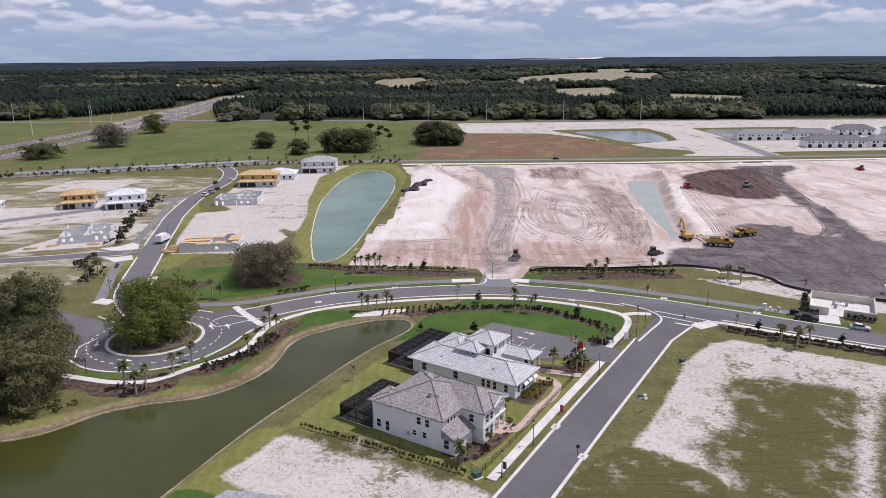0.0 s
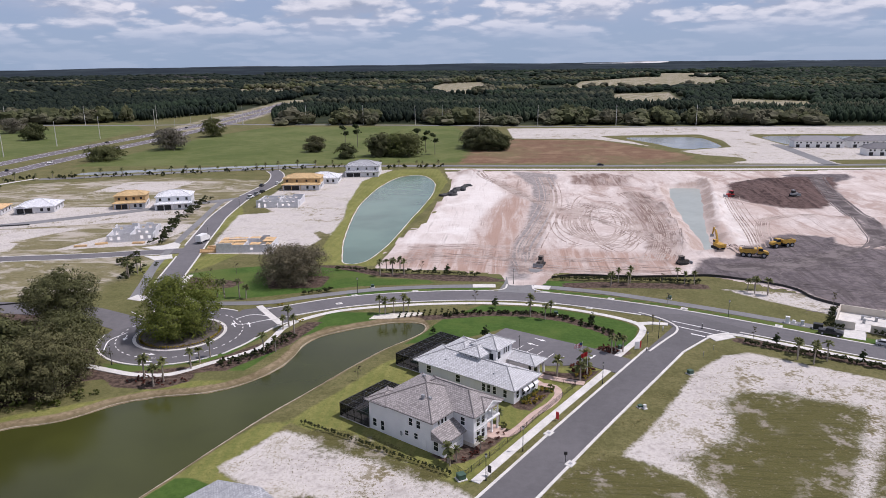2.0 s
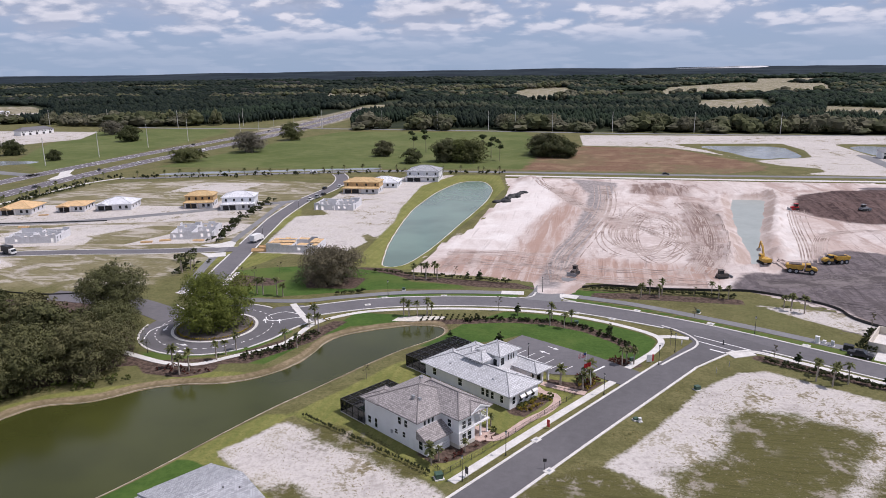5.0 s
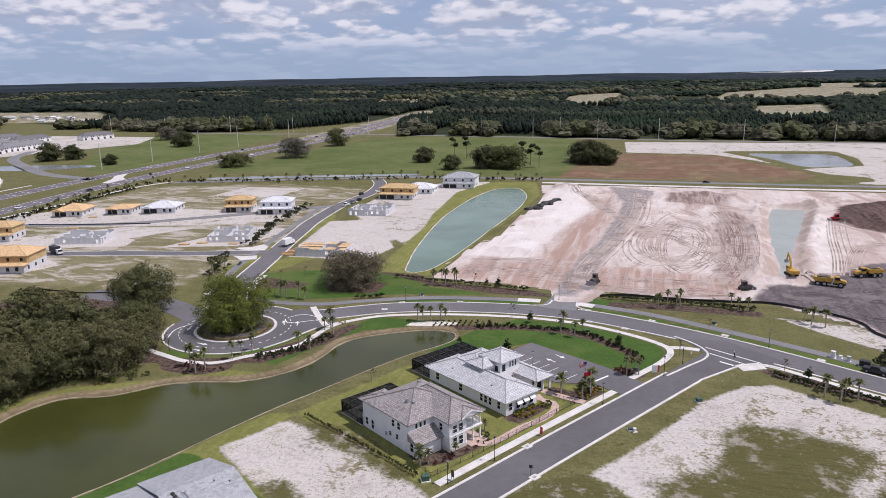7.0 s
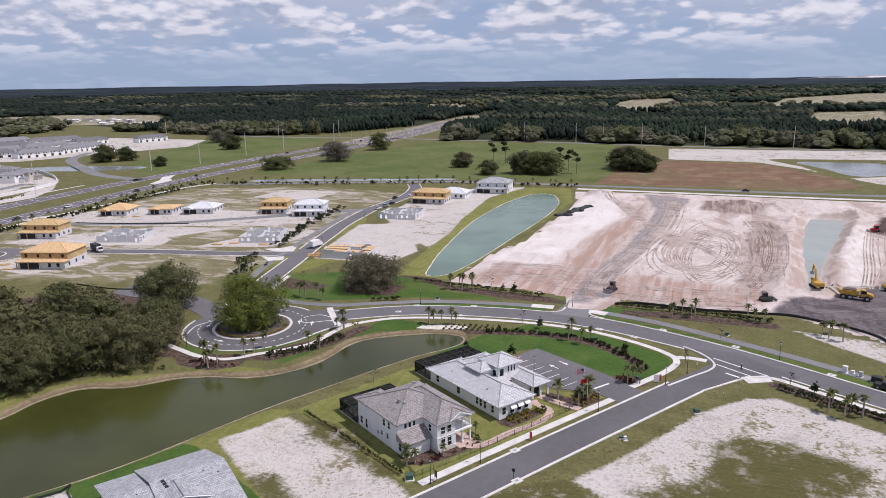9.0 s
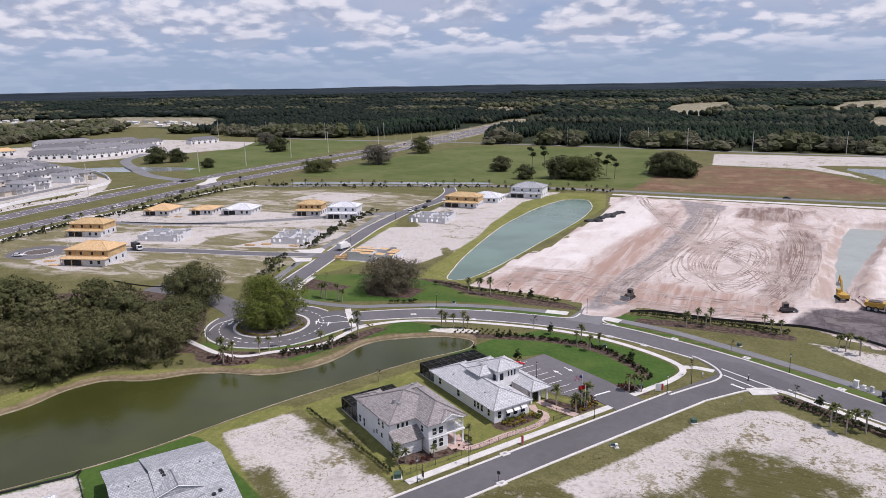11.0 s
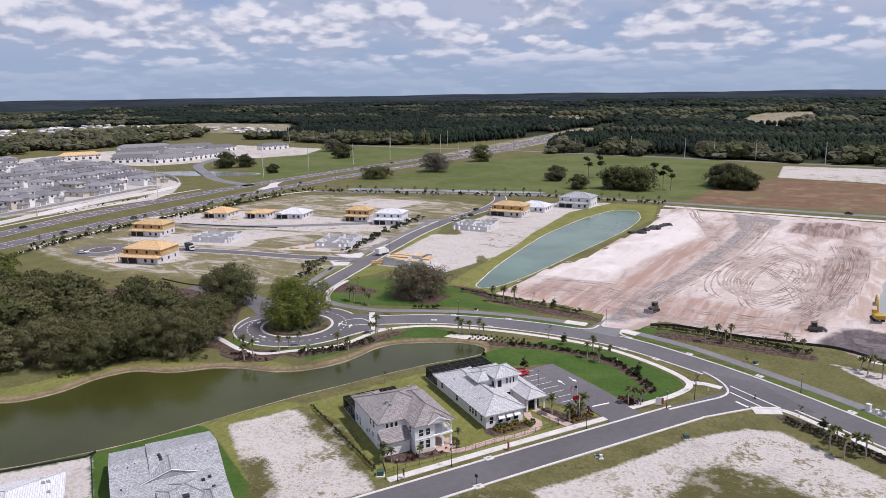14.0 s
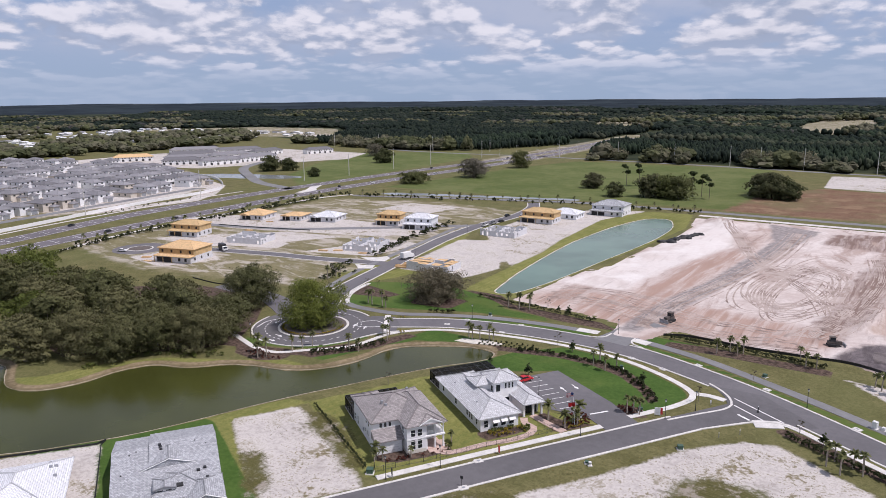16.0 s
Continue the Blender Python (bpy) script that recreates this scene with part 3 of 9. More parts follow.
def grid_sheet(name, xs, ys, height, mat, masks=None, keep=None):
    X, Y = np.meshgrid(xs, ys)
    Z = height(X.copy(), Y.copy())
    nx, ny = len(xs), len(ys)
    idx = np.arange(nx * ny).reshape(ny, nx)
    f = np.stack([idx[:-1, :-1], idx[:-1, 1:], idx[1:, 1:], idx[1:, :-1]], -1).reshape(-1, 4)
    if keep is not None:
        kv = keep(X, Y)
        f = f[kv.ravel()[f].any(1)]
    me = bpy.data.meshes.new(name)
    v = np.stack([X, Y, Z], -1).reshape(-1, 3)
    used = np.unique(f)
    remap = np.full(len(v), -1)
    remap[used] = np.arange(len(used))
    v, f = v[used], remap[f]
    me.vertices.add(len(v))
    me.vertices.foreach_set("co", v.ravel())
    me.loops.add(f.size)
    me.loops.foreach_set("vertex_index", f.ravel())
    me.polygons.add(len(f))
    me.polygons.foreach_set("loop_start", np.arange(len(f)) * 4)
    me.update()
    me.polygons.foreach_set("use_smooth", np.ones(len(f), bool))
    for an, chans in (masks or {}).items():
        at = me.attributes.new(an, "FLOAT_COLOR", "POINT")
        c = np.stack([ch(v[:, 0], v[:, 1]) for ch in chans], -1)
        at.data.foreach_set("color", c.astype(np.float32).ravel())
    return obj(name, me, mat)


def ground_material():
    m = bpy.data.materials.new("ground")
    m.use_nodes = True
    k = Nodes(m.node_tree)
    p = k.n("ShaderNodeTexCoord").outputs["Object"]
    A = k.n("ShaderNodeAttribute", {"attribute_name": "cover_a"})
    B = k.n("ShaderNodeAttribute", {"attribute_name": "cover_b"})
    a = k.n("ShaderNodeSeparateColor", Color=A.outputs["Color"]).outputs
    b = k.n("ShaderNodeSeparateColor", Color=B.outputs["Color"]).outputs
    C = k.n("ShaderNodeSeparateColor", Color=k.n("ShaderNodeAttribute", {"attribute_name": "cover_c"}).outputs["Color"]).outputs
    n_big, n_mid, n_small, n_fine = k.noise(p, 0.018, 5.0, 0.6), k.noise(p, 0.12, 6.0, 0.62), k.noise(p, 0.9, 5.0, 0.65), k.noise(p, 6.0, 3.0, 0.6)

    def edge(s, wob, soft, n=n_mid):
        return k.step(k.math("ADD", s, k.math("MULTIPLY", k.math("SUBTRACT", n, 0.5), wob)), -soft, soft)

    tuft = k.noise(p, 1.9, 7.0, 0.78, 0.6)
    mott = k.math("ADD", k.math("MULTIPLY", n_mid, 0.5), k.math("MULTIPLY", n_small, 0.5))
    rough_grass = k.mix(k.step(mott, 0.35, 0.65), (0.098, 0.096, 0.036), (0.185, 0.168, 0.075))
    rough_grass = k.mix(k.step(tuft, 0.50, 0.62, 0, 0.7), rough_grass, (0.072, 0.074, 0.028))
    rough_grass = k.mix(k.step(n_big, 0.45, 0.65, 0, 0.4), rough_grass, (0.115, 0.128, 0.045))
    lawn = k.mix(k.step(mott, 0.35, 0.68), (0.044, 0.090, 0.017), (0.078, 0.132, 0.028))
    lawn = k.mix(k.step(n_big, 0.5, 0.62, 0, 0.5), lawn, (0.125, 0.150, 0.042))
    past = k.mix(k.step(k.math("ADD", k.math("MULTIPLY", n_big, 0.6), k.math("MULTIPLY", n_mid, 0.4)), 0.38, 0.62), (0.085, 0.112, 0.032), (0.135, 0.152, 0.055))
    sandy = k.mix(k.step(mott, 0.36, 0.62), (0.40, 0.365, 0.34), (0.68, 0.645, 0.615))
    grit = k.step(k.math("ADD", k.math("MULTIPLY", n_small, 0.6), k.math("MULTIPLY", n_fine, 0.4)), 0.52, 0.66)
    sandy = k.mix(k.math("MULTIPLY", grit, 0.35), sandy, (0.30, 0.27, 0.23))
    sandy = k.mix(k.step(k.math("ADD", k.math("MULTIPLY", tuft, 0.7), k.math("MULTIPLY", n_mid, 0.3)), 0.52, 0.60, 0, 0.75), sandy, (0.26, 0.22, 0.15))
    weeds = k.step(k.math("ADD", k.math("MULTIPLY", n_mid, 0.5), k.math("MULTIPLY", n_small, 0.5)), 0.50, 0.585)
    sandy = k.mix(k.math("MULTIPLY", weeds, k.step(n_big, 0.42, 0.58, 0.25, 1.0)), sandy, (0.195, 0.165, 0.095))
    mulch = k.mix(k.step(n_small, 0.4, 0.62), (0.055, 0.038, 0.030), (0.135, 0.095, 0.075))
    brown = k.mix(k.step(mott, 0.38, 0.62), (0.150, 0.085, 0.055), (0.215, 0.135, 0.085))
    brown = k.mix(k.step(n_big, 0.46, 0.62, 0, 0.8), brown, (0.165, 0.140, 0.072))
    brown = k.mix(k.step(k.noise(p, 0.05, 6.0, 0.7), 0.50, 0.62, 0, 0.75), brown, (0.27, 0.185, 0.115))
    brown = k.mix(k.step(tuft, 0.52, 0.64, 0, 0.6), brown, (0.10, 0.070, 0.042))
    scuff = k.noise(k.vmath("MULTIPLY", p, (0.45, 1.0, 1.0)), 0.10, 7.0, 0.7, 0.8)
    dirt = k.mix(k.step(mott, 0.36, 0.64), (0.150, 0.135, 0.066), (0.235, 0.208, 0.120))
    dirt = k.mix(k.step(scuff, 0.465, 0.60, 0, 0.9), dirt, (0.47, 0.425, 0.37))
    bank = k.mix(k.step(mott, 0.36, 0.64), (0.140, 0.108, 0.060), (0.290, 0.228, 0.145))
    # woodland floor; shade under the crowns put into its near-black colour
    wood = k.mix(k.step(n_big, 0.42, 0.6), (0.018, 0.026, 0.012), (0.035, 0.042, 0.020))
    col = rough_grass
    col = k.mix(edge(b[1], 10.0, 3.0), col, past)
    col = k.mix(edge(b[0], 14.0, 3.0), col, brown)
    mown = k.step(k.math("SINE", k.math("MULTIPLY", k.n("ShaderNodeSeparateXYZ", Vector=p).outputs[0], 2.6)), -0.4, 0.4)
    yard = k.mix(k.step(mott, 0.35, 0.65), (0.150, 0.160, 0.044), (0.245, 0.235, 0.078))
    yard = k.mix(k.step(tuft, 0.50, 0.64, 0, 0.6), yard, (0.085, 0.098, 0.028))
    yard = k.mix(k.math("MULTIPLY", mown, 0.22), yard, (0.105, 0.140, 0.036))
    col = k.mix(edge(C[0], 2.0, 0.5), col, yard)
    col = k.mix(edge(a[1], 1.2, 0.3), col, lawn)
    col = k.mix(k.math("MULTIPLY", edge(b[2], 12.0, 4.0), 0.9), col, dirt)
    col = k.mix(edge(k.math("ADD", a[0], k.math("MULTIPLY", k.math("SUBTRACT", n_small, 0.5), 2.4)), 2.6, 0.6), col, sandy)
    dry = k.mix(k.step(k.noise(p, 3.8, 5.0, 0.8), 0.36, 0.64), (0.122, 0.110, 0.043), (0.078, 0.078, 0.025))
    turned = k.n("ShaderNodeMapping", Vector=p)
    turned.inputs["Rotation"].default_value, turned.inputs["Scale"].default_value = (0, 0, -0.994), (0.08, 1.0, 1.0)
    rows = k.noise(turned.outputs[0], 1.5, 4.0, 0.7, 0.3)
    dry = k.mix(k.step(rows, 0.48, 0.62, 0, 0.75), dry, (0.070, 0.066, 0.024))
    dry = k.mix(k.step(k.noise(p, 1.1, 6.0, 0.8), 0.58, 0.68, 0, 0.7), dry, (0.30, 0.26, 0.20))
    dry = k.mix(k.math("MULTIPLY", k.step(k.noise(p, 0.16, 8.0, 0.75), 0.51, 0.62, 0, 0.8), k.step(C[1], 2.5, 9.0, 1.0, 0.0)), dry, (0.36, 0.32, 0.28))
    tufty = k.math("ADD", k.math("ADD", C[1], 0.6), k.math("MULTIPLY", k.math("SUBTRACT", tuft, 0.5), 7.0))
    col = k.mix(edge(tufty, 8.0, 1.0), col, dry)
    col = k.mix(edge(a[2], 0.9, 0.25, n_small), col, mulch)
    terrace = k.step(k.math("SINE", k.math("ADD", k.math("MULTIPLY", A.outputs["Alpha"], 2.6), k.math("MULTIPLY", n_mid, 5.0))), 0.1, 0.8)
    bank = k.mix(k.math("MULTIPLY", terrace, 0.5), bank, (0.115, 0.098, 0.050))
    col = k.mix(edge(A.outputs["Alpha"], 1.8, 0.5), col, bank)
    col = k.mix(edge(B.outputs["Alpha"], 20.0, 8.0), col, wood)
    bs = k.n("ShaderNodeBsdfPrincipled", Base_Color=col, Roughness=0.95)
    bs.inputs["Specular IOR Level"].default_value = 0.15
    k.put(bs, "Normal", k.n("ShaderNodeBump", Height=k.math("ADD", n_small, k.math("MULTIPLY", n_fine, 0.5)), Strength=0.5, Distance=0.15).outputs[0])
    k.n("ShaderNodeOutputMaterial", Surface=bs.outputs[0])
    MATS["ground"] = m


ground_material()


def bank_mask(x, y):
    out = np.full(x.shape, -60.0)
    for (line, level, _), w in zip(PONDS, (1.9, 0.8, 0.5, 0.5, 0.5, 0.3, 0.5)):
        lo, hi = line.min(0) - 30, line.max(0) + 30
        m = (x > lo[0]) & (x < hi[0]) & (y > lo[1]) & (y < hi[1])
        if m.any():
            wide = w
            if line is POND_NEAR:
                wide = 1.0 + 1.9 * np.clip(((OX - x[m]) * UY + (y[m] - OY) * UX - 55) / 6, 0, 1)
            out[m] = np.maximum(out[m], signed(line, x[m], y[m]) + wide)
    return np.clip(out, -60, 60)


gx = spaced(-130, 130, 2.0, 1.025, -5000, 5000)
gy = spaced(60, 260, 2.0, 1.022, -700, 5000)
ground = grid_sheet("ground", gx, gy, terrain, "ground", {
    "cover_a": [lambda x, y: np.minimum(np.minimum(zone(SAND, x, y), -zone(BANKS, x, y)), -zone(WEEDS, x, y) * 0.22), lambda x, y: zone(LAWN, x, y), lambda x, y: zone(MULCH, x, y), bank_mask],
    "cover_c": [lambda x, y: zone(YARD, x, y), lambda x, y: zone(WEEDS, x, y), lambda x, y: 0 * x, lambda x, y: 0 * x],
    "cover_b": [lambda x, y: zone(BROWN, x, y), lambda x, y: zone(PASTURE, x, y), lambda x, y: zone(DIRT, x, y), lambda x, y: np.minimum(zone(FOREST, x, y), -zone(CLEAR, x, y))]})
tagged(ground, "flat ground of rough grass, mown lawn, mulch and bare white sand", "ground", kind="structure")

for line, level, mat in PONDS:
    bm = bmesh.new()
    grown = offset_line(line, -1.0, True) if signed(line, *(np.array([c]) for c in offset_line(line, -1.0, True)[0]))[0] < 0 else offset_line(line, 1.0, True)
    f = bm.faces.new([bm.verts.new((*q, level)) for q in grown])
    bmesh.ops.triangulate(bm, faces=[f])
    bmesh.ops.recalc_face_normals(bm, faces=bm.faces)
    if bm.faces[:][0].normal.z < 0:
        bmesh.ops.reverse_faces(bm, faces=bm.faces)
    w = part("pond_water", bm, mat)
    tagged(w, {"water_green": "still murky green water of the near pond", "water_teal": "pale teal water of the long pond"}.get(mat, "pale grey water of a distant pond"), "water", kind="structure")


def water_edge(line, level, lo, hi, mat, seed):
    """A washed-out pale rim just above the water, of uneven width."""
    r = np.random.default_rng(seed)
    n = len(line)
    w = np.convolve(np.tile(r.random(n), 3), np.ones(3) / 3, "same")[n:2 * n]
    out = offset_line(line, 1.0, True)
    sgn = 1.0 if signed(line, out[:1, 0].copy(), out[:1, 1].copy())[0] < 0 else -1.0
    t = offset_line(line, sgn, True) - line
    a, b = line + t * (0.30 + 0 * w)[:, None], line + t * (0.30 + lo + (hi - lo) * w ** 2)[:, None]
    ob = strip_mesh("water_edge", a, b, level - 0.3, level + 0.16, mat, True)
    return tagged(ob, "pale washed-out rim of bare sand at the water's edge", "bank", kind="structure")


water_edge(POND_NEAR, -0.6, 0.0, 0.8, "sand_edge", 1)
water_edge(POND_MID, -1.0, 0.5, 1.3, "stone_pale", 2)

# ---- the earthworks: sand, spoil, ditch ----
DITCH = [(98.6, 387), (112.6, 388), (107, 365), (103, 347), (96, 316), (91.4, 292), (88, 270), (85.4, 254), (83, 254), (84.6, 264), (87, 285), (90.4, 320), (93.4, 350)]
MUD = [(71, 219), (76, 238), (88, 241), (100, 256), (111, 274), (121, 279), (130, 276), (134, 260), (146, 256), (150, 272), (154, 290), (159, 320), (166, 360), (178, 404), (170, 424), (176, 431), (208, 430), (207, 419), (186, 396), (172, 352), (163, 312), (161, 282), (154, 250), (200, 200), (170, 160), (120, 187), (104, 194), (97, 208), (82, 217)]
HEAP = [(120, 352), (124, 372), (130, 393), (152, 411), (180, 421), (196, 420), (186, 392), (169, 356), (152, 322), (140, 326), (126, 340)]
GREY = [(11, 212), (12, 250), (18, 286), (22, 334), (24, 386), (12, 436), (40, 426), (34, 372), (31, 324), (26, 284), (23, 256), (20, 232), (18, 212)]
BROWNISH = [(62, 232), (64, 284), (67, 332), (74, 378), (82, 352), (77, 286), (72, 248), (71, 232)]
PINKISH = [(0, 250), (1, 297), (6, 340), (13, 356), (21, 338), (17, 290), (14, 256)]
SPOIL = [(47, 390), (46, 422), (66, 430), (82, 424), (76, 384)]
CRUST = [(-34, 226), (-28, 240), (-18, 249), (0, 252), (12, 256), (28, 250), (53, 247), (66, 244), (70, 232), (62, 222), (26, 221), (8, 218)]
PALE = [(110.5, 362), (120, 364), (113, 318), (109, 286), (104, 260), (94, 258), (98, 282), (104, 316)]
FRESH = [(-30, 256), (-22, 330), (-20, 420), (-2, 420), (10, 362), (-2, 300), (-4, 256)]


def site_height(x, y):
    z = 0.25 + 0.22 * np.sin(x * 0.045 + y * 0.02) + 0.15 * np.sin(x * 0.13 - y * 0.06)
    nz = np.array([noise.noise(Vector((a * 0.09, b * 0.09, 0))) + 0.5 * noise.noise(Vector((a * 0.3, b * 0.3, 3))) for a, b in zip(x.ravel(), y.ravel())]).reshape(x.shape)
    z += 0.22 * nz
    d = signed(DITCH, x, y)
    z += np.where(d > -14, -np.clip((d + 7) * 0.28, 0, 2.6), 0) + 1.5 * np.exp(-((d + 7) / 3.0) ** 2) * (0.75 + 1.6 * nz)
    rough = np.array([noise.noise(Vector((a * 0.18, b * 0.10, 7))) for a, b in zip(x.ravel(), y.ravel())]).reshape(x.shape)
    for poly, amp in ((CRUST, 0.8), (BROWNISH, 0.9), (SPOIL, 1.2)):
        z += amp * rough * np.clip((signed(poly, x, y) + 3) / 6, 0, 1)
    h = signed(HEAP, x, y)
    z += np.clip(h, 0, 14) * 0.17 * (1 + 0.4 * nz)
    for cx, cy, hh, r in ((152, 300, 1.8, 9), (166, 296, 1.5, 8), (140, 305, 1.2, 7), (-8, 422, 2.4, 7), (-16, 428, 2.0, 6), (58, 402, 1.6, 9), (70, 408, 1.5, 8), (45, 404, 1.3, 5), (124, 372, 1.6, 6), (118, 392, 1.5, 7), (134, 268, 1.2, 4)):
        z += hh * np.exp(-((x - cx) ** 2 + (y - cy) ** 2) / (r * r)) * (1 + 0.8 * nz)
    s = signed(SITE, x, y)
    return np.where(s < 6, np.minimum(z, 0.02 + np.clip(s, -1.5, 6) * 0.06), z)


def site_material():
    m = bpy.data.materials.new("earthworks")
    m.use_nodes = True
    k = Nodes(m.node_tree)
    p = k.n("ShaderNodeTexCoord").outputs["Object"]
    A = k.n("ShaderNodeAttribute", {"attribute_name": "soil"})
    a = k.n("ShaderNodeSeparateColor", Color=A.outputs["Color"]).outputs
    big, mid, small, fine = k.noise(p, 0.012, 5.0, 0.6, 0.6), k.noise(p, 0.07, 6.0, 0.65, 0.5), k.noise(p, 0.5, 5.0, 0.65), k.noise(p, 4.0, 3.0, 0.6)
    q = k.vmath("ADD", p, k.n("ShaderNodeVectorMath", {"operation": "SCALE"}, i0=k.n("ShaderNodeTexNoise", Vector=p, Scale=0.011, Detail=2.0).outputs["Color"]).outputs[0])
    # scraped streaks left by blades and wheels
    def scrape(turn, stretch):
        r = k.n("ShaderNodeMapping", Vector=p)
        r.inputs["Rotation"].default_value, r.inputs["Scale"].default_value = (0, 0, turn), (1.0, stretch, 1.0)
        return k.noise(r.outputs[0], 0.35, 5.0, 0.65, 0.8)
    r1, r2 = scrape(0.25, 0.06), scrape(-0.9, 0.07)
    tracks = k.math("MAXIMUM", k.math("MULTIPLY", k.step(r1, 0.54, 0.66), k.step(mid, 0.42, 0.62)), k.math("MULTIPLY", k.step(r2, 0.55, 0.66), k.step(big, 0.46, 0.6)))
    sand = k.mix(k.step(k.math("ADD", k.math("MULTIPLY", mid, 0.6), k.math("MULTIPLY", small, 0.4)), 0.36, 0.64), (0.50, 0.42, 0.385), (0.66, 0.595, 0.56))
    sand = k.mix(k.step(big, 0.50, 0.62, 0, 0.6), sand, (0.44, 0.33, 0.28))
    drift = k.noise(k.vmath("MULTIPLY", p, (1.0, 0.35, 1.0)), 0.045, 6.0, 0.7, 1.2)
    sand = k.mix(k.step(drift, 0.50, 0.62, 0, 0.75), sand, (0.37, 0.275, 0.235))
    sand = k.mix(k.step(drift, 0.30, 0.46, 0.5, 0), sand, (0.74, 0.70, 0.67))
    sand = k.mix(k.math("MULTIPLY", tracks, 0.65), sand, (0.28, 0.21, 0.185))
    mud = k.mix(k.step(k.math("ADD", k.math("MULTIPLY", mid, 0.5), k.math("MULTIPLY", small, 0.5)), 0.36, 0.64), (0.095, 0.082, 0.088), (0.200, 0.172, 0.175))
    mud = k.mix(k.math("MULTIPLY", k.math("MAXIMUM", k.step(r1, 0.52, 0.62), k.step(r2, 0.53, 0.63)), 0.6), mud, (0.085, 0.072, 0.072))
    heap = k.mix(k.step(k.math("ADD", k.math("MULTIPLY", r1, 0.6), k.math("MULTIPLY", small, 0.4)), 0.38, 0.62), (0.055, 0.036, 0.034), (0.150, 0.102, 0.092))
    grey = k.mix(k.step(small, 0.35, 0.65), (0.20, 0.18, 0.178), (0.34, 0.31, 0.30))

    def edge(s, wob, soft):
        return k.step(k.math("ADD", s, k.math("MULTIPLY", k.math("SUBTRACT", mid, 0.5), wob)), -soft, soft)
    B = k.n("ShaderNodeAttribute", {"attribute_name": "soil_b"})
    b2 = k.n("ShaderNodeSeparateColor", Color=B.outputs["Color"]).outputs
    sand = k.mix(k.math("MULTIPLY", edge(b2[0], 14.0, 3.0), k.step(r1, 0.36, 0.6, 0.45, 1.0)), sand, (0.225, 0.158, 0.135))
    sand = k.mix(k.math("MULTIPLY", edge(b2[1], 14.0, 4.0), k.step(r2, 0.36, 0.6, 0.35, 0.95)), sand, (0.385, 0.265, 0.215))
    sand = k.mix(k.math("MULTIPLY", edge(b2[2], 9.0, 2.5), k.step(mid, 0.3, 0.6, 1.0, 0.5)), sand, (0.74, 0.70, 0.67))
    steep = k.step(k.n("ShaderNodeSeparateXYZ", Vector=k.n("ShaderNodeNewGeometry").outputs["Normal"]).outputs[2], 0.88, 0.985, 1.0, 0.0)
    sand = k.mix(k.math("MULTIPLY", steep, k.step(small, 0.3, 0.6, 0.4, 0.9)), sand, (0.40, 0.315, 0.27))
    wet = k.step(k.math("ADD", A.outputs["Alpha"], k.math("MULTIPLY", k.math("SUBTRACT", small, 0.5), 6.0)), -3.0, 3.0)
    col = k.mix(k.math("MULTIPLY", edge(a[2], 5.0, 1.4), 0.9), sand, grey)
    col = k.mix(edge(a[0], 12.0, 1.6), col, mud)
    col = k.mix(edge(a[1], 12.0, 1.6), col, heap)
    col = k.mix(k.math("MULTIPLY", wet, 0.55), col, (0.50, 0.44, 0.40))
    b = k.n("ShaderNodeBsdfPrincipled", Base_Color=col, Roughness=0.95)
    b.inputs["Specular IOR Level"].default_value = 0.15
    hgt = k.math("ADD", k.math("MULTIPLY", tracks, -0.7), k.math("ADD", small, k.math("MULTIPLY", fine, 0.3)))
    k.put(b, "Normal", k.n("ShaderNodeBump", Height=hgt, Strength=0.7, Distance=0.3).outputs[0])
    k.n("ShaderNodeOutputMaterial", Surface=b.outputs[0])
    MATS["earthworks"] = m


site_material()
site = grid_sheet("earthworks_ground", np.arange(-36, 420, 2.0), np.arange(104, 462, 2.0), site_height, "earthworks",
                  {"soil_b": [lambda x, y: zone([BROWNISH, SPOIL], x, y), lambda x, y: zone([CRUST, PINKISH], x, y), lambda x, y: zone([PALE, FRESH], x, y), lambda x, y: 0 * x],
                  "soil": [lambda x, y: zone([MUD], x, y), lambda x, y: zone([HEAP], x, y), lambda x, y: zone([GREY], x, y), lambda x, y: zone([DITCH], x, y)]},
                  keep=lambda x, y: signed(SITE, x, y) > -0.5)
tagged(site, "graded pinkish sand of a building site, with dark mud and wheel ruts", "ground", kind="structure")
w = slab("ditch_water", [(96.4, 390), (115, 391), (109.4, 365), (105.4, 347), (98.4, 316), (93.8, 292), (90.4, 270), (87, 251), (81, 251), (82, 264), (84.6, 285), (88, 320), (91, 350)], -1.9, -1.38, "water_milky")
tagged(w, "milky grey water standing in the dug ditch", "water", kind="structure")

# ---- roads ----
def road(name, pts, width, label, mat="asphalt", kerb=True, step=2.0, z=0.03):
    ob = ribbon(name, pts, width, -0.6, z, mat, step)
    tagged(ob, label, "road", kind="structure")
    return ob


def kerb_line(pts, width=0.55, z=0.12, closed=False, smooth=True, step=1.5):
    line = curve_pts(pts, step, closed) if smooth else np.array(pts, float)
    ob = strip_mesh("kerb", offset_line(line, width / 2, closed), offset_line(line, -width / 2, closed), -0.4, z, "concrete", closed)
    return tagged(ob, "pale concrete kerb along the road edge", "kerb", kind="structure")


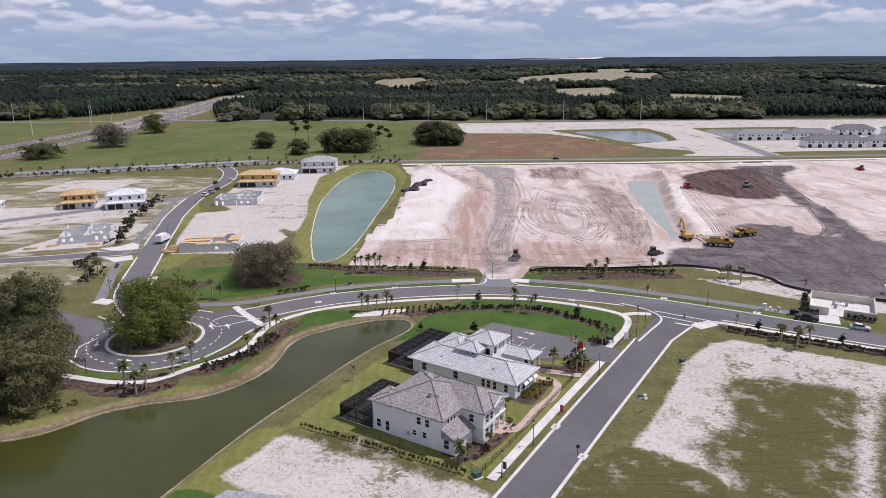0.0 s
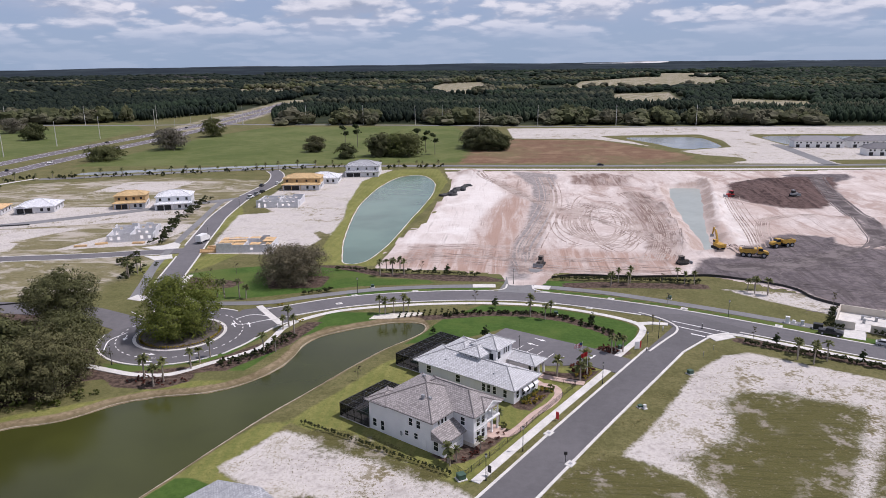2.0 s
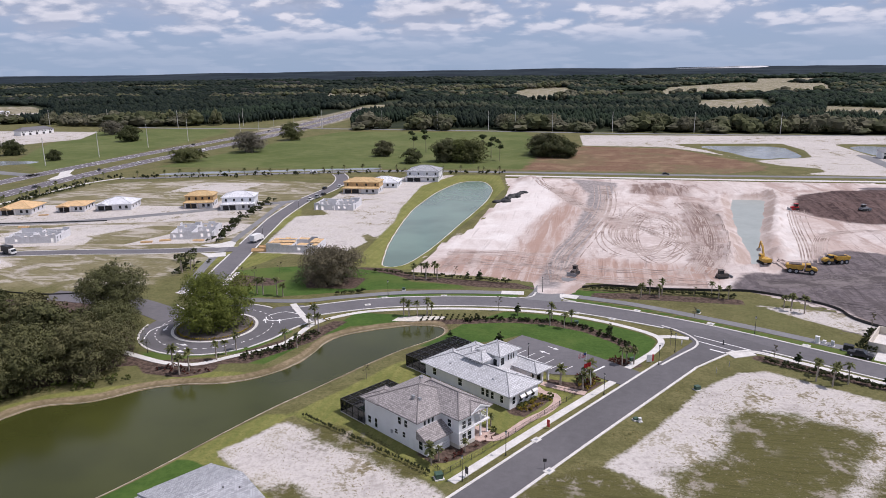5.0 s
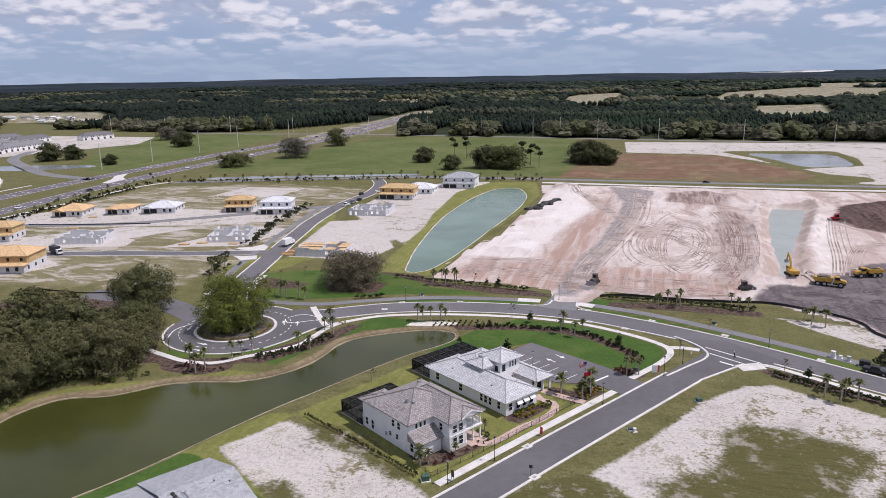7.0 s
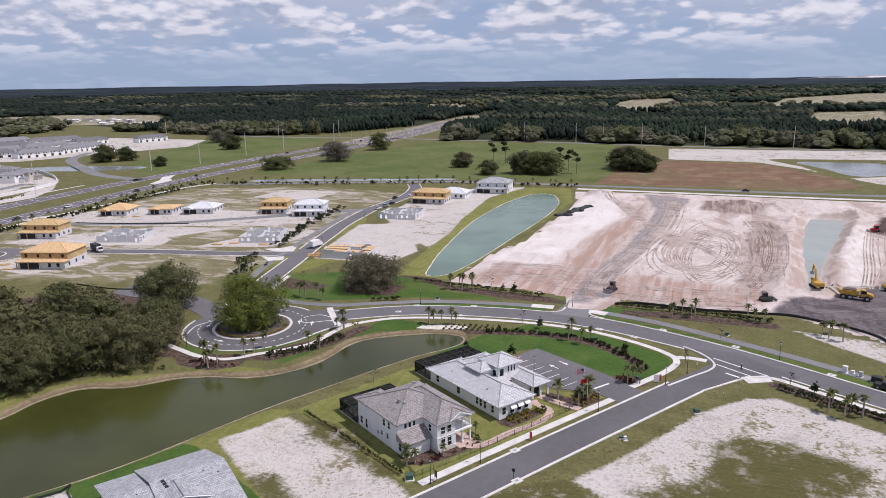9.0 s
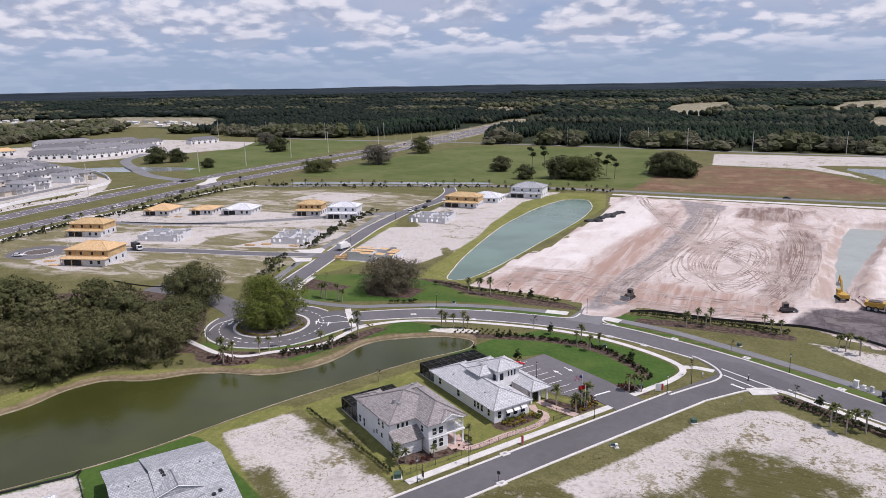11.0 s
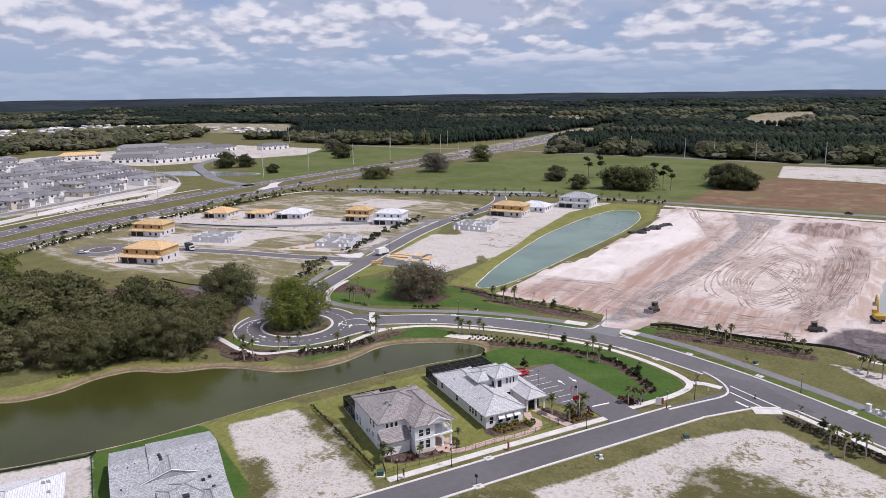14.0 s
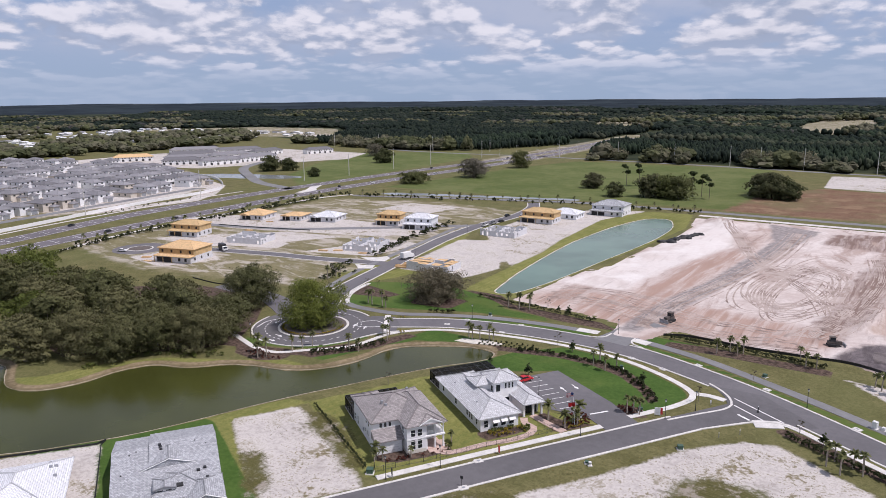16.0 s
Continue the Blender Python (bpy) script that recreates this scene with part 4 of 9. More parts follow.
MAIN = [(-62, 171), (-51, 179), (-35, 188.5), (-16, 194), (4, 196.5), (22, 195.5), (39, 190.5), (56, 183.5), (72, 175), (90, 164.5), (108, 155), (140, 140)]
road("main_road", MAIN, 8.6, "curving grey asphalt road with pale concrete kerbs", z=0.030)
SIDE = [uv(-70, -5.2), uv(-30, -3.8), uv(0, -2.6), uv(30, -1.3), uv(60, -0.3), uv(88, 0.6), uv(93, 1.0)]
road("side_street", SIDE, 7.4, "straight dark asphalt street past the model homes", "asphalt_dark", z=0.036)
slab("junction_mouth", [(43, 156), (49.6, 165.2), (53, 170.4), (54, 174), (52.4, 178), (48, 183.4), (60, 184), (74, 172), (70, 168.2), (66, 169), (61.4, 167.4), (57.4, 163.6), (51.4, 156.8), (46.6, 150)], -0.6, 0.041, "asphalt_dark")
tagged(bpy.data.objects["junction_mouth"], "flared asphalt mouth where the side street meets the main road", "road", kind="structure")
NSTREET = [(-80, 174), (-89, 186), (-95.5, 200), (-103.5, 232), (-109.5, 256), (-114.5, 278), (-119.5, 300), (-123, 325), (-125, 345), (-124.5, 368), (-124.5, 388), (-127.5, 407), (-133, 425), (-141, 440)]
road("north_street", NSTREET, 7.6, "grey asphalt street between the house lots", z=0.034)
WSTREET = [(-106, 243), (-125, 237.5), (-142, 232.5), (-165, 228), (-180, 224), (-203, 217), (-224, 207)]
road("west_street", WSTREET, 7.0, "grey asphalt street through the house lots", z=0.038)
circle = [(-233 + 13 * math.cos(a), 200 + 13 * math.sin(a)) for a in np.linspace(0, 2 * math.pi, 40, endpoint=False)]
slab("cul_de_sac", circle, -0.6, 0.042, "asphalt")
tagged(bpy.data.objects["cul_de_sac"], "round asphalt turning head of the street", "road", kind="structure")
slab("cul_de_sac_ground", [(-233 + 5.6 * math.cos(a), 200 + 5.6 * math.sin(a)) for a in np.linspace(0, 2 * math.pi, 24, endpoint=False)], -0.3, 0.156, "dirt_dark")
tagged(bpy.data.objects["cul_de_sac_ground"], "dark planted soil of the island in the turning head", "ground", kind="structure")
slab("cul_de_sac_island", [(-233 + 6.2 * math.cos(a), 200 + 6.2 * math.sin(a)) for a in np.linspace(0, 2 * math.pi, 24, endpoint=False)], -0.3, 0.15, "concrete")
tagged(bpy.data.objects["cul_de_sac_island"], "small kerbed island in the turning head", "kerb", kind="structure")
LOTROAD = [(-300, 252), (-262, 270), (-225, 288), (-190, 298), (-150, 302), (-114, 318)]
road("lot_street", [(-262, 262), (-215, 276), (-180, 300), (-150, 325), (-127, 344)], 6.5, "dusty asphalt street between the lots", "asphalt_path")
HWY_A = [(-262, 60), (-278, 130), (-287, 186), (-293, 220), (-298, 260), (-304, 308), (-309, 350), (-313, 400), (-315, 470), (-314, 540), (-311, 640), (-311, 740), (-318, 860), (-332, 1000), (-352, 1200)]
HWY_B = [(-284, 60), (-300, 130), (-313, 180), (-324, 215), (-333, 250), (-340, 295), (-344, 340), (-347, 380), (-348, 420), (-348, 480), (-346, 560), (-341, 640), (-336, 740), (-340, 860), (-351, 1000), (-371, 1200)]
road("highway_lanes", HWY_A, 15.0, "dark asphalt carriageway of a divided highway", "asphalt_highway", step=8)
road("highway_lanes", HWY_B, 15.0, "dark asphalt carriageway of a divided highway", "asphalt_highway", step=8)
CROSS = [(-352, 782), (-290, 782), (-216, 775), (-100, 766), (0, 752), (120, 742), (300, 738), (600, 735)]
road("cross_road", CROSS, 9.0, "narrow grey road beyond the pasture", "asphalt_path", step=8)
road("cross_road_west", [(-352, 782), (-480, 775), (-600, 800)], 9.0, "narrow grey road beyond the pasture", "asphalt_path", step=8)
EW = [(-352, 448), (-300, 430), (-262, 414), (-215, 420), (-160, 440), (-110, 454), (-40, 456), (60, 456), (166, 459), (300, 466), (460, 476)]
road("boundary_road", [(-275, 402), (-255, 408), (-215, 425), (-160, 443), (-110, 458), (-40, 462), (60, 463), (166, 466), (300, 474), (460, 484)], 7.0, "pale grey road along the site's far edge", "asphalt_path", step=4)
road("boundary_road_lower", [(-30, 447), (60, 447), (166, 450), (300, 458), (460, 468)], 5.0, "pale sandy service track beside the road", "concrete", step=4, z=0.045)
road("estate_entry", [(-345, 405), (-400, 420), (-450, 450), (-520, 500), (-560, 560)], 10.0, "pale road into the housing estate", "asphalt_path", step=4)
road("east_street", [(216, 470), (217, 500), (219, 540), (220, 574), (221, 582)], 9.0, "pale street on the eastern lots", "asphalt_path", step=4)

RB = (-72.5, 161.2)
def ring_pts(r, n=72, cx=RB[0], cy=RB[1]):
    return np.array([(cx + r * math.cos(a), cy + r * math.sin(a)) for a in np.linspace(0, 2 * math.pi, n, endpoint=False)])


ob = strip_mesh("roundabout", ring_pts(19.3), ring_pts(9.2), -0.6, 0.045, "asphalt_dark", True)
tagged(ob, "round asphalt carriageway of a roundabout", "road", kind="structure")
ob = strip_mesh("kerb", ring_pts(11.5), ring_pts(10.7), -0.3, 0.15, "concrete", True)
tagged(ob, "pale concrete ring kerb round the planted island", "kerb", kind="structure")
bm = bmesh.new()
bmesh.ops.create_circle(bm, cap_ends=True, cap_tris=True, segments=48, radius=10.8)
for v in bm.verts:
    v.co = Vector((v.co.x + RB[0], v.co.y + RB[1], 0.14 + 0.5 * max(0, 1 - v.co.xy.length / 10.8)))
ob = part("roundabout_island", bm, "dirt_dark")
tagged(ob, "raised planted island of the roundabout", "ground", kind="structure")
W_EXIT = [(-88, 166), (-100, 172), (-112, 176), (-140, 178)]
road("west_exit", W_EXIT, 9.0, "grey asphalt exit under the oaks", z=0.048)

# kerbs along the roads
mainl = curve_pts(MAIN, 1.5)
def along(line, a, b):
    d = np.concatenate([[0], np.cumsum(np.linalg.norm(np.diff(line, axis=0), axis=1))]) / 1.0
    return line[(d >= a) & (d <= b)]


northk, southk = offset_line(mainl, 4.5), offset_line(mainl, -4.5)
NMOUTH = (14.5, 203.0)
def keep_away(line, spots):
    """Runs of the line that stay clear of the given openings."""
    runs, cur = [], []
    for q in line:
        if any(math.hypot(q[0] - x, q[1] - y) < r for x, y, r in spots):
            if len(cur) > 2:
                runs.append(np.array(cur))
            cur = []
        else:
            cur.append(q)
    if len(cur) > 2:
        runs.append(np.array(cur))
    return runs


JX, JY = uv(90, 1.0)
for run in keep_away(northk, [(13.5, 201, 5.5), (RB[0], RB[1], 22), (106, 160, 4)]) + keep_away(southk, [(JX, JY, 12.5), (RB[0], RB[1], 22)]):
    kerb_line(run, smooth=False)
sidel = curve_pts(SIDE, 1.5)
for run in keep_away(offset_line(sidel, 3.95), [(JX, JY, 17)]) + keep_away(offset_line(sidel, -3.95), [(JX, JY, 16)]):
    kerb_line(run, smooth=False)
nl = curve_pts(NSTREET, 1.5)
for run in keep_away(offset_line(nl, 4.0), [(*RB, 21), (-110, 242, 6.5), (-127, 345, 5)]) + keep_away(offset_line(nl, -4.0), [(*RB, 21)]):
    kerb_line(run, smooth=False)
wl = curve_pts(WSTREET, 1.5)
for sgn in (3.7, -3.7):
    for run in keep_away(offset_line(wl, sgn), [(-106, 243, 9), (-233, 200, 11)]):
        kerb_line(run, smooth=False)
slab("roundabout_mouth", [(-57.4, 150), (-53.6, 156), (-51.6, 163), (-49.4, 168.6), (-46.8, 172), (-50, 178), (-56, 183), (-63, 180), (-64, 176)], -0.6, 0.051, "asphalt_dark")
tagged(bpy.data.objects["roundabout_mouth"], "flared asphalt mouth of the roundabout", "road", kind="structure")
kerb_line([(-56.6, 149.2), (-53.2, 156), (-51.2, 163), (-49, 168.4), (-45.6, 172.6)])
for run in keep_away(ring_pts(19.6), [(-52, 166, 17), (-58, 178, 6), (-88, 181, 9), (-93, 168, 7)]):
    kerb_line(run, smooth=False)
for pts in ([(44.9, 157.4), (50.5, 165.4), (53.9, 170.2), (54.9, 174), (53.4, 178), (50.4, 181.6), (47, 184.2)], [(52.4, 157.0), (58.2, 163.8), (62.2, 168), (66.5, 169.8), (71, 168.6)]):
    kerb_line(pts)

for pts in ([(5.6, 201.2), (9.0, 202.0), (10.6, 204.0), (11.0, 207.4)], [(23.6, 200.4), (20.4, 201.6), (18.9, 203.8), (18.8, 207.0)]):
    kerb_line(pts)

# footpaths
def path(name, pts, width, label, mat="concrete", z=0.06, step=1.5, smooth=True):
    return tagged(ribbon(name, pts, width, -0.4, z, mat, step, smooth=smooth), label, "path", kind="structure")


path("sidewalk", [uv(1.4, 4.1), uv(20, 4.9), uv(40, 5.6), uv(54.6, 6.0)], 1.7, "pale concrete sidewalk beside the side street")
path("sidewalk", [(-90, 142), (-80, 138.8), (-71.5, 136.6), (-63.7, 137.4), (-57.9, 143.2), (-52.6, 148.4), (-48.6, 154), (-47.6, 161), (-46.8, 168), (-43, 174.5), (-34, 181.5), (-16, 187), (4, 189.5), (20, 188.5), (33, 184), (43, 178), (46, 173), (44, 166), (40, 159), (37, 154)], 1.7, "winding white concrete sidewalk round the corner lawn")
path("sidewalk", [(45.5, 175.5), (49, 176.4), (53, 175.8)], 2.0, "short concrete ramp to the crossing", z=0.068)
path("sidewalk", [(62, 168), (68, 169.5), (78, 164), (90, 157), (104, 149.5), (124, 139)], 1.6, "white concrete sidewalk beside the planted bed")
path("sidewalk", [(61.5, 166.4), (67, 169.2)], 3.6, "concrete ramp apron at the street corner", z=0.068)
path("sidewalk", [(-92.8, 212), (-91.2, 204), (-88.8, 197), (-84.6, 190.4), (-80.8, 186.6)], 1.6, "white concrete sidewalk sweeping round to the crossing", z=0.072)
tagged(slab("stone_bed", [(-26, 174.6), (-20, 175.4), (-12.4, 178.6), (-11.6, 180.6), (-18, 180.4), (-25, 177.8)], -0.2, 0.09, "stone_pale"), "bed of pale stones round the palm trunks", "stone bed", kind="structure")
path("walking_path", [(-133, 340), (-130.4, 322), (-126, 300), (-121, 273), (-117.6, 256), (-112.6, 232), (-108.6, 217), (-104, 203), (-99.4, 188)], 3.0, "grey asphalt walking path beside the street", "asphalt_path")
path("walking_path", [(-82, 186.4), (-73, 184.8), (-58, 186.6), (-48, 191.8), (-30, 199.8), (-11, 204), (4, 205.4)], 3.2, "grey asphalt walking path beside the main road", "asphalt_path")
path("walking_path", [(21, 206), (40, 201), (58, 193), (74, 185), (92, 175), (100, 170.5)], 3.2, "grey asphalt walking path beside the main road", "asphalt_path")
path("path_apron", [(0.5, 205.5), (7.5, 206)], 3.4, "white concrete end of the walking path", z=0.068)
path("path_apron", [(19, 205.8), (24, 204.6)], 3.4, "white concrete end of the walking path", z=0.068)
for pts, z in (([(-127.2, 245.4), (-120.7, 249.2), (-118.4, 254.0), (-114.6, 251.4), (-112.6, 245.2), (-118.4, 242.4)], 0.076), ([(-120.4, 234.0), (-115.6, 234.2), (-111.0, 236.6), (-108.2, 231.4), (-113.2, 228.2)], 0.078)):
    tagged(slab("junction_apron", pts, -0.3, z, "concrete"), "white concrete ramp at the street corner", "path", kind="structure")
path("path_apron", [(-100.6, 189), (-95.4, 187.4)], 4.2, "white concrete ramp at the path's end", z=0.068)
path("crossing_apron", [(-59.5, 183.5), (-55, 177.5), (-48.8, 169.8)], 1.9, "white concrete crossing across the main road", z=0.062)
path("garden_walk", [uv(16, 10.2), uv(17.5, 8.3), uv(21, 7.9), uv(27, 8.4), uv(33, 8.0), uv(38, 9.0), uv(40.2, 11.5), uv(39.5, 14), uv(40.5, 16.5)], 1.7, "curving pinkish paver walk between the model homes", "paver")
path("garden_walk", [uv(43, 17), uv(44, 12), uv(45.4, 7.0)], 2.0, "straight pinkish paver walk to the sales office", "paver")
tagged(slab("porch_paving", [uv(14.6, 9.6), uv(19.2, 9.6), uv(19.2, 14), uv(14.6, 14)], -0.3, 0.10, "paver"), "pinkish paver floor of the front porch", "path", kind="structure")
PARK = [uv(46.5, 37.8), uv(62.6, 38.6), uv(64, 16), uv(63.2, 4.0), uv(54.4, 3.6), uv(54.2, 11), uv(48.5, 18)]
tagged(slab("parking_lot", PARK, -0.6, 0.050, "asphalt"), "grey asphalt parking lot of the sales office", "parking lot", kind="structure")
DRIVES = [(uv(9.8, 13.5), uv(9.8, 3.2))]
tagged(slab("site_entrance", [(8, 200), (19, 199), (20, 208), (24, 224), (12, 226), (10, 208)], -0.6, 0.055, "asphalt_path"), "dusty asphalt stub into the building site", "road", kind="structure")

# road markings
def mark(pts, width, name="road_marking", smooth=True):
    return tagged(ribbon(name, pts, width, 0.02, 0.056, "paint_white", 1.5, smooth=smooth), "white painted road marking", "marking", kind="structure")


for i in range(8):
    mark([uv(50.6, 37 - 2.8 * i), uv(55.4, 37 - 2.8 * i)], 0.16, smooth=False)
for pts in ([(-57, 169.6), (-60.2, 168.6), (-62.4, 171.4)], [(-52, 173.6), (-57, 169.8)], [(-52, 174.4), (-58.6, 176.4), (-62, 173)], [(-86.6, 149.6), (-88.6, 155.6), (-86.8, 161)], [(-94, 176.4), (-87, 171.4)]):
    mark(pts, 0.3)
mark([uv(55.6, 12.2), uv(60.4, 12.0)], 0.5, smooth=False)
for a, b in (((54.6, 178.2), (67, 170.6)), ((55.4, 174.2), (63.4, 169.0))):
    mark([a, b], 0.35, smooth=False)
mark([(57.4, 169.4), (60.4, 167.6)], 0.6, smooth=False)


def arrow(at, turn, size=1.0):
    bm = bmesh.new()
    add_prism(bm, [(-0.12, -1.4), (0.12, -1.4), (0.12, 0.2), (0.5, 0.2), (0, 1.4), (-0.5, 0.2), (-0.12, 0.2)], 0.0, 0.012)
    ob = part("painted_arrow", bm, "paint_white")
    ob.matrix_world = pose(*at, 0.046, 0, 0, turn) @ Matrix.Scale(size, 4)
    return tagged(ob, "white painted lane arrow", "marking", kind="structure")


arrow(uv(57.4, 27.2), STREET_TURN, 1.15)
arrow(uv(61, 27.2), STREET_TURN + 180, 1.15)
for a, r, tn in ((196, 13.4, 0), (268, 17.4, 0), (262, 13.4, 0), (32, 13.4, 0), (26, 17.2, 0)):
    th = radians(a)
    arrow((RB[0] + r * math.cos(th), RB[1] + r * math.sin(th)), a, 1.3)
bm = bmesh.new()
for i in range(40):
    a0 = 2 * math.pi * i / 40
    q = [(RB[0] + r * math.cos(a), RB[1] + r * math.sin(a)) for r, a in ((15.35, a0), (15.6, a0), (15.6, a0 + 0.07), (15.35, a0 + 0.07))]
    add_prism(bm, q[::-1], 0.046, 0.058)
tagged(part("lane_dashes", bm, "paint_white"), "white dashes round the roundabout lane", "marking", kind="stuff")
bm = bmesh.new()
for line, w in ((HWY_A, 0.0), (HWY_B, 0.0)):
    c = curve_pts(line, 3.0)
    for off in (-1.9, 1.9):
        o = offset_line(c, off)
        for i in range(0, len(o) - 2, 4):
            t = (o[i + 1] - o[i]) / (np.linalg.norm(o[i + 1] - o[i]) + 1e-9)
            nrm = np.array([-t[1], t[0]]) * 0.24
            add_prism(bm, [tuple(o[i] - nrm), tuple(o[i + 1] - nrm), tuple(o[i + 1] + nrm), tuple(o[i] + nrm)], 0.03, 0.06)
tagged(part("highway_dashes", bm, "paint_white"), "white lane dashes of the highway", "marking", kind="stuff")
for line in (HWY_A, HWY_B):
    c = curve_pts(line, 8.0)
    for off in (-6.2, 6.2):
        o = offset_line(c, off)
        tagged(strip_mesh("highway_edge_line", offset_line(o, 0.12), offset_line(o, -0.12), 0.02, 0.056, "paint_white"), "white edge line of the highway", "marking", kind="structure")
tagged(slab("median_crossover", [(-319, 392), (-321, 410), (-330, 418), (-341, 436), (-341, 422), (-331, 408), (-324, 390)], -0.2, 0.07, "concrete"), "pale concrete turning bay in the highway median", "road", kind="structure")
path("highway_walk", [(-240, 120), (-258, 165), (-274, 209), (-280, 239), (-285, 279), (-285, 337), (-287, 378), (-278, 405)], 3.0, "pale path beside the highway", "concrete", step=4)
path("highway_walk", [(-300, 60), (-326, 150), (-343, 213), (-356, 280), (-364, 330), (-366, 372)], 2.0, "pale path beside the highway", "concrete", step=4)

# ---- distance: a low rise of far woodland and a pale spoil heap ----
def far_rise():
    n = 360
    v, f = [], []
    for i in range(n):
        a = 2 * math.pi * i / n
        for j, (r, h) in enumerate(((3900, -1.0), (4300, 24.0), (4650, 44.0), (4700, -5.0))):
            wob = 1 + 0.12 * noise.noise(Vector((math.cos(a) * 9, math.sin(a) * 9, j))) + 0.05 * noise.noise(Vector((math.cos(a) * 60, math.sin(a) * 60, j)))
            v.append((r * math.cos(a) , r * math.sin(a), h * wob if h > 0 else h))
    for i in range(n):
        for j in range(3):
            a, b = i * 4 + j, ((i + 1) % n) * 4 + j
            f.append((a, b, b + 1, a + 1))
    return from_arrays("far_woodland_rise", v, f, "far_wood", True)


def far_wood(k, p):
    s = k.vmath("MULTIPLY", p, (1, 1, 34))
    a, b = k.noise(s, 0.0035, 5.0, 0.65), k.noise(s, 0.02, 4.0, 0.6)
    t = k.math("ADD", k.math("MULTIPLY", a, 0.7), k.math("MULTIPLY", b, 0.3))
    # distance haze painted in: bluish tones, and a paler band near the top
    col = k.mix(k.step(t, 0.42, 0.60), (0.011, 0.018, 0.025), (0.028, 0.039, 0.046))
    haze_rim = k.math("MULTIPLY", k.step(t, 0.52, 0.62, 0, 0.8), k.step(k.n("ShaderNodeSeparateXYZ", Vector=p).outputs[2], 34.0, 44.0))
    return [k.mix(haze_rim, col, (0.080, 0.092, 0.098))]


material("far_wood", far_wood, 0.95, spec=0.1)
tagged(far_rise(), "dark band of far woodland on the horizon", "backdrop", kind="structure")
bm = bmesh.new()
bmesh.ops.create_icosphere(bm, subdivisions=4, radius=1.0)
for v in bm.verts:
    nn = 1 + 0.25 * noise.noise(v.co * 3)
    v.co = Vector((v.co.x * 330, v.co.y * 120, max(0, v.co.z) * 12 * nn * (0.65 + 0.35 * math.sin(v.co.x * 2.2 + 0.6))))
material("quarry_spoil", lambda k, p: [k.mix(k.step(k.noise(k.vmath("MULTIPLY", p, (1, 1, 12)), 0.006, 5.0, 0.65), 0.42, 0.60), (0.20, 0.22, 0.24), (0.62, 0.61, 0.60))], 0.95, spec=0.1)
heap = part("spoil_heap", bm, "quarry_spoil")
heap.matrix_world = pose(770, 4560, 37, 0, 0, 8)
tagged(heap, "long white spoil heap of a distant quarry", "spoil heap", kind="structure")

# ---- buildings ----
def quad_uv(bm, lay, pts, mi=0):
    """One roof face with metres along the eave and up the slope as its map."""
    vs = [bm.verts.new(q) for q in pts]
    f = bm.faces.new(vs)
    f.material_index = mi
    a = Vector(pts[1]) - Vector(pts[0])
    a.z = 0
    a.normalize()
    nrm = (Vector(pts[1]) - Vector(pts[0])).cross(Vector(pts[2]) - Vector(pts[0])).normalized()
    up = nrm.cross(a)
    for lp in f.loops:
        d = lp.vert.co - Vector(pts[0])
        lp[lay].uv = (d.dot(a) + pts[0][0], d.dot(up) + pts[0][1])
    return f


def add_hip(bm, x0, y0, x1, y1, z, pitch, gable=(), lip=0.2):
    """A hipped roof over a rectangle, eaves at z. gable: of 'x0 x1 y0 y1', the ends that are gables."""
    lay = bm.loops.layers.uv.verify()
    w, h = x1 - x0, y1 - y0
    c00, c10, c11, c01 = (x0, y0, z), (x1, y0, z), (x1, y1, z), (x0, y1, z)
    if w >= h:
        r = z + h / 2 * pitch
        a, b = x0 + (0 if "x0" in gable else h / 2), x1 - (0 if "x1" in gable else h / 2)
        b = max(b, a + 0.01)
        p, q = (a, (y0 + y1) / 2, r), (b, (y0 + y1) / 2, r)
        quad_uv(bm, lay, [c00, c10, q, p])
        quad_uv(bm, lay, [c11, c01, p, q])
        quad_uv(bm, lay, [c01, c00, p])
        quad_uv(bm, lay, [c10, c11, q])
    else:
        r = z + w / 2 * pitch
        a, b = y0 + (0 if "y0" in gable else w / 2), y1 - (0 if "y1" in gable else w / 2)
        p, q = ((x0 + x1) / 2, a, r), ((x0 + x1) / 2, b, r)
        quad_uv(bm, lay, [c10, c11, q, p])
        quad_uv(bm, lay, [c01, c00, p, q])
        quad_uv(bm, lay, [c00, c10, p])
        quad_uv(bm, lay, [c11, c01, q])
    for e, t in ((c00, p), (c10, q if w >= h else p), (c11, q), (c01, p if w >= h else q), (p, q)):
        if (Vector(e) - Vector(t)).length > 0.5:
            add_tube(bm, Vector(e) + Vector((0, 0, 0.02)), Vector(t) + Vector((0, 0, 0.02)), 0.13, 0.13, 5, False)
    lo = [(x, y, z - lip) for x, y, _ in (c00, c10, c11, c01)]
    quad_uv(bm, lay, lo[::-1])
    top = [c00, c10, c11, c01]
    for i in range(4):
        j = (i + 1) % 4
        quad_uv(bm, lay, [lo[i], lo[j], top[j], top[i]])
    return r


def add_ridge_caps(bm, lay_pts, w=0.14):
    for a, b in lay_pts:
        add_tube(bm, a, b, w, w, 6)


def roof_part(name, parent, mat, hips, label=""):
    bm = bmesh.new()
    for hp in hips:
        add_hip(bm, *hp[:6], *(hp[6:]))
    return part(name, bm, mat, parent, label)


